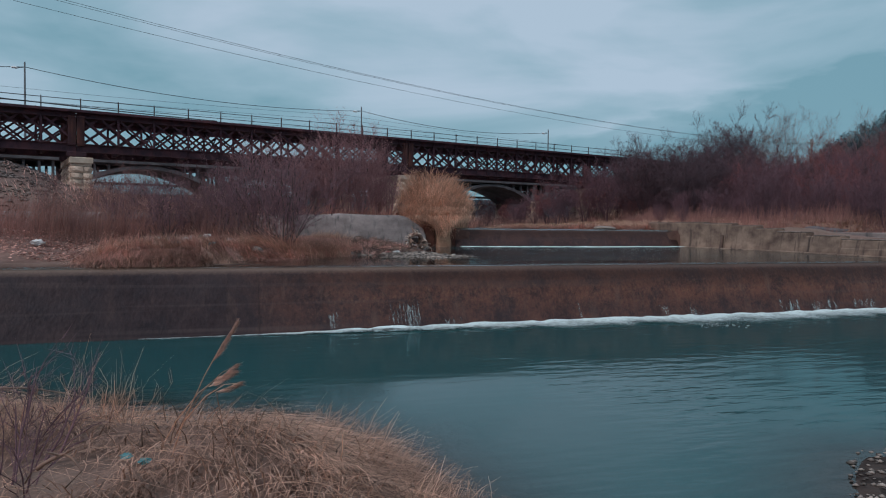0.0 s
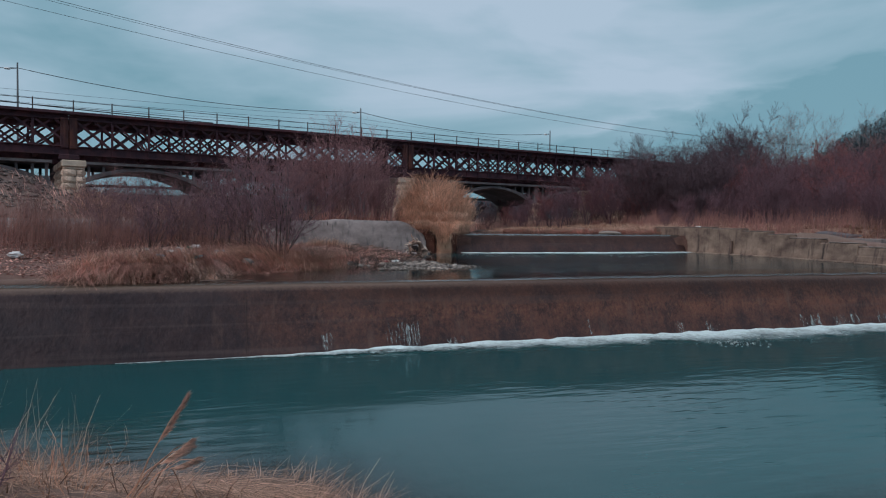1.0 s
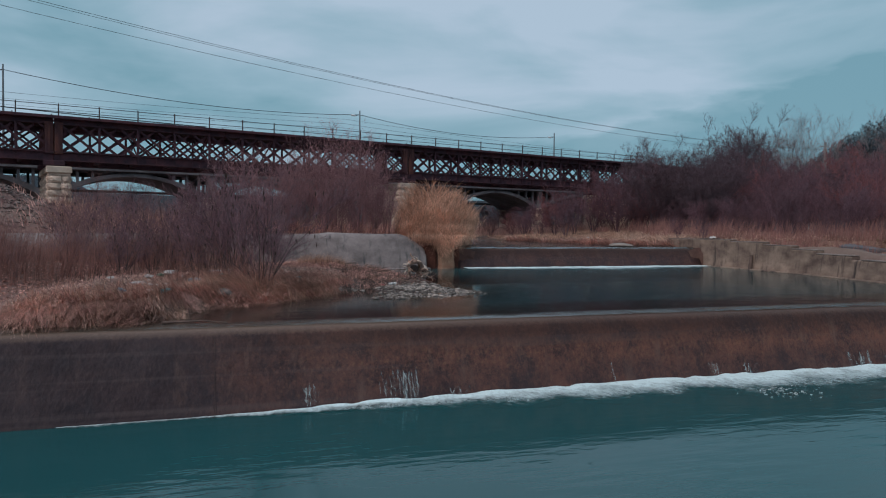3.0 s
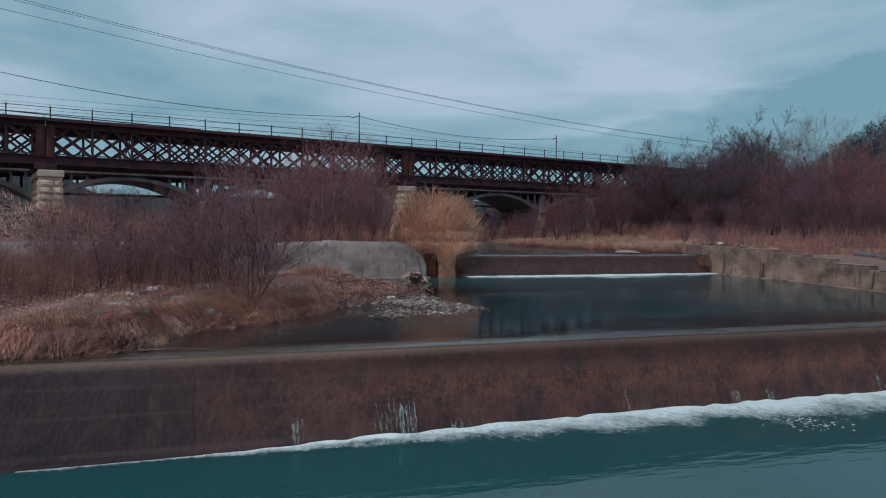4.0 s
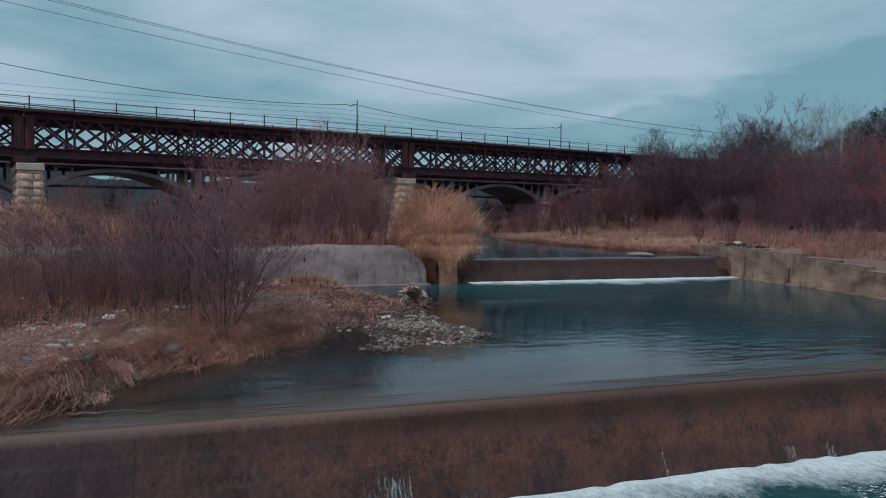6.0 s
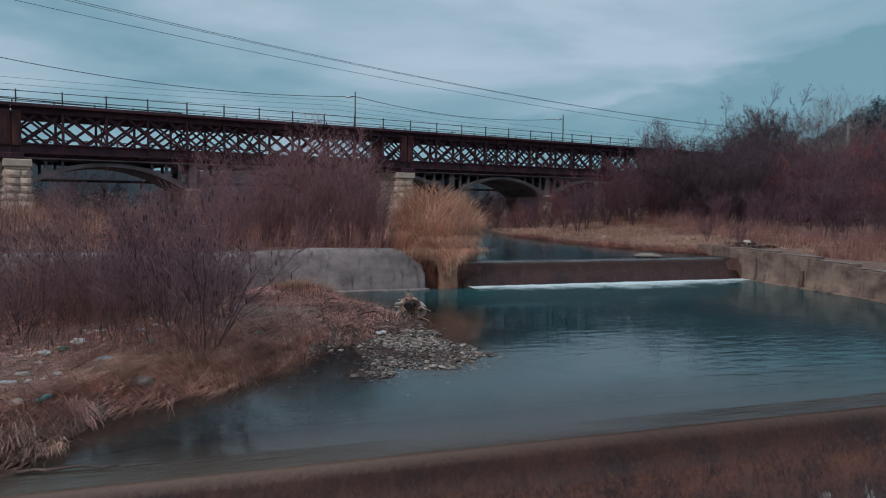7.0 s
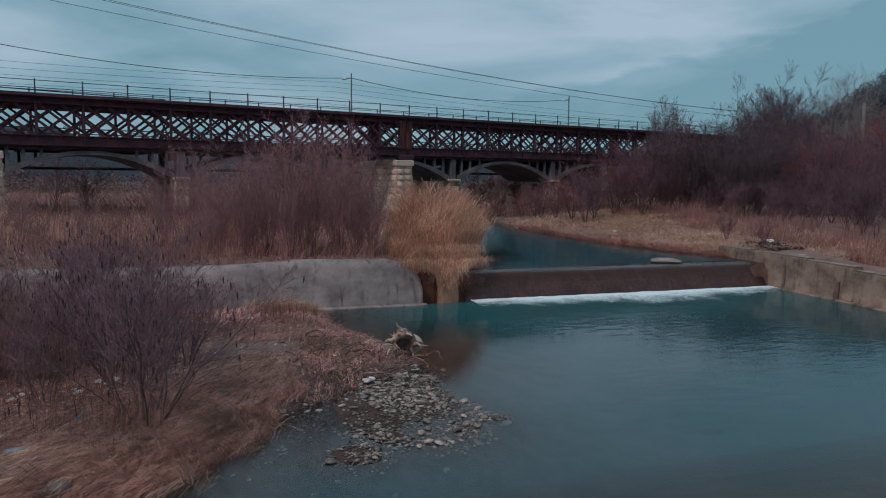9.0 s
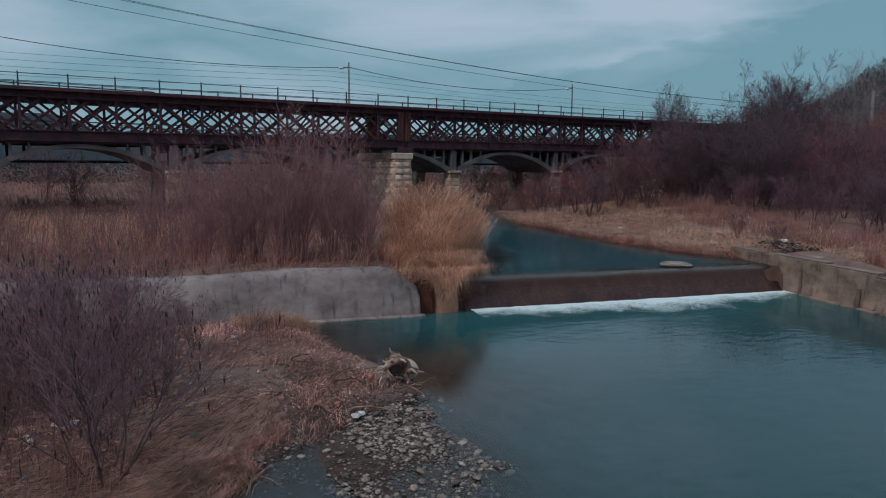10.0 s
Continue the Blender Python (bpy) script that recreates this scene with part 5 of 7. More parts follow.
for i, (x, y, s) in enumerate(SPOTS_L):
    k = i % 3
    s *= rng.uniform(0.66, 0.92)
    if i < 3:
        place_first(willow[k], x, y, s, rng.uniform(0, 360))
    else:
        copy_scaled(willow[k], x, y, s, rng.uniform(0, 360))

osier = woody("osier_shrub", 26, 13, 3.3, 0.34, 0.017, (6, 4, 2), 0.075, 0.06, 0.0042, M_TWIG_OSIER, M_TWIG_OSIER, "sparse bare osier with thin reddish-brown stems", "shrub", "osiers on the bank")
SPOTS_O = [(-12.6, -9.6, 0.42), (-11.4, -7.4, 0.5), (-13.4, -6.6, 0.5), (-10.6, -5.0, 0.46), (-12.4, -4.4, 0.5), (-14.8, -9.0, 0.48), (-15.6, -5.6, 0.5), (-9.6, -3.6, 0.42), (-13.9, -11.2, 0.36), (-17, -8, 0.5), (-11.0, -9.6, 0.42),
           (-9.6, 1.6, 0.52), (-10.6, 0.6, 0.42), (-11.6, 2.8, 0.5), (-12.8, 1.2, 0.45), (-13.8, 4.2, 0.5), (-10.8, 4.8, 0.6), (-15.2, 3.0, 0.45), (-8.4, 0.6, 0.45), (-12.4, 7.0, 0.5), (-14.6, 8.0, 0.5)]
for i, (x, y, s) in enumerate(SPOTS_O):
    (copy_scaled if i else place_first)(osier, x, y, s * rng.uniform(0.85, 1.15), rng.uniform(0, 360))

alder = [woody("alder_shrub", 40 + k, 10, 2.6, 0.8, 0.018, (8, 8, 5), 0.02, 0.13, 0.0030, M_BARK, M_TWIG_DARK,
               "dark bare alder shrub with dry catkins leaning over the bank", "shrub", "alders on the near bank", 80) for k in range(2)]
SPOTS_A = [(-8.85, -11.75, 1.0), (-10.0, -8.4, 0.85), (-9.35, -10.3, 0.8), (-8.4, -8.6, 0.6), (-9.2, -6.2, 0.7), (-10.3, -11.0, 0.55), (-10.8, -6.6, 0.55), (-7.9, -5.6, 0.42), (-11.3, -9.2, 0.5), (-9.6, -9.2, 0.9), (-10.9, -8.0, 0.8), (-12.2, -7.4, 0.7), (-11.9, -10.4, 0.55), (-13.2, -9.0, 0.6)]
for i, (x, y, s) in enumerate(SPOTS_A):
    if i < 2:
        place_first(alder[i], x, y, s, rng.uniform(0, 360))
    else:
        copy_scaled(alder[i % 2], x, y, s, rng.uniform(0, 360))

far_shrub = [woody("thicket_shrub", 60 + k, 8, 6.2, 0.5, 0.045, (9, 7, 3), 0.035, 0.075, 0.0155, M_THICKET, (M_THICKET, M_THICKET_PURPLE, M_THICKET_RED)[k],
                   ("dense dark bare shrub in the far thicket", "dense purple-brown bare shrub in the far thicket", "dense reddish willow shrub in the far thicket")[k], "shrub", G_R) for k in range(3)]
firsts = set()
count = 0
for row in range(8):
    for i in range(15):
        f = i / 14
        x = 17.5 + 7.5 * f + row * 5.2 + rng.uniform(-2, 2)
        y = -9 + 37 * f + rng.uniform(-1.6, 1.6) + row * 1.5
        if (row == 0 and i in (1, 3, 6, 9)) or (row == 1 and i in (4, 10)):
            continue
        bx, by = x - 4.5, y - 23.1
        n_off = -bx * 0.25 + by * 0.968
        if -1.5 < n_off < 16:
            continue
        k = rng.choices((0, 1, 2), ((3, 3, 2), (3, 3, 2), (2, 3, 3), (2, 3, 4), (2, 3, 4), (2, 3, 5), (2, 3, 5), (2, 3, 4))[row])[0]
        s = (0.38, 0.48, 0.62, 0.78, 0.92, 1.04, 1.14, 1.22)[row] * rng.uniform(0.78, 1.1)
        if k not in firsts:
            firsts.add(k)
            place_first(far_shrub[k], x, y, s, rng.uniform(0, 360), s * rng.uniform(0.9, 1.1))
        else:
            copy_scaled(far_shrub[k], x, y, s, rng.uniform(0, 360), s * rng.uniform(0.9, 1.1))
for i in range(34):
    f = i / 33
    x, y = 17.2 + 8.5 * f + rng.uniform(-0.6, 2.2), -8 + 33 * f + rng.uniform(-0.8, 0.8)
    copy_scaled(far_shrub[rng.choice((0, 0, 1))], x, y, rng.uniform(0.2, 0.36), rng.uniform(0, 360))
for x, y, s, k in ((19.5, 22.5, 0.62, 1), (21, 24.2, 0.6, 2), (23.6, 25.6, 0.7, 1), (26, 22, 0.8, 0), (20.5, 20.5, 0.5, 0), (24, 40.5, 0.5, 1), (27.5, 42, 0.6, 1), (31, 41, 0.7, 1), (22.5, 24.2, 0.75, 0), (16.8, 20.6, 0.4, 1), (25.5, 24.8, 0.8, 1), (14.2, 4.4, 0.16, 1), (13.3, 1.2, 0.17, 0), (18.4, 37, 0.42, 1), (22, 41, 0.5, 2), (14, 44, 0.42, 1),
                   (27, 45, 0.9, 1), (2, 47, 0.55, 1), (-4, 46, 0.6, 0), (-12, 44, 0.5, 1), (-19, 40, 0.6, 0), (-26, 36, 0.7, 1), (-14.5, 24.0, 0.45, 0), (15.3, 23.3, 0.42, 1), (15.3, 21.0, 0.50, 2), (15.1, 18.8, 0.52, 0), (24.1, 24.8, 0.55, 0), (25.8, 25.5, 0.55, 1), (26.4, 24.5, 0.78, 2), (27.0, 23.4, 0.69, 0), (27.6, 22.4, 0.75, 1), (28.1, 21.4, 0.66, 2), (28.6, 20.4, 0.72, 0), (29.1, 19.4, 0.78, 1), (29.5, 18.4, 0.69, 2), (29.9, 17.4, 0.75, 0), (30.3, 16.5, 0.66, 1), (30.6, 15.5, 0.72, 2), (31.0, 14.5, 0.78, 0), (31.2, 13.6, 0.69, 1),
                   (13.6, 25.2, 0.3, 2), (15.0, 26.0, 0.36, 1), (12.6, 27.2, 0.28, 2), (14.4, 23.9, 0.34, 1), (16.5, 41, 0.5, 2), (19.5, 43, 0.55, 2), (12.5, 47, 0.5, 2)):
    copy_scaled(far_shrub[k], x, y, s, rng.uniform(0, 360))

trees = [woody("bare_tree", 80, 4, 9.0, 0.13, 0.055, (13, 7, 4, 3), 0.085, 0.05, 0.0065, M_BARK, M_TWIG_GREY, "tall slender bare tree with grey upright twigs", "tree", "bare trees behind the thicket"),
         woody("bare_tree", 81, 7, 7.4, 0.46, 0.06, (12, 8, 5, 4), 0.03, 0.08, 0.0068, M_TREE_TWIG, M_TREE_TWIG, "bare tree with a broad rounded dark crown", "tree", "bare trees behind the thicket")]
TREES = [(26.1, 25.8, 0.56, 1.08, 1), (24.1, 19.9, 0.81, 0.90, 1), (25.7, 20.0, 0.87, 0.97, 1), (25.5, 17.7, 0.82, 0.91, 1), (26.0, 16.0, 0.78, 0.86, 1), (24.2, 14.9, 0.78, 0.78, 1),
         (46.9, 40.3, 1.04, 1.48, 1), (49.4, 40.8, 1.2, 1.6, 1), (49.9, 39.0, 1.18, 1.57, 1), (49.0, 35.9, 1.01, 1.44, 1), (40.8, 29.7, 0.89, 1.18, 1), (46.3, 30.2, 1.0, 1.32, 0),
         (48.5, 30.9, 1.0, 1.35, 0), (45.5, 31.4, 0.85, 1.1, 0), (82.5, 59.0, 1.35, 2.0, 0), (87.6, 56.6, 1.35, 2.1, 0), (85.0, 60.5, 1.2, 1.8, 0),
         (55.0, 66.8, 1.26, 1.68, 1), (38.4, 18.4, 0.7, 0.78, 1), (37.8, 13.2, 0.64, 0.72, 1), (43.2, 20.6, 0.77, 0.86, 1), (36.0, 9.2, 0.62, 0.69, 1), (34.4, 16.7, 0.67, 0.74, 1)]
used_tree = set()
for x, y, s, sz, k in TREES:
    s, sz = s * (1.0 if k else 0.9), sz * (0.76 if not k else 0.90 if y > 29 else 0.80)
    if k not in used_tree:
        used_tree.add(k)
        place_first(trees[k], x, y, s, rng.uniform(0, 360), sz)
    else:
        copy_scaled(trees[k], x, y, s, rng.uniform(0, 360), sz)


def scatter(n, poly, seed, keep=None):
    """n random places inside a polygon."""
    r = np.random.RandomState(seed)
    px, py = [p[0] for p in poly], [p[1] for p in poly]
    xs, ys = np.empty(0), np.empty(0)
    while len(xs) < n:
        x, y = r.uniform(min(px), max(px), n), r.uniform(min(py), max(py), n)
        ok = inside_distance(x, y, poly) > 0
        if keep is not None:
            ok &= r.rand(n) < keep(x, y)
        xs, ys = np.concatenate([xs, x[ok]]), np.concatenate([ys, y[ok]])
    return xs[:n], ys[:n]


def blades(name, x, y, z, length, lean, heading, width, seed, material, label, category, sink=0.03, droop=0.0):
    """Curved grass blades: each a narrow strip of three lengths, bowing over by its lean."""
    r = np.random.RandomState(seed)
    n = len(x)
    T = np.array([0, 0.3, 0.65, 1.0]) if width.mean() < 0.021 else np.array([0, 0.5, 1.0])
    k_t = len(T)
    dx, dy = np.cos(heading), np.sin(heading)
    px, py = -dy, dx
    V = np.zeros((n, k_t, 2, 3), dtype=np.float32)
    for j, t in enumerate(T):
        fwd = length * (lean * (0.35 * t + 0.65 * t ** 1.7))
        upw = length * (np.sqrt(np.clip(1 - lean ** 2, 0.02, 1)) * t - lean * 0.35 * np.maximum(t - 0.45, 0) ** 1.5 - droop * t ** 2) - sink
        w = width * (1 - 0.85 * t) * 0.5
        jig = r.normal(0, 0.03, n) * length * t
        for k, s in enumerate((-1, 1)):
            V[:, j, k, 0] = x + dx * fwd + px * (s * w + jig)
            V[:, j, k, 1] = y + dy * fwd + py * (s * w + jig)
            V[:, j, k, 2] = z + upw
    b = (np.arange(n) * 2 * k_t)[:, None]
    F = np.concatenate([b + np.array([[2 * j, 2 * j + 1, 2 * j + 3, 2 * j + 2]]) for j in range(k_t - 1)], 0)
    return tagged(mesh_np(name, V.reshape(-1, 3), F, material), label, category, kind="stuff")


def grass_patch(name, poly, n, seed, length, lean, comb, material, label, width=0.012, keep=None, spread_a=0.6, layer=0.0, swirl=1.6):
    x, y = scatter(n, poly, seed, keep)
    r = np.random.RandomState(seed + 1)
    z = land(x, y) + r.uniform(0, 1, n) ** 1.5 * layer
    head = comb(x, y) + r.normal(0, spread_a, n) + swirl * (vnoise(x, y, 0.7, seed) - 0.5)
    tuft = 0.6 + 0.8 * vnoise(x, y, 1.3, seed + 2)
    return blades(name, x, y, z, r.uniform(*length, n) * tuft, np.clip(r.normal(lean, 0.16, n), 0.05, 0.985), head, r.uniform(0.6, 1.3, n) * width, seed + 3, material, label, "grass")


def tussocks(name, centres, n, length, lean, out, seed, material, label, width=0.011, droop=0.35, radius=0.14, fan=0.75):
    """Mop-like clumps of dead grass, falling over towards the heading given for each."""
    r = np.random.RandomState(seed)
    c = np.array(centres)
    k = np.repeat(np.arange(len(c)), n)
    m = len(k)
    a, d = r.uniform(0, 6.28, m), radius * np.sqrt(r.rand(m))
    x, y = c[k, 0] + d * np.cos(a), c[k, 1] + d * np.sin(a)
    s = r.uniform(0.7, 1.3, len(c))[k]
    head = out(c[k, 0], c[k, 1]) + r.normal(0, 0.45 * fan, len(c))[k] + r.normal(0, fan, m)
    return blades(name, x, y, land(x, y), r.uniform(*length, m) * s, np.clip(r.normal(lean, 0.14, m), 0.3, 0.97), head, r.uniform(0.6, 1.3, m) * width, seed + 1, material, label, "grass", droop=droop)


def along(line, n, seed, off=0.2):
    """n scattered places along a line of points."""
    rnd = random.Random(seed)
    out = []
    for i in range(n):
        t = (i + rnd.random()) / n * (len(line) - 1)
        j = min(int(t), len(line) - 2)
        out.append((line[j][0] + (line[j + 1][0] - line[j][0]) * (t - j) + rnd.gauss(0, off), line[j][1] + (line[j + 1][1] - line[j][1]) * (t - j) + rnd.gauss(0, off)))
    return out


# near bank: thick combed thatch with taller stalks
NEAR = [(-19, -34), (-19, -21.8), (-15, -21.8), (-12.9, -22.8), (-11.9, -23.3), (-10.95, -23.9), (-10.0, -24.45), (-9.65, -25.2), (-9.5, -26.2), (-9.5, -27.5), (-9.0, -31), (-8.9, -34)]
grass_patch("dead_grass", NEAR, 52000, 101, (0.3, 0.8), 1.13, lambda x, y: -0.5 + 3.0 * (vnoise(x, y, 0.35, 22) - 0.5), M_THATCH, "thick flattened dead grass covering the near bank", 0.0095, lambda x, y: (0.2 + 0.8 * ease(vnoise(x, y, 1.8, 23), 0.25, 0.55)) * (1 - 0.85 * np.exp(-((x + 12.1) / 0.45) ** 2 - ((y + 26.4) / 0.7) ** 2)), 0.32, layer=0.15)
grass_patch("dead_grass", NEAR, 160, 104, (0.2, 0.4), 0.8, lambda x, y: 0.4 + 0 * x, M_THATCH, "loose upright dead stalks on the near bank", 0.006)
grass_patch("dry_stalks", [(-12.5, -23.3), (-11.7, -23.5), (-11.5, -24.0), (-12.2, -24.0)], 46, 106, (0.35, 0.8), 0.4, lambda x, y: 1.6 + 0 * x, M_REED, "bent golden dry stalks on the near bank", 0.0065)
NEAR_EDGE = [(-15, -21.6), (-12.9, -22.6), (-11.85, -23.1), (-10.9, -23.7), (-9.9, -24.3), (-9.45, -25.1), (-9.3, -26.2), (-9.3, -27.6), (-9.7, -27.6), (-9.7, -26.3), (-9.85, -25.3), (-10.2, -24.75), (-11.1, -24.2), (-12.0, -23.6), (-13.1, -23.1), (-15, -22.2)]
grass_patch("dead_grass", NEAR_EDGE, 5200, 108, (0.2, 0.42), 0.985, lambda x, y: 0.9 + 0 * x, M_THATCH, "dead grass hanging over the water's edge", 0.009)
tussocks("dead_grass", along([(-15, -22.1), (-12.9, -22.95), (-11.9, -23.45), (-10.95, -24.05), (-10.05, -24.6), (-9.75, -25.3), (-9.6, -26.3), (-9.6, -27.5)], 42, 161, 0.12), 90, (0.15, 0.32), 0.93, lambda x, y: 0.5 + 0 * x, 162, M_THATCH, "tussocks of dead grass along the near bank's edge", 0.007, 0.5, 0.12)
near_c = [(x, y) for x, y in zip(*scatter(60, NEAR, 163))]
tussocks("dead_grass", near_c, 110, (0.25, 0.5), 0.95, lambda x, y: -0.4 + 5 * (vnoise(x, y, 0.5, 44) - 0.5), 164, M_THATCH, "flattened tussocks of dead grass on the near bank", 0.008, 0.25, 0.16)
# bank between the weirs
MIDB = [(-12.9, -16.3), (-12.3, -16.3), (-10.75, -16.05), (-9.85, -14.0), (-8.2, -12.9), (-7.2, -11.5), (-6.1, -10.8), (-6.6, -8.8), (-7.6, -7), (-8.5, -5), (-10, -5), (-13, -9), (-13.2, -12)]
grass_patch("dead_grass", MIDB, 19000, 111, (0.3, 0.65), 1.12, lambda x, y: -2.4 + 1.0 * ease(-x, 9.5, 11.5), M_STRAW, "combed dead grass lying on the bank", 0.0135,
            lambda x, y: (inside_distance(x, y, BANK_MID) > 0.25) * np.clip(1.9 - 0.85 * inside_distance(x, y, BANK_MID), 0.06, 1) * ease(vnoise(x, y, 0.45, 4), 0.05, 0.35) * (1 - 0.85 * np.exp(-((x + 11.2) / 1.7) ** 2 - ((y + 13.6) / 1.3) ** 2)), 0.2, layer=0.05, swirl=0.7)
tussocks("dead_grass", along([(-12.9, -15.6), (-12.2, -15.9), (-11.2, -15.4), (-10.3, -14.2)], 24, 171, 0.14), 90, (0.3, 0.55), 0.8, lambda x, y: -1.5 + 0 * x, 172, M_STRAW, "drooping tussocks of dead grass along the pool's edge", 0.010, 0.75, 0.15)
MID_LIP = [(-13.0, -15.6), (-12.3, -15.95), (-11.2, -15.7), (-10.85, -14.9), (-10.1, -13.9), (-9.0, -13.2), (-8.2, -12.65), (-7.5, -11.8), (-7.0, -11.1)]
def edge_way(x, y):
    """Heading along the bank's lip, a little down towards the pool."""
    return -2.3 + 0.75 * ease(-x, 10.2, 12.5)


tussocks("dead_grass", along(MID_LIP, 84, 177, 0.16), 64, (0.45, 0.95), 0.95, edge_way, 178, M_STRAW, "long straw combed along the pool's edge in strands", 0.013, 0.20, 0.16, 0.24)
tussocks("dead_grass", along(MID_LIP, 58, 179, 0.28), 46, (0.4, 0.9), 0.97, edge_way, 180, M_STRAW_PALE, "pale loose straw combed over the bank's lip", 0.0115, 0.10, 0.24, 0.22)
tussocks("dead_grass", along([(-12.7, -15.8), (-12.2, -16.0), (-11.2, -15.75), (-10.5, -15.3)], 20, 187, 0.1), 60, (0.4, 0.75), 0.82, lambda x, y: -1.7 + 0 * x, 188, M_STRAW_PALE, "pale straw drooping over the weir pool's corner", 0.0115, 0.42, 0.14, 0.35)
LEAFY = [(-16, -15.4), (-10.8, -15.0), (-10.1, -13.3), (-8.5, -12.1), (-7.1, -10.3), (-4.6, -9), (-4.6, -6.6), (-5.2, -4.0), (-5.4, -2.4), (-16, -2.4)]
tussocks("dead_grass", along([(-10.9, -14.5), (-10.1, -13.6), (-8.7, -12.4), (-7.5, -11.2), (-6.9, -10.5)], 26, 175, 0.13), 80, (0.22, 0.45), 0.86, lambda x, y: -2.0 + 0 * x, 176, M_STRAW, "small drooping tussocks above the pool's edge", 0.009, 0.55, 0.14)
COMBED = [(-10.9, -14.6), (-9.8, -13.65), (-8.25, -12.65), (-7.25, -11.3), (-7.9, -10.9), (-9.0, -11.7), (-10.3, -13.0)]
grass_patch("dead_grass", COMBED, 7500, 117, (0.3, 0.65), 1.12, lambda x, y: -2.4 + 0 * x, M_STRAW_PALE, "pale straw combed flat along the pool's edge", 0.0115, lambda x, y: 0.1 + 0.9 * ease(vnoise(x, y, 1.1, 63), 0.3, 0.6), 0.14, layer=0.09, swirl=0.5)
BARE = [(-9.5, -12.3), (-7.5, -10.9), (-5.9, -9.6), (-4.6, -8.8), (-4.4, -6.8), (-5.2, -5.1), (-5.4, -2.4), (-13, -2.4), (-13, -12)]
grass_patch("dead_weeds", BARE, 8500, 151, (0.08, 0.26), 0.85, lambda x, y: 0.4 * x, M_REED_BROWN, "short dead weeds and stalks on bare soil", 0.012, lambda x, y: ease(vnoise(x, y, 0.6, 12), 0.25, 0.6))
grass_patch("dead_weeds", BARE, 800, 153, (0.15, 0.42), 0.25, lambda x, y: 0.4 * x, M_CONE, "dark upright dead weed stalks on the bank", 0.016, lambda x, y: ease(vnoise(x, y, 0.5, 13), 0.4, 0.7))


def leaf_litter(name, poly, n, size, seed, material, label):
    """Loose dead leaves and chips: small tilted flakes lying about."""
    x, y = scatter(n, poly, seed, lambda x, y: 0.15 + 0.85 * ease(vnoise(x, y, 0.9, seed), 0.3, 0.65))
    r = np.random.RandomState(seed + 1)
    z, s, a = land(x, y) + r.uniform(0.01, 0.05, n), r.uniform(*size, n), r.uniform(0, 6.28, n)
    V = np.zeros((n, 4, 3), dtype=np.float32)
    for k, (u, v) in enumerate(((-1, 0), (0, -0.45), (1.1, 0.1), (0.1, 0.5))):
        V[:, k, 0], V[:, k, 1] = x + s * (u * np.cos(a) - v * np.sin(a)), y + s * (u * np.sin(a) + v * np.cos(a))
        V[:, k, 2] = z + s * r.uniform(-0.4, 0.6, n)
    return tagged(mesh_np(name, V.reshape(-1, 3), np.arange(n * 4).reshape(-1, 4), material), label, "leaf litter", kind="stuff")


leaf_litter("leaf_litter", LEAFY, 12000, (0.015, 0.05), 181, M_STRAW, "dead leaves and straw chips strewn on bare soil")
leaf_litter("leaf_litter", LEAFY, 9000, (0.015, 0.045), 183, M_REED_BROWN, "dark dead leaves strewn on bare soil")
MID_EDGE = [(-12.9, -16.0), (-12.3, -16.2), (-10.7, -15.95), (-9.7, -13.85), (-8.0, -12.75), (-6.95, -11.2), (-7.4, -11.1), (-8.4, -12.4), (-10.3, -13.5), (-10.9, -15.3), (-12.4, -15.5), (-12.9, -15.4)]
grass_patch("dead_grass", MID_EDGE, 3600, 115, (0.3, 0.6), 0.98, lambda x, y: -2.2 + 0 * x, M_STRAW_GOLD, "pale dead grass drooping over the pool's edge", 0.013, spread_a=0.35)
SHORE = [(-7.6, -7.2), (-4.6, -7.0), (-5.0, -5.1), (-5.3, -3.9), (-5.3, -2.4), (-8.5, -2.4)]
grass_patch("dead_grass", SHORE, 6500, 155, (0.1, 0.3), 0.95, lambda x, y: -0.5 + 9 * (vnoise(x, y, 0.5, 41) - 0.5), M_STRAW, "reddish dead grass along the pool's back shore", 0.014, lambda x, y: 0.2 + 0.8 * ease(vnoise(x, y, 0.8, 42), 0.3, 0.6), layer=0.1)
TUFT = [(-6.9, -3.6), (-5.2, -3.7), (-5.0, -2.3), (-7.3, -2.3)]
grass_patch("dead_grass", TUFT, 2600, 119, (0.3, 0.6), 0.8, lambda x, y: -0.6 + 0 * x, M_STRAW_GOLD, "golden dead grass at the wall's foot", 0.013)
# single long straws lying on top of the thatch
def lying_straws(poly, n, seed, heading, length, width, material, label, keep=None):
    x, y = scatter(n, poly, seed, keep)
    r = np.random.RandomState(seed + 1)
    blades("loose_straw", x, y, land(x, y) + r.uniform(0.05, 0.14, n), r.uniform(*length, n), r.uniform(0.975, 0.998, n), heading + r.normal(0, 0.25, n) + 1.0 * (vnoise(x, y, 0.8, seed) - 0.5), r.uniform(0.6, 1.3, n) * width, seed + 2, material, label, "straw", sink=0.0, droop=0.12)


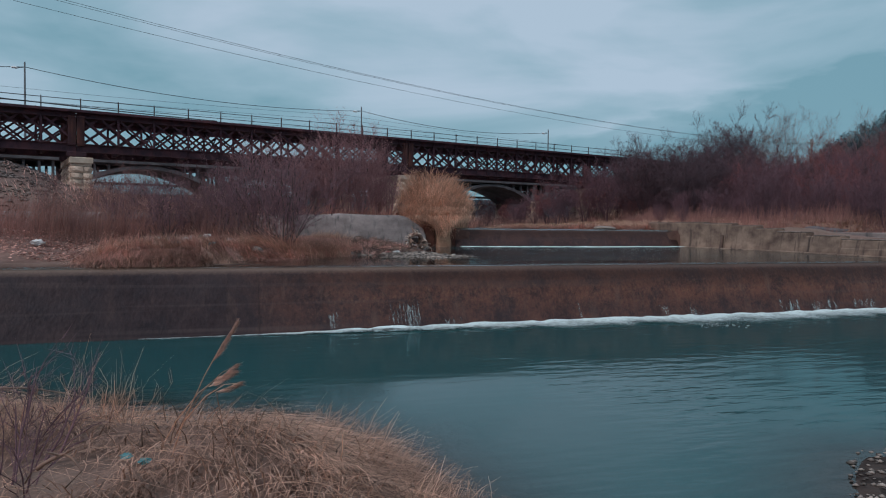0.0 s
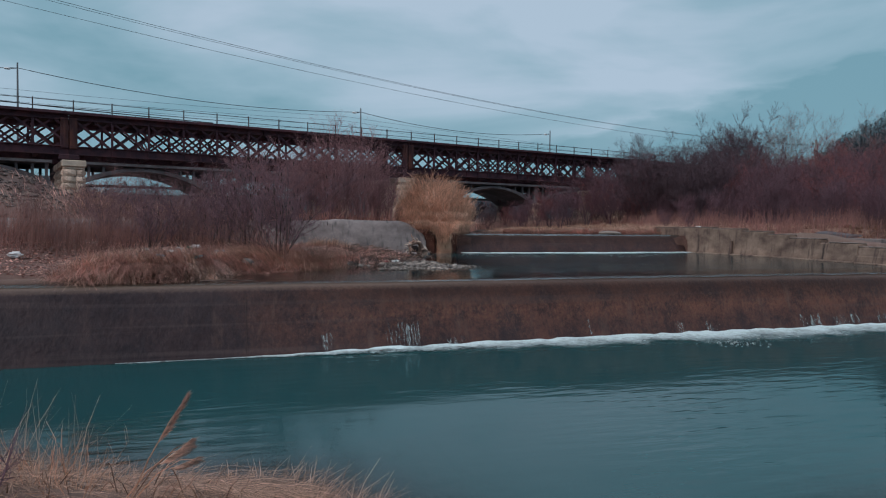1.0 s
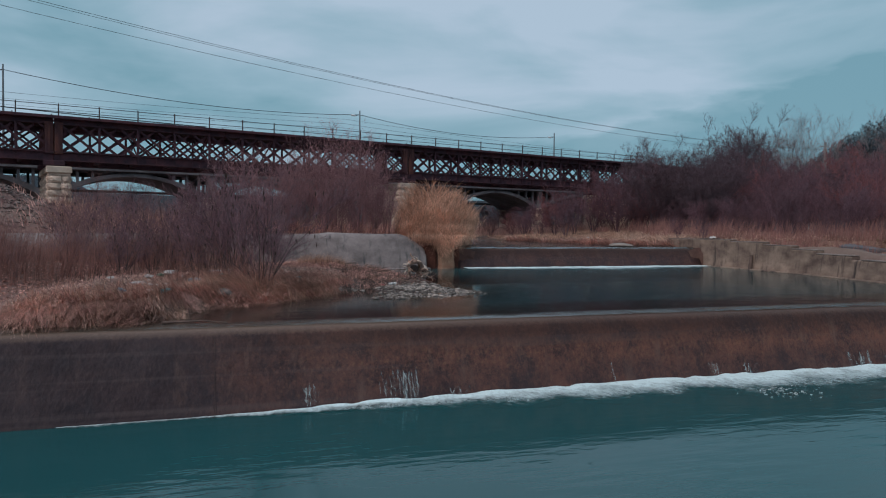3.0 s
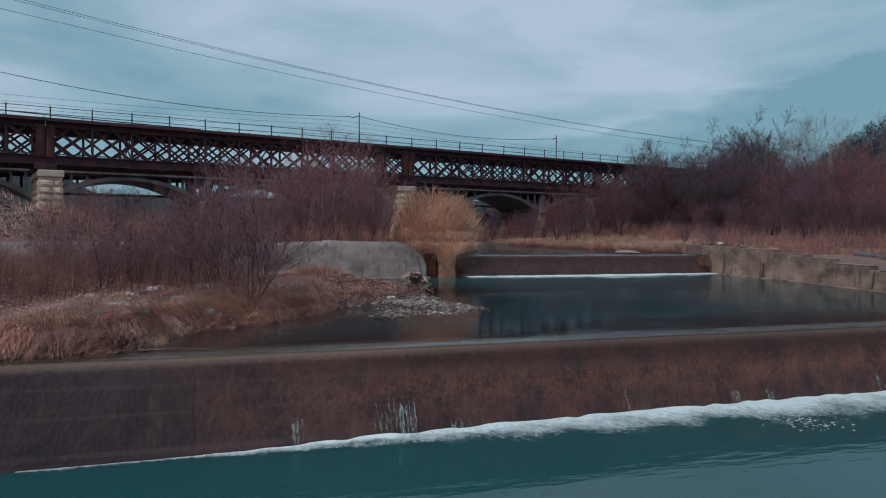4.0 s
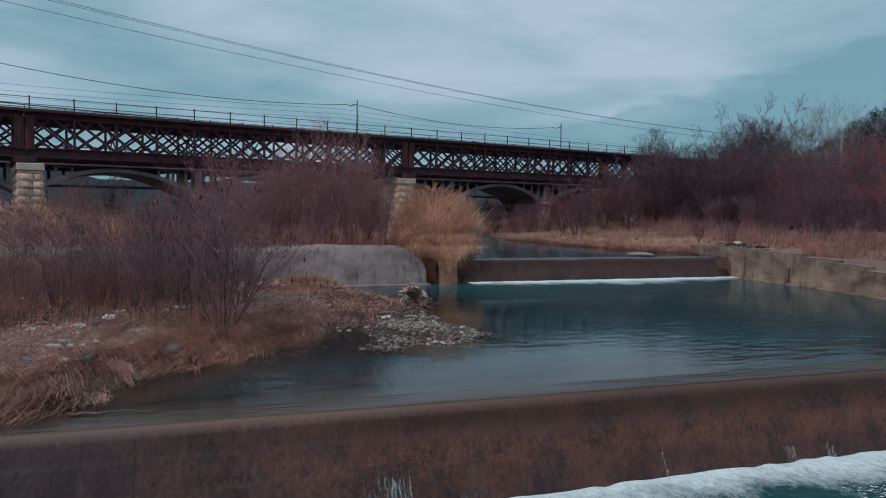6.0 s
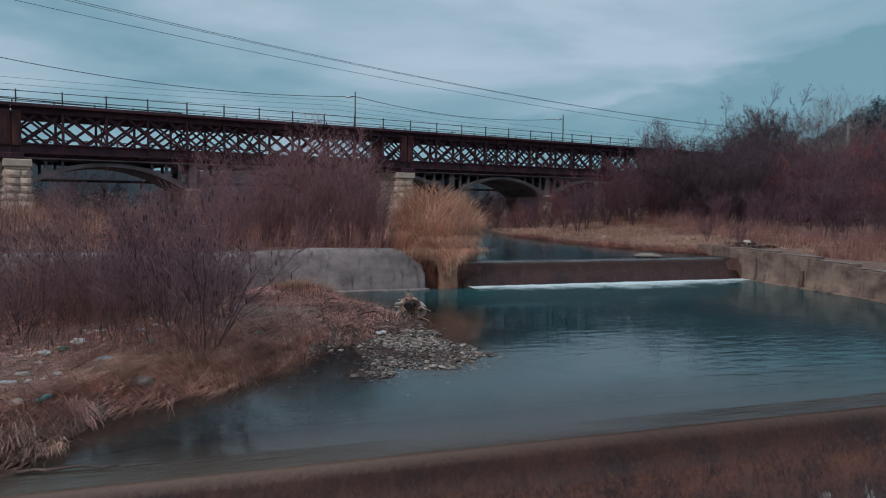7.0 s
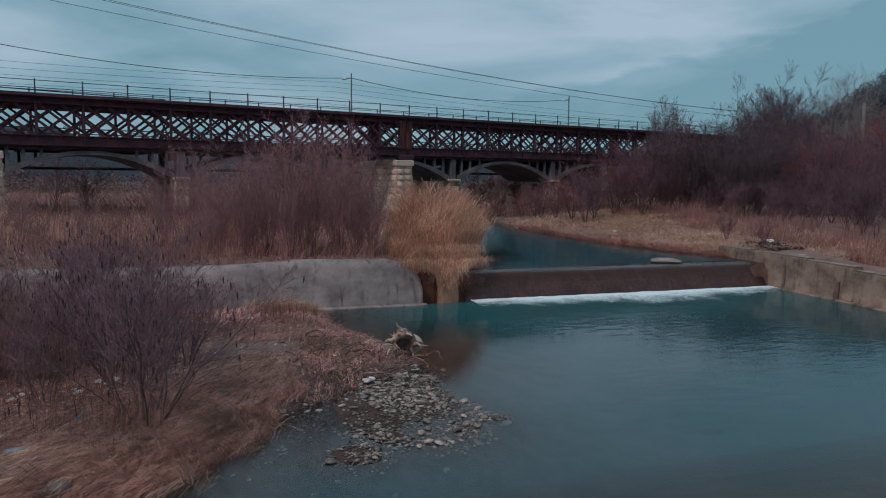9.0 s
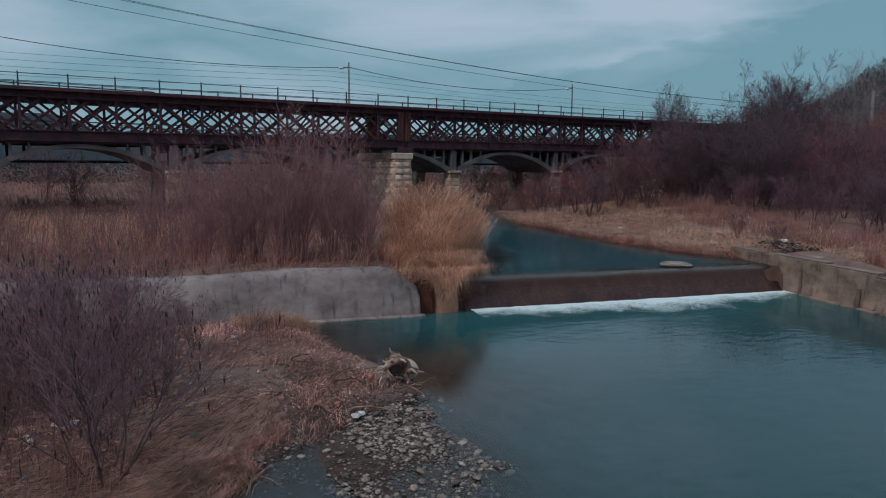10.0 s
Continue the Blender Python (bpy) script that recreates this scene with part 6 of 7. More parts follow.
lying_straws(MIDB, 5000, 191, -2.4, (0.25, 0.65), 0.008, M_STRAW_PALE, "pale loose straws combed along the bank", lambda x, y: (inside_distance(x, y, BANK_MID) > 0.4) * np.clip(1.6 - 0.6 * inside_distance(x, y, BANK_MID), 0.03, 1))
lying_straws(MIDB, 2200, 194, -2.4, (0.25, 0.6), 0.010, M_CONE, "dark wet straws combed along the bank", lambda x, y: (inside_distance(x, y, BANK_MID) > 0.4) * np.clip(1.6 - 0.6 * inside_distance(x, y, BANK_MID), 0.03, 1))
lying_straws(NEAR, 2600, 197, -0.4, (0.3, 0.8), 0.008, M_REED, "pale loose straws on the near bank")
lying_straws(NEAR, 600, 199, 0.8, (0.2, 0.45), 0.008, M_CONE, "dark dead straws on the near bank")
lying_straws(LEAFY, 1400, 203, 0.3, (0.2, 0.7), 0.012, M_DRIFT_DARK, "dark twigs strewn on the bank")
lying_straws(LEAFY, 700, 213, 1.1, (0.2, 0.6), 0.010, M_REED, "pale twigs strewn on the bank")
# far right bank
RBANK = [(11.6, 0.5), (10.6, 3.4), (9.9, 9.3), (10.1, 17.7), (11.3, 25), (24, 27), (19.5, 6), (18, -4), (16, -9), (13.9, -3), (13.8, 0.8)]
grass_patch("dead_grass", RBANK, 26000, 121, (0.3, 0.6), 0.99, lambda x, y: 0.3 * y, M_STRAW_GOLD, "golden flattened dead grass on the far bank", 0.018, lambda x, y: 0.12 + 0.88 * ease(vnoise(x, y, 0.55, 45), 0.25, 0.55), 1.2, layer=0.08)
right_c = [(x, y) for x, y in zip(*scatter(260, RBANK, 165))]
tussocks("dead_grass", right_c, 40, (0.25, 0.6), 0.85, lambda x, y: 3 + 6 * (vnoise(x, y, 0.4, 46) - 0.5), 166, M_STRAW_GOLD, "golden tussocks on the far bank", 0.022, 0.35, 0.22)
R_EDGE = [(11.5, 0.3), (10.35, 3.3), (9.65, 9.3), (9.85, 17.7), (10.3, 17.7), (10.1, 9.3), (10.9, 3.5), (11.9, 0.6)]
grass_patch("dead_grass", R_EDGE, 5000, 125, (0.3, 0.55), 0.85, lambda x, y: 3.1 + 0 * x, M_STRAW, "dead grass drooping into the upstream water", 0.022)
lying_straws(RBANK, 2200, 231, 0.5, (0.3, 0.9), 0.022, M_DRIFT_DARK, "dark twigs and straws strewn on the far bank")
lying_straws(RBANK, 2200, 234, 2.0, (0.3, 0.8), 0.022, M_REED, "pale straws strewn on the far bank")
leaf_litter("leaf_litter", RBANK, 5000, (0.03, 0.09), 237, M_REED_BROWN, "brown dead leaves and litter on the far bank")
DEBRIS = [(13.2, 0.6), (14.6, 0.4), (15.6, 1.6), (15.2, 2.8), (13.8, 2.6)]
leaf_litter("flood_debris", DEBRIS, 500, (0.06, 0.2), 241, M_DRIFT_DARK, "dark heap of flood debris behind the channel wall")
# terrace behind the grey wall
TERR = [(-34, -1.0), (-2.2, -1.1), (0.2, 0.8), (1.6, 2.8), (2.7, 6), (4.2, 12), (6.2, 20), (-34, 20)]
grass_patch("dead_grass", TERR, 20000, 131, (0.35, 0.75), 0.7, lambda x, y: 0.2 * x, M_STRAW, "matted dead grass on the terrace", 0.034,
            lambda x, y: 1 - 0.9 * np.clip(1.6 * np.exp(-(((x + 21.5) / 5.0) ** 2 + ((y - 6.5) / 5.5) ** 2)), 0, 1))
UNDER = [(-42, 20), (4.6, 20), (6.6, 30), (8, 37), (-42, 37)]
grass_patch("dead_grass", UNDER, 9000, 137, (0.4, 0.9), 0.55, lambda x, y: 0.2 * x, M_REED_BROWN, "brown dead grass under the bridges", 0.06)
FARG = [(-40, 36), (-40, 70), (60, 75), (50, 40), (12, 36), (8, 40)]
grass_patch("dead_grass", FARG, 9000, 135, (0.5, 1.1), 0.6, lambda x, y: 0.2 * x, M_REED_BROWN, "dull dead grass on the flats beyond the bridges", 0.12)


def reeds(name, x, y, z, h, lean, heading, seed, material, label, w=0.012, plume=True):
    """Dry reeds: a stem, two or three long drooping leaves and a feathery head each."""
    r = np.random.RandomState(seed)
    n = len(x)
    dx, dy = np.cos(heading), np.sin(heading)
    Vs, Fs, base = [], [], 0

    def strip(pts, widths, ang):
        nonlocal base
        k = len(pts)
        V = np.zeros((n, k, 2, 3), dtype=np.float32)
        ux, uy = np.cos(ang), np.sin(ang)
        for j, (p, wd) in enumerate(zip(pts, widths)):
            for s, e in ((0, -1), (1, 1)):
                V[:, j, s, 0], V[:, j, s, 1], V[:, j, s, 2] = p[0] + ux * e * wd, p[1] + uy * e * wd, p[2]
        b = base + (np.arange(n) * 2 * k)[:, None]
        Fs.extend([b + np.array([[2 * j, 2 * j + 1, 2 * j + 3, 2 * j + 2]]) for j in range(k - 1)])
        Vs.append(V.reshape(-1, 3))
        base += n * 2 * k

    def at(t):
        f = h * lean * t ** 1.8
        return x + dx * f, y + dy * f, z - 0.05 + h * t * np.sqrt(np.clip(1 - (lean * t) ** 2, 0.05, 1))
    ang = r.uniform(0, np.pi, n)
    strip([at(0), at(0.5), at(0.92)], [w * 0.5, w * 0.42, w * 0.28], ang)
    for lv in (0.3, 0.5, 0.68):
        a = r.uniform(0, 2 * np.pi, n)
        L = h * r.uniform(0.16, 0.34, n)
        p0 = at(lv)
        p1 = (p0[0] + np.cos(a) * L * 0.5, p0[1] + np.sin(a) * L * 0.5, p0[2] + L * 0.55)
        p2 = (p0[0] + np.cos(a) * L * 1.05, p0[1] + np.sin(a) * L * 1.05, p0[2] + L * r.uniform(0.0, 0.6, n))
        strip([p0, p1, p2], [w * 0.5, w * 0.5, w * 0.1], a + np.pi / 2)
    if plume:
        on = (r.rand(n) < 0.7) * 1.0
        a = heading + r.normal(0, 0.4, n)
        p0 = at(0.9)
        L = h * 0.19 * on
        p1 = (p0[0] + np.cos(a) * L * 0.3, p0[1] + np.sin(a) * L * 0.3, p0[2] + L * 0.6)
        p2 = (p0[0] + np.cos(a) * L * 0.85, p0[1] + np.sin(a) * L * 0.85, p0[2] + L * 0.95)
        for q in (0.0, np.pi / 2):
            strip([p0, p1, p2], [w * 0.3, w * 1.0, w * 0.3], ang + q)
    return tagged(mesh_np(name, np.concatenate(Vs), np.concatenate(Fs), material), label, "reeds", kind="stuff")


def reed_bed(poly, n, seed, h, lean, head, material, label, w=0.012, keep=None, plume=True, clump=0.5, tall=lambda x, y: 1.0):
    x, y = scatter(n, poly, seed, keep)
    r = np.random.RandomState(seed + 5)
    hh = r.uniform(*h, n) * (1 - clump / 2 + clump * vnoise(x, y, 0.8, seed)) * tall(x, y)
    return reeds("reeds", x, y, land(x, y), hh, np.clip(r.normal(lean, 0.17, n), 0.02, 0.9), head(x, y) + r.normal(0, 0.8, n), seed + 6, material, label, w, plume)


STAND = [(-2.3, -0.9), (-0.9, -1.1), (0.3, 0.4), (1.6, 2.4), (2.5, 5.0), (2.9, 7.0), (0.5, 7.5), (-1.2, 4.5), (-2.4, 1.2)]
reed_bed(STAND, 8200, 201, (0.95, 1.85), 0.24, lambda x, y: 0.3 + 0.45 * np.arctan2(y - 2.6, x - 0.1) + 4.5 * (vnoise(x, y, 1.3, 47) - 0.5), M_REED, "tall golden dry reed stand beside the weir", 0.0105, clump=0.8, tall=lambda x, y: (0.42 + 0.58 * ease(x, -2.2, -0.5)) * (1.0 - 0.22 * ease(x, 0.6, 2.6)))
# bent reeds spilling over the abutment
HANG = [(-2.1, -1.2), (-0.6, -1.35), (0.3, 0.1), (-0.4, 0.6), (-2.0, -0.3)]
x_, y_ = scatter(2600, HANG, 205)
r_ = np.random.RandomState(206)
blades("reeds", x_, y_, 4.12 - 0.75 * r_.rand(2600) * np.clip((0.2 - y_) / 1.4, 0, 1), r_.uniform(0.3, 0.8, 2600), r_.uniform(0.5, 0.985, 2600), r_.normal(-1.2, 1.3, 2600), r_.uniform(0.009, 0.018, 2600), 207, M_REED,
       "bent and broken dry reeds heaped over the weir abutment", "reeds", droop=0.45)
n_h = 1600
x_, y_ = r_.uniform(-2.05, 0.2, n_h), r_.uniform(-1.65, -0.8, n_h)
blades("reeds", x_, y_, r_.uniform(3.85, 4.45, n_h), r_.uniform(0.25, 0.6, n_h), r_.uniform(0.4, 0.9, n_h), r_.normal(-1.4, 1.1, n_h), r_.uniform(0.008, 0.016, n_h), 239, M_REED,
       "broken reeds sagging over the abutment's top", "reeds", droop=0.85)
n_h = 2600
x_ = r_.normal(-1.1, 0.55, n_h)
y_ = r_.uniform(-1.95, -1.4, n_h)
blades("reeds", x_, y_, 4.0 - 0.85 * np.exp(-((x_ + 1.1) / 0.4) ** 2) * r_.rand(n_h), r_.uniform(0.2, 0.8, n_h), r_.uniform(0.1, 0.7, n_h), r_.normal(-1.57, 1.0, n_h), r_.uniform(0.007, 0.015, n_h), 209, M_REED,
       "limp reed leaves hanging down the stained abutment", "reeds", droop=1.15)
# brown reeds on the left
reed_bed([(-22, -12.5), (-13.5, -12.8), (-12.2, -10.5), (-11.2, -7.5), (-9.6, -4.5), (-8.4, -2.4), (-22, -2.4)], 1500, 211, (0.35, 0.85), 0.25, lambda x, y: 0.5 + 0 * x, M_REED_BROWN, "brown dry reeds and stalks on the bank", 0.008)
grass_patch("reeds", [(-15.5, -0.8), (-2.6, -0.8), (-2.8, 0.4), (-8.5, 0.6), (-7.5, 2.5), (-6, 9), (-2.5, 9.5), (3.6, 12), (5.2, 19), (-15, 14), (-16, 6)], 9000, 215, (0.45, 1.15), 0.32, lambda x, y: 0.3 + 0 * x, M_REED_BROWN, "brown dry reeds on the terrace", 0.016)
grass_patch("reeds", [(-15.5, 2), (-9, 4), (-8, 14), (-14, 15), (-16.5, 8)], 3000, 217, (0.4, 0.95), 0.32, lambda x, y: 0.3 + 0 * x, M_REED, "straw-coloured reeds on the terrace", 0.016)
grass_patch("dry_stems", [(-10.9, -12.9), (-9.2, -13.1), (-8.5, -11.9), (-9.5, -10.8), (-11.3, -11.4)], 500, 219, (0.4, 1.1), 0.2, lambda x, y: 0.3 + 0 * x, M_REED_BROWN, "thin dry stems round the alder's foot", 0.008)
STEMS = [(-17, -12.3), (-13, -12.0), (-11.2, -10.3), (-9.6, -7.5), (-8.4, -3.4), (-17, -3)]
grass_patch("dry_stems", STEMS, 6500, 223, (0.5, 1.2), 0.2, lambda x, y: 0.3 + 0 * x, M_REED_BROWN, "upright russet dry stems among the osiers", 0.012, lambda x, y: 0.1 + 0.9 * ease(vnoise(x, y, 0.8, 66), 0.35, 0.6))
# along the thicket on the right
grass_patch("reeds", [(14.5, -6.5), (17.5, -6.5), (19.5, 4), (22, 15), (25, 26), (20.5, 25.6), (17.5, 14), (15.5, 3)], 6000, 221, (0.25, 1.2), 0.4, lambda x, y: 0.3 + 0 * x, M_REED_BROWN, "russet dry reeds along the thicket", 0.02, lambda x, y: 0.05 + 0.95 * ease(vnoise(x, y, 0.8, 48), 0.48, 0.64))
grass_patch("reeds", [(14, -10), (20, -10), (20, 0), (17, 0)], 3000, 225, (0.35, 1.2), 0.34, lambda x, y: 0.3 + 0 * x, M_REED_BROWN, "russet dry reeds along the channel", 0.018)
grass_patch("reeds", [(13, 26.5), (24, 29.5), (26, 33), (13, 33)], 4000, 227, (0.5, 1.3), 0.32, lambda x, y: 0.3 + 0 * x, M_STRAW, "brown reeds under the bridges", 0.022)


# single reeds and a dark shrub on the near bank
def near_reed(x, y, h, lean, head, seed):
    rnd = random.Random(seed)
    base = Vector((x, y, land1(x, y) - 0.05))
    d = Vector((math.cos(head), math.sin(head), 0))
    pts = [base + d * (h * lean * t ** 1.15) + Vector((0, 0, h * t * math.sqrt(1 - (lean * t) ** 2))) for t in (0, 0.3, 0.6, 0.85, 1.0)]
    ob = empty("reed", Matrix.Translation(base), "single dry reed with a feathery head", "reed", "single reeds on the near bank")
    V, F = [], []
    tube(V, F, [p - base for p in pts], [0.004, 0.0035, 0.003, 0.0027, 0.002], 4)
    mesh_np("stem", V, F, M_REED, ob)
    V, F = [], []
    for i in range(230):
        t = rnd.random() ** 0.8
        p = pts[2].lerp(pts[4], 0.3 + 0.7 * t) - base
        axis = (pts[4] - pts[3]).normalized()
        q = p + axis * rnd.uniform(0.04, 0.09) + d * rnd.uniform(0.0, 0.035) * (1.2 - t) + Vector((rnd.gauss(0, 0.008), rnd.gauss(0, 0.008), rnd.uniform(-0.025, 0.012)))
        spike(V, F, [p, p.lerp(q, 0.6) + Vector((0, 0, 0.005)), q], 0.0017)
    mesh_np("plume", V, F, M_STRAW_PALE, ob, "pale feathery plume")


for x, y, h, ln, hd, sd in ((-11.17, -26.2, 1.07, 0.47, -0.64, 1), (-11.2, -25.75, 0.86, 0.64, -0.63, 2), (-11.2, -25.6, 0.76, 0.73, -0.55, 3), (-11.26, -25.7, 0.83, 0.68, -0.5, 4)):
    near_reed(x, y, h, ln, hd, sd)
near_shrub = woody("bare_shrub", 91, 7, 0.95, 0.8, 0.010, (5, 4), 0.0, 0.16, 0.0022, M_TWIG_DARK, M_TWIG_DARK, "small dark leafless shrub in the dead grass", "shrub", "near bank shrubs")
place_first(near_shrub, -12.1, -26.1, 1.0, 30)
copy_scaled(near_shrub, -12.25, -25.6, 0.9, 200)
copy_scaled(near_shrub, -12.0, -26.6, 0.9, 110)
dry_stalk = woody("dry_stalks", 93, 6, 0.78, 0.85, 0.006, (3,), -0.02, 0.24, 0.002, M_REED, M_REED, "a few bent dry stalks standing in the grass", "stalks", "dry stalks on the bank")
place_first(dry_stalk, -11.85, -24.05, 1.0, 0)
for x, y, s in ((-11.75, -24.0, 0.9), (-11.95, -23.95, 0.75), (-11.6, -24.05, 0.7), (-9.15, -26.6, 0.55), (-9.1, -27.2, 0.5), (-9.88, -24.5, 0.4), (-9.05, -27.8, 0.5), (-9.5, -25.2, 0.35), (-11.55, -24.8, 0.75)):
    copy_scaled(dry_stalk, x, y, s, rng.uniform(0, 360))


def branch(name, a, b, r, seed, material, label, bow=0.15, kids=3):
    """A fallen branch lying from a to b."""
    rnd = random.Random(seed)
    a, b = Vector(a), Vector(b)
    V, F, n = [], [], 6
    pts = [a.lerp(b, i / n) + Vector((rnd.gauss(0, 0.03), rnd.gauss(0, 0.03), bow * math.sin(math.pi * i / n))) for i in range(n + 1)]
    tube(V, F, pts, [r * (1 - 0.7 * i / n) for i in range(n + 1)], 6)
    for k in range(kids):
        i = rnd.randint(1, n - 1)
        d = (b - a).length * Vector((rnd.gauss(0, 0.2), rnd.gauss(0, 0.2), rnd.uniform(0.0, 0.2)))
        tube(V, F, [pts[i], pts[i] + d * 0.5, pts[i] + d + (b - a) * 0.1], [r * 0.5, r * 0.4, r * 0.15], 4)
    return tagged(mesh_np(name, V, F, material, smooth=True), label, "branch", "fallen branches")


for i, (ax, ay, bx, by, r) in enumerate(((-12.9, -24.6, -11.9, -24.35, 0.012), (-11.75, -27.0, -11.55, -27.2, 0.014), (-12.9, -25.0, -12.2, -24.3, 0.009))):
    branch("fallen_branch", (ax, ay, land1(ax, ay) + 0.22), (bx, by, land1(bx, by) + 0.18), r, 300 + i, M_DRIFT, "bleached fallen branch on the dead grass", 0.1)
branch("fallen_branch", (-10.7, -16.35, 2.74), (-9.75, -16.4, 2.735), 0.022, 310, M_DRIFT_DARK, "dark wet branch lying along the weir crest", 0.015, 1)


# ---- driftwood stump and flood litter ----
def root_stump(x, y):
    """An upturned root plate: a short bleached trunk with curling broken roots."""
    rnd = random.Random(5)
    ob = empty("root_stump", pose(x, y, max(land1(x, y), MID) + 0.02, 0, 0, 20), "bleached upturned root stump stranded on the shoal", "stump")
    # short trunk lying away from the pool, its end open
    V, F = [], []
    tube(V, F, [Vector((0.02, 0.02, 0.25)), Vector((0.12, 0.16, 0.29)), Vector((0.24, 0.34, 0.31))], [0.15, 0.15, 0.14], 10)
    mesh_np("trunk", V, F, M_DRIFT, ob, smooth=True)
    # solid near-black lump, put in for the shade of the stump's pocket
    bm = bmesh.new()
    bmesh.ops.create_icosphere(bm, subdivisions=2, radius=0.15, matrix=pose(-0.02, -0.03, 0.22) @ Matrix.Diagonal((1.0, 0.4, 0.75, 1)))
    for v in bm.verts:
        v.co += v.normal * 0.03 * noise.noise(v.co * 9)
    part("hollow", bm, M_CONE, ob, "black lump standing in for the shade inside the stump")
    # gnarled rim of the root plate
    V, F = [], []
    rim = [Vector((0.25 * math.cos(a), -0.06 + 0.03 * math.sin(3 * a), 0.24 + 0.19 * math.sin(a))) for a in np.linspace(-0.5, math.pi + 0.5, 15)]
    tube(V, F, rim, [0.045 + 0.03 * rnd.random() for _ in rim], 7)
    mesh_np("root_plate", V, F, M_DRIFT, ob)
    # broken roots curling off the rim
    for k in range(32):
        a = rnd.uniform(-0.9, math.pi + 0.9)
        out = Vector((math.cos(a), -0.35, math.sin(a)))
        p = Vector((0.24 * math.cos(a), -0.05, 0.24 + 0.18 * math.sin(a)))
        L = rnd.uniform(0.14, 0.32) * (1.25 if math.sin(a) < 0.2 else 1.0)
        pts = [p]
        for i in range(4):
            out = (out + Vector((rnd.gauss(0, 0.4), rnd.gauss(0, 0.3), rnd.gauss(-0.18, 0.3)))).normalized()
            q = pts[-1] + out * L / 4
            q.z = max(q.z, -0.03)
            pts.append(q)
        r = rnd.uniform(0.014, 0.05)
        V, F = [], []
        tube(V, F, pts, [r * (1 - 0.2 * i) for i in range(5)], 5)
        mesh_np("root", V, F, rnd.choice((M_DRIFT, M_DRIFT_PALE, M_DRIFT_DARK)), ob)
    for x0, dx, dz, r in ((-0.16, -0.05, 0.11, 0.035), (0.06, 0.03, 0.17, 0.04)):
        V, F = [], []
        tube(V, F, [Vector((x0, 0.0, 0.36)), Vector((x0 + dx * 0.3, 0.02, 0.38 + dz * 0.45)), Vector((x0 + dx, 0.0, 0.38 + dz))], [r, r * 0.7, 0.008], 6)
        mesh_np("root", V, F, M_DRIFT, ob)


root_stump(-4.25, -8.3)
bm = bmesh.new()
bmesh.ops.create_icosphere(bm, subdivisions=3, radius=0.2, matrix=Matrix.Diagonal((0.95, 0.8, 1.05, 1)))
for v in bm.verts:
    v.co += v.normal * 0.05 * noise.noise(v.co * 4)
ob = part("bleached_log_end", bm, M_DRIFT_PALE, smooth=True)
ob.location = (-3.93, -8.02, MID + 0.3)
tagged(ob, "pale rounded log end beside the stump", "log")
for i in range(46):
    a, L = rng.uniform(-1.2, 1.2), rng.uniform(0.25, 0.7)
    x, y = rng.gauss(-5.7, 0.5), rng.gauss(-8.5, 0.7)
    if rng.random() < 0.3:
        x, y = rng.gauss(-4.3, 0.3), rng.gauss(-8.5, 0.25)
    z = max(land1(x, y), MID)
    branch("driftwood_stick", (x, y, z + rng.uniform(0.02, 0.2)), (x + L * math.cos(a), y + L * math.sin(a) * 0.7, max(land1(x + L * math.cos(a), y + L * math.sin(a) * 0.7), MID) + rng.uniform(0.02, 0.2)),
           rng.uniform(0.006, 0.02), 400 + i, rng.choice((M_DRIFT_DARK, M_DRIFT_DARK, M_DRIFT)), "thin driftwood stick in the flood litter", rng.uniform(0.02, 0.15), 2)
FLOOD = [(-6.9, -10.6), (-6.0, -10.5), (-5.4, -9.8), (-4.5, -9.2), (-4.2, -8.4), (-4.9, -7.4), (-6.0, -6.6), (-7.0, -7.0), (-7.2, -8.8)]
ragged = lambda x, y: ease(vnoise(x, y, 1.1, 31) + 0.25 * inside_distance(x, y, FLOOD), 0.42, 0.75)
grass_patch("flood_litter", FLOOD, 4200, 141, (0.12, 0.38), 0.92, lambda x, y: 0.6 + 4 * (vnoise(x, y, 0.6, 32) - 0.5), M_DRIFT_DARK, "dark tangled flood litter of straw and twigs", 0.011, ragged, 1.6)
grass_patch("flood_litter", FLOOD, 3800, 143, (0.12, 0.36), 0.9, lambda x, y: 0.2 + 4 * (vnoise(x, y, 0.6, 33) - 0.5), M_STRAW, "reddish straw caught in the flood litter", 0.010, ragged, 1.6)


# ---- stones ----
def stone_mesh(seed, flat):
    rnd = random.Random(seed)
    bm = bmesh.new()
    bmesh.ops.create_icosphere(bm, subdivisions=1, radius=0.5)
    off = Vector((rnd.random() * 9, rnd.random() * 9, 0))
    for v in bm.verts:
        v.co *= 1 + 0.28 * noise.noise(v.co * 2.2 + off)
        v.co.y *= 0.72
        v.co.z *= flat
    me = bpy.data.meshes.new("river_stone")
    bm.to_mesh(me)
    bm.free()
    me.materials.append(M_PEBBLE)
    me.shade_smooth()
    return me


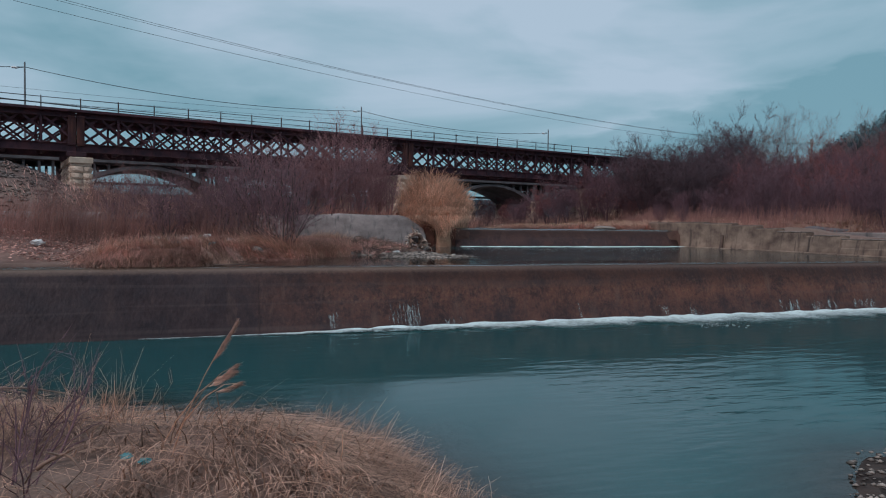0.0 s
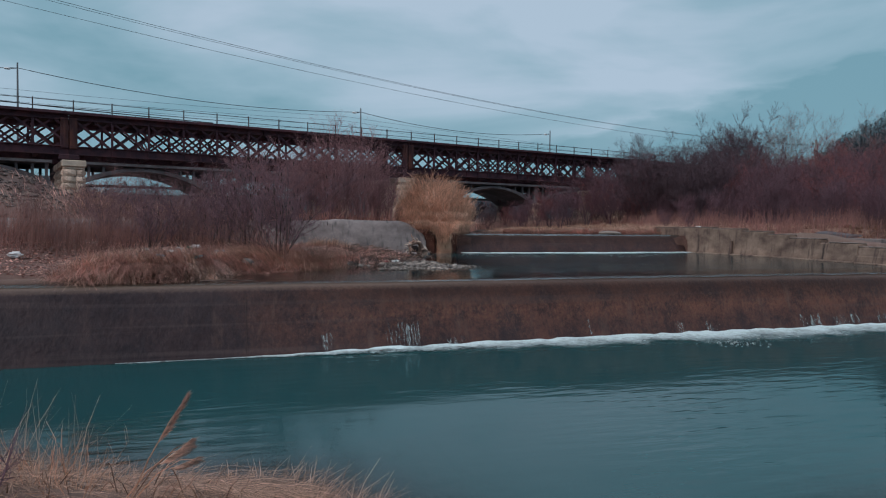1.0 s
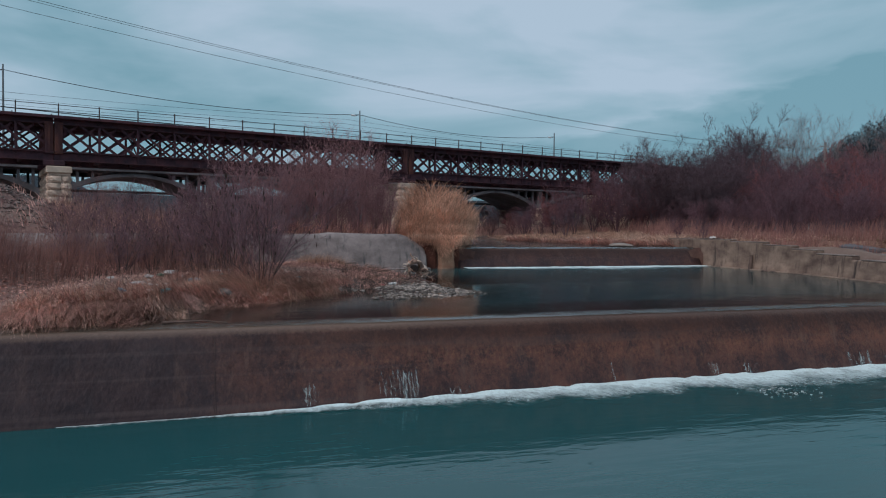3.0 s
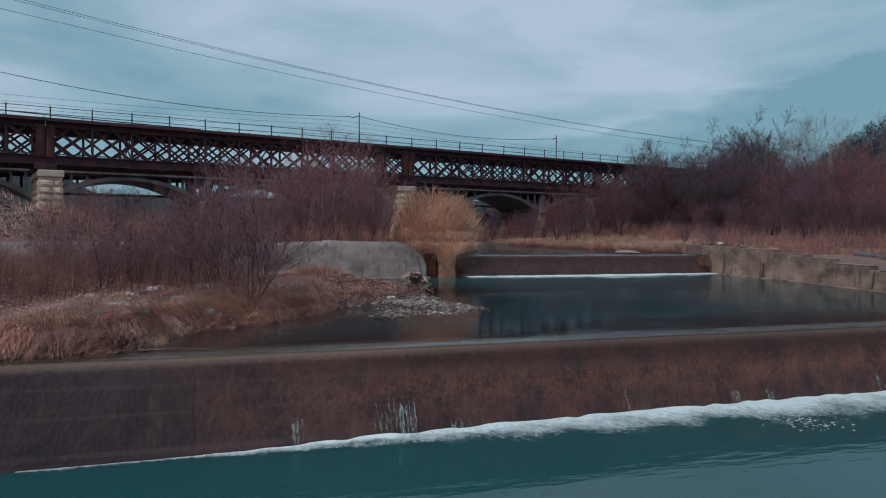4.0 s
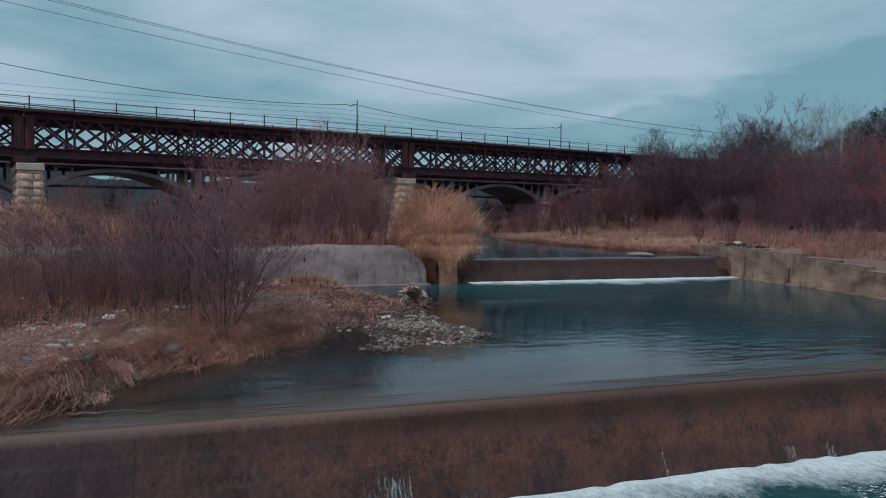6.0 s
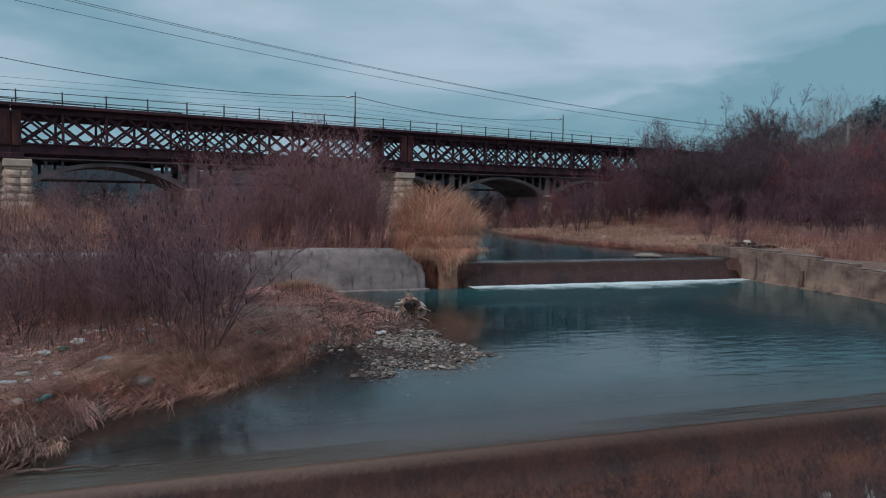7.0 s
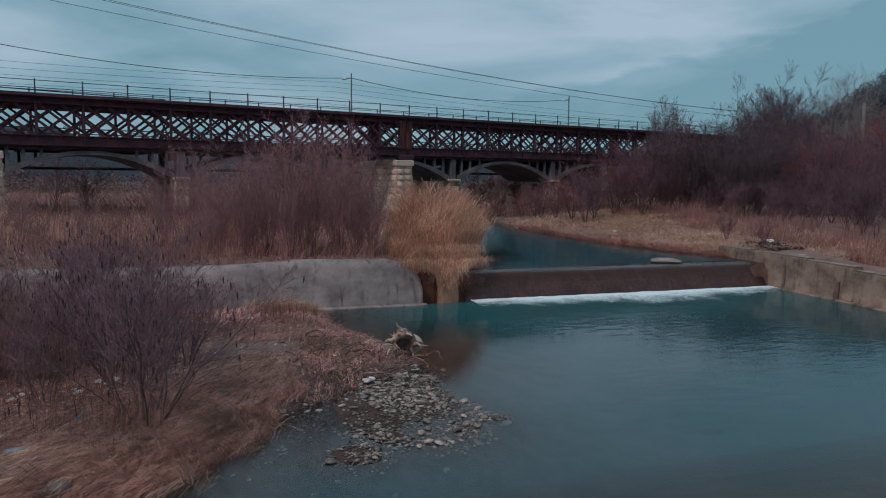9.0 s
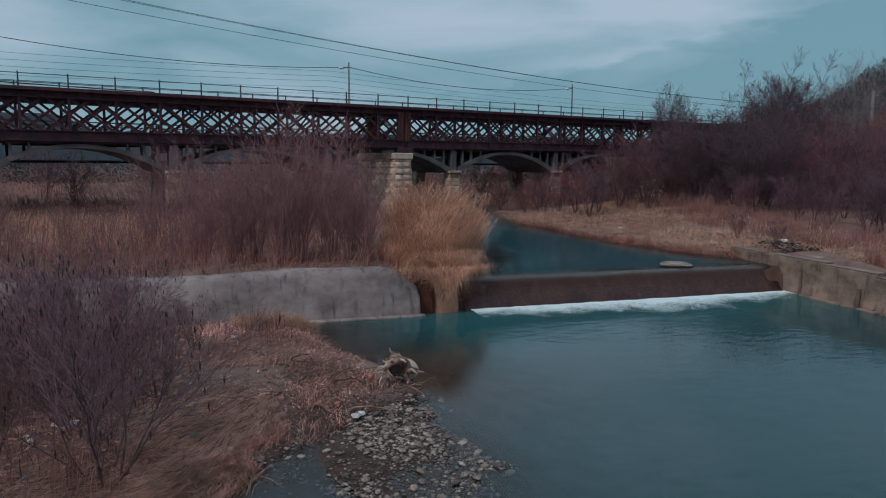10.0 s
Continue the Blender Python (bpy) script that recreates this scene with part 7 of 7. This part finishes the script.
STONES = [stone_mesh(k, 0.27 + 0.03 * k) for k in range(7)]
sr = random.Random(21)
placed = 0
while placed < 330:
    x, y = sr.uniform(-7.8, -2.3), sr.uniform(-14.6, -8.4)
    s = float(shoal(np.array([x]), np.array([y]))[0])
    if sr.random() > (s * 1.6 - 0.10) * (0.15 + 0.85 * float(ease(vnoise(np.array([x]), np.array([y]), 1.3, 62), 0.3, 0.65)[0])) or inside_distance(np.array([x]), np.array([y]), BANK_MID)[0] > 0.25 or land1(x, y) < MID - 0.1:
        continue
    size = sr.choice((0.05, 0.06, 0.07, 0.08, 0.10, 0.15)) * sr.uniform(0.8, 1.3)
    if sr.random() < 0.05:
        size = sr.uniform(0.13, 0.18)
    ob = new("river_stone", sr.choice(STONES))
    ob.matrix_basis = pose(x, y, land1(x, y) + size * 0.16, sr.uniform(-14, 14), sr.uniform(-14, 14), sr.uniform(0, 360)) @ Matrix.Diagonal((size, size, size * sr.uniform(0.8, 1.2), 1))
    tagged(ob, "smooth grey-brown river stone on the shoal", "stone", "stones on the shoal")
    placed += 1
for x, y, size in ((-3.72, -12.12, 0.2), (-3.6, -12.28, 0.19), (-3.9, -11.9, 0.13), (-4.82, -11.98, 0.19), (-5.06, -13.66, 0.15), (-5.9, -14.2, 0.12), (-4.0, -12.78, 0.12), (-6.85, -13.9, 0.09), (-6.5, -13.6, 0.12), (-4.9, -12.3, 0.16), (-5.05, -12.45, 0.17), (-4.35, -11.2, 0.15), (-3.75, -11.3, 0.12)):
    ob = new("river_stone", STONES[int(size * 100) % 7])
    ob.matrix_basis = pose(x, y, max(land1(x, y), MID - 0.1) + size * 0.12, 5, -6, x * 200) @ Matrix.Diagonal((size, size, size, 1))
    tagged(ob, "large pale river stone half out of the water", "stone", "stones on the shoal")


def pebbles(name, n, place, size, seed, label, material):
    """Small loose stones in one mesh."""
    r = np.random.RandomState(seed)
    base = np.array([(1, 0, 0), (0.25, 0.75, 0), (-0.85, 0.4, 0), (-0.7, -0.55, 0), (0.4, -0.7, 0), (0.1, 0.05, 0.42), (0, 0, -0.4)], dtype=np.float32)
    tri = np.array([(0, 1, 5), (1, 2, 5), (2, 3, 5), (3, 4, 5), (4, 0, 5), (1, 0, 6), (2, 1, 6), (3, 2, 6), (4, 3, 6), (0, 4, 6)])
    x, y, z = place(r, n)
    a, s = r.uniform(0, 6.28, n), r.uniform(*size, n) * r.uniform(0.6, 1.3, n)
    P = base[None] * s[:, None, None] * r.uniform(0.75, 1.25, (n, 7, 1))
    X = P[..., 0] * np.cos(a)[:, None] - P[..., 1] * np.sin(a)[:, None] + x[:, None]
    Y = P[..., 0] * np.sin(a)[:, None] + P[..., 1] * np.cos(a)[:, None] + y[:, None]
    Z = P[..., 2] + z[:, None]
    F = (np.arange(n) * 7)[:, None, None] + tri[None]
    return tagged(mesh_np(name, np.stack([X, Y, Z], -1).reshape(-1, 3), F.reshape(-1, 3), material), label, "gravel", kind="stuff")


def on_shoal(r, n):
    x, y = r.uniform(-7.6, -2.8, n * 8), r.uniform(-14.2, -8.4, n * 8)
    ok = np.where((r.rand(n * 8) < (shoal(x, y) * 1.6 - 0.1) * (0.15 + 0.85 * ease(vnoise(x, y, 1.3, 62), 0.3, 0.65))) & (inside_distance(x, y, BANK_MID) < 0.4) & (land(x, y) > MID - 0.08))[0][:n]
    ok = np.resize(ok, n)
    return x[ok], y[ok], land(x[ok], y[ok]) + 0.008


def on_mound(r, n):
    x, y = r.normal(-21, 3.6, n), r.normal(4.5, 3.8, n)
    return x, y, land(x, y) + 0.02


def on_bar(r, n):
    x, y = scatter(n, BAR, 77)
    return x, y, np.maximum(land(x, y), LOW - 0.02) + 0.01


pebbles("gravel", 2600, on_shoal, (0.016, 0.046), 37, "pale and brown pebbles of the stony shoal", M_PEBBLE)
pebbles("gravel", 4200, on_shoal, (0.010, 0.026), 31, "fine grey gravel of the stony shoal", M_GRAVEL)
pebbles("rubble", 3000, on_mound, (0.04, 0.15), 33, "grey-brown rubble heaped on the mound", M_RUBBLE)
pebbles("gravel", 2600, on_bar, (0.012, 0.04), 35, "wet gravel bar at the water's edge", M_PEBBLE)


def boulder(x, y, z, size, stretch, seed, label, material=None, facets=3):
    bm = bmesh.new()
    bmesh.ops.create_icosphere(bm, subdivisions=facets, radius=size)
    for v in bm.verts:
        q = v.co * (2.0 / size) + Vector((seed, 0, 0))
        v.co *= 1 + 0.22 * noise.noise(q * 0.5) + 0.07 * noise.noise(q * 1.4)
    ob = part("boulder", bm, material or M_PEBBLE, smooth=facets > 2)
    ob.matrix_basis = pose(x, y, z, 0, 0, seed * 50) @ Matrix.Diagonal((*stretch, 1))
    tagged(ob, label, "rock")


boulder(7.7, -0.35, 3.60, 0.42, (1.3, 0.8, 0.30), 3, "flat angular brown rock stranded on the second weir's crest", M_PEBBLE, 2)
boulder(-9.75, -13.5, 2.93, 0.2, (1.2, 0.9, 0.6), 4, "grey rock half buried in dead grass", M_MORTAR)
boulder(-6.2, -3.1, 3.0, 0.16, (1.2, 0.9, 0.7), 7, "small grey rock below the wall", M_CONC)


# ---- litter ----
def bottle(x, y, material, rot, tilt, label, s=1.0):
    b = empty("plastic_bottle", pose(x, y, land1(x, y) + 0.075, tilt, 84, rot), label, "bottle", "litter on the bank")
    bm = bmesh.new()
    s *= 0.6
    ringz = [(0.0, 0.03), (0.01, 0.045), (0.10, 0.047), (0.14, 0.040), (0.18, 0.047), (0.23, 0.044), (0.28, 0.022), (0.30, 0.015)]
    rings = [[bm.verts.new((r * s * math.cos(k * math.pi / 5), r * s * math.sin(k * math.pi / 5), z * s)) for k in range(10)] for z, r in ringz]
    for a, c in zip(rings, rings[1:]):
        for k in range(10):
            bm.faces.new((a[k], a[(k + 1) % 10], c[(k + 1) % 10], c[k]))
    bm.faces.new(rings[0][::-1])
    part("body", bm, material, b, smooth=True)
    bm = bmesh.new()
    bmesh.ops.create_cone(bm, cap_ends=True, segments=10, radius1=0.017 * s, radius2=0.017 * s, depth=0.025 * s, matrix=pose(0, 0, 0.31 * s))
    part("cap", bm, M_PL_BLUE, b)


def scrap(x, y, size, material, seed, label, category, name, flat=0.45, z=None):
    """A crumpled bag, sheet or foam lump."""
    bm = bmesh.new()
    bmesh.ops.create_icosphere(bm, subdivisions=3, radius=size)
    for v in bm.verts:
        q = v.co / size * 1.8 + Vector((seed * 3.1, seed, 0))
        v.co *= 1 + 0.55 * noise.noise(q) + 0.25 * noise.noise(q * 2.7)
        v.co.z *= flat
    ob = part(name, bm, material)
    ob.matrix_basis = pose(x, y, (land1(x, y) if z is None else z) + size * 0.3 + 0.055, 0, 0, seed * 77)
    tagged(ob, label, category, "litter on the bank")


for i, (x, y, m, s) in enumerate(((-10.4, -12.8, M_PL_BLUE, 1.35), (-10.8, -14.95, M_PL_TEAL, 1.3), (-11.4, -15.0, M_PL_BLUE, 1.35), (-11.15, -14.25, M_PL_CLEAR, 1.2),
                                  (-9.72, -11.75, M_PL_TEAL, 0.9), (-7.9, -10.4, M_PL_TEAL, 0.8))):
    bottle(x, y, m, i * 67, 10, {M_PL_BLUE: "crushed blue plastic bottle in dead grass", M_PL_TEAL: "teal plastic bottle lying in dead grass", M_PL_CLEAR: "cloudy clear plastic bottle in dead grass"}[m], s)
lr = random.Random(8)
for i, (x, y, s, m) in enumerate(((-14.6, -12.2, 0.2, M_PL_WHITE), (-11.18, -12.4, 0.12, M_PL_CLEAR), (-10.81, -11.7, 0.14, M_PL_WHITE), (-10.96, -12.2, 0.11, M_PL_GREEN), (-10.8, -13.55, 0.07, M_PL_WHITE), (-11.0, -14.95, 0.10, M_PL_WHITE),
                                  (-10.92, -13.9, 0.05, M_PL_WHITE), (-11.18, -13.65, 0.08, M_PL_CLEAR), (-11.06, -14.1, 0.07, M_PL_WHITE), (-5.27, -9.64, 0.11, M_PL_CLEAR), (-5.16, -9.55, 0.09, M_PL_WHITE), (-9.74, -9.9, 0.08, M_PL_WHITE), (-9.5, -9.85, 0.09, M_PL_CLEAR),
                                  (-9.6, -10.05, 0.05, M_PL_WHITE), (-9.7, -11.6, 0.06, M_PL_TEAL), (-5.6, -10.05, 0.05, M_PL_RED), (-11.9, -12.5, 0.09, M_PL_CLEAR), (-7.04, -4.5, 0.10, M_PL_CLEAR), (-11.7, -15.2, 0.08, M_PL_CLEAR), (-7.34, -10.9, 0.05, M_PL_WHITE))):
    scrap(x, y, s * 0.7, m, i + 1, {M_PL_WHITE: "torn white plastic scrap on the bank", M_PL_CLEAR: "crumpled cloudy plastic bag on the bank", M_PL_BLUE: "crumpled blue plastic scrap on the bank", M_PL_RED: "small red plastic scrap by the water", M_PL_GREEN: "crumpled dark green plastic scrap on the bank", M_PL_TEAL: "small teal plastic scrap on the bank"}[m],
          "litter", "plastic_scrap")
for i in range(16):
    x, y = (lr.gauss(-10.2, 0.5), lr.gauss(-10.7, 0.3)) if i < 9 else (lr.gauss(-11.0, 0.4), lr.gauss(-13.6, 0.8))
    scrap(x, y, lr.uniform(0.018, 0.045), lr.choice((M_PL_WHITE, M_PL_WHITE, M_PL_CLEAR)), 40 + i, "tiny pale plastic flake on the bank", "litter", "plastic_flake", 0.5)
scrap(-11.42, -26.3, 0.035, M_PL_TEAL, 61, "crushed teal plastic cup in the near grass", "litter", "plastic_scrap")
scrap(-11.3, -26.5, 0.035, M_PL_TEAL, 62, "torn teal plastic scrap in the near grass", "litter", "plastic_scrap")
scrap(-12.7, -24.5, 0.06, M_PL_WHITE, 63, "white plastic scrap caught in a shrub", "litter", "plastic_scrap")
scrap(15.0, 2.6, 0.16, M_PL_WHITE, 64, "white plastic bag on the far bank", "litter", "plastic_scrap")
scrap(12.2, 10.5, 0.1, M_PL_WHITE, 65, "white plastic scrap on the far bank", "litter", "plastic_scrap")


# ---- distance ----
def woods(name, n, place, size, seed, label, material=None, m=42, chip=(0.035, 0.09)):
    """Far bare woodland: every tree a spray of small upright shards round its stem."""
    r = np.random.RandomState(seed)
    x, y = place(r, n)
    z, h = land(x, y), r.uniform(*size, n)
    a, k = r.uniform(0, 6.28, (n, m)), r.rand(n, m)
    rad = h[:, None] * 0.34 * np.sqrt(r.rand(n, m)) * np.sin(np.pi * np.clip(k * 0.85 + 0.12, 0, 1))
    cx, cy, cz = x[:, None] + rad * np.cos(a), y[:, None] + rad * np.sin(a), z[:, None] + h[:, None] * (0.12 + 0.88 * k)
    sc = h[:, None] * r.uniform(*chip, (n, m))
    V = np.zeros((n, m, 3, 3), dtype=np.float32)
    for c in range(3):
        b = r.uniform(0, 6.28, (n, m))
        V[:, :, c, 0], V[:, :, c, 1], V[:, :, c, 2] = cx + sc * np.cos(b), cy + sc * np.sin(b), cz + sc * r.uniform(-1.0, 1.2, (n, m))
    F = np.arange(n * m * 3).reshape(-1, 3)
    return tagged(mesh_np(name, V.reshape(-1, 3), F, material or M_FOREST_HAZE), label, "woodland", kind="stuff")


def hillside(r, n):
    az, d = np.radians(r.uniform(38, 62, n)), 300 + 600 * r.rand(n) ** 1.3
    return d * np.sin(az), d * np.cos(az)


def horizon_band(r, n):
    az, d = np.radians(r.uniform(-60, 60, n)), r.uniform(140, 700, n)
    return d * np.sin(az), d * np.cos(az)


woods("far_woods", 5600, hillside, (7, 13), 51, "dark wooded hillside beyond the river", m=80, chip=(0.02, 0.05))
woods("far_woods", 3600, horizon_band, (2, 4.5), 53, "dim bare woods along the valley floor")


def hedge_band(r, n):
    x = r.uniform(-75, 75, n)
    return x, 78 + 0.25 * x + r.normal(0, 3.5, n)


woods("far_hedge", 160, lambda r, n: (r.uniform(-60, -25, n), r.uniform(66, 82, n)), (2.2, 3.6), 57, "dark bare trees beyond the road bridge", m=80, chip=(0.02, 0.05))
woods("far_hedge", 1000, hedge_band, (1.4, 2.8), 55, "brown tangled hedge on the flats beyond the bridges", M_HEDGE)


def house(x, y, w, d, h, rot, label, roof_m):
    hs = empty("house", pose(x, y, land1(x, y) - 0.3, 0, 0, rot), label, "house", "far houses")
    box("wall", (w, d, h), pose(0, 0, h / 2), M_WALL_FAR, hs, 0.05)
    bm = bmesh.new()
    e, rz = 0.5, h + d * 0.36
    pts = [(-w / 2 - e, -d / 2 - e, h), (w / 2 + e, -d / 2 - e, h), (w / 2 + e, d / 2 + e, h), (-w / 2 - e, d / 2 + e, h), (-w / 2 - e, 0, rz), (w / 2 + e, 0, rz)]
    v = [bm.verts.new(p) for p in pts]
    for f in ((0, 1, 5, 4), (2, 3, 4, 5), (0, 4, 3), (1, 2, 5), (3, 2, 1, 0)):
        bm.faces.new([v[i] for i in f])
    part("roof", bm, roof_m, hs)
    for k in range(int(w // 2.6)):
        win = box("window", (1.1, 0.12, 1.2), pose(-w / 2 + 1.5 + k * 2.6, -d / 2 - 0.02, h * 0.58), M_WALL_FAR, hs, 0.02)
        box("pane", (0.9, 0.06, 1.0), pose(-w / 2 + 1.5 + k * 2.6, -d / 2 - 0.09, h * 0.58), M_GLASS_DARK, win, 0.0)


house(-62, 128, 10, 9, 8.0, 8, "tall far house with a red tiled roof", M_ROOF_RED)


def concrete_pole(x, y, h):
    bm = bmesh.new()
    bmesh.ops.create_cone(bm, cap_ends=True, segments=8, radius1=0.24, radius2=0.15, depth=h, matrix=pose(0, 0, h / 2 - 0.3))
    add_box(bm, (1.3, 0.1, 0.12), pose(0, 0, h - 0.8))
    ob = part("utility_pole", bm, M_CONC)
    ob.location = (x, y, land1(x, y))
    tagged(ob, "pale concrete utility pole behind the thicket", "pole", "utility poles")


concrete_pole(61.9, 40.6, 11.3)
concrete_pole(62.3, 43.2, 9.6)

# ---- masonry piers, block by block ----
for s_, w_, sd in ((-0.45, 1.15, 1), (-23.1, 1.12, 2), (22.7, 1.15, 3)):
    p_ = B @ Vector((s_, 0, 0))
    stone_pier(s_, w_, 3.9 if sd != 2 else 4.2, sd)
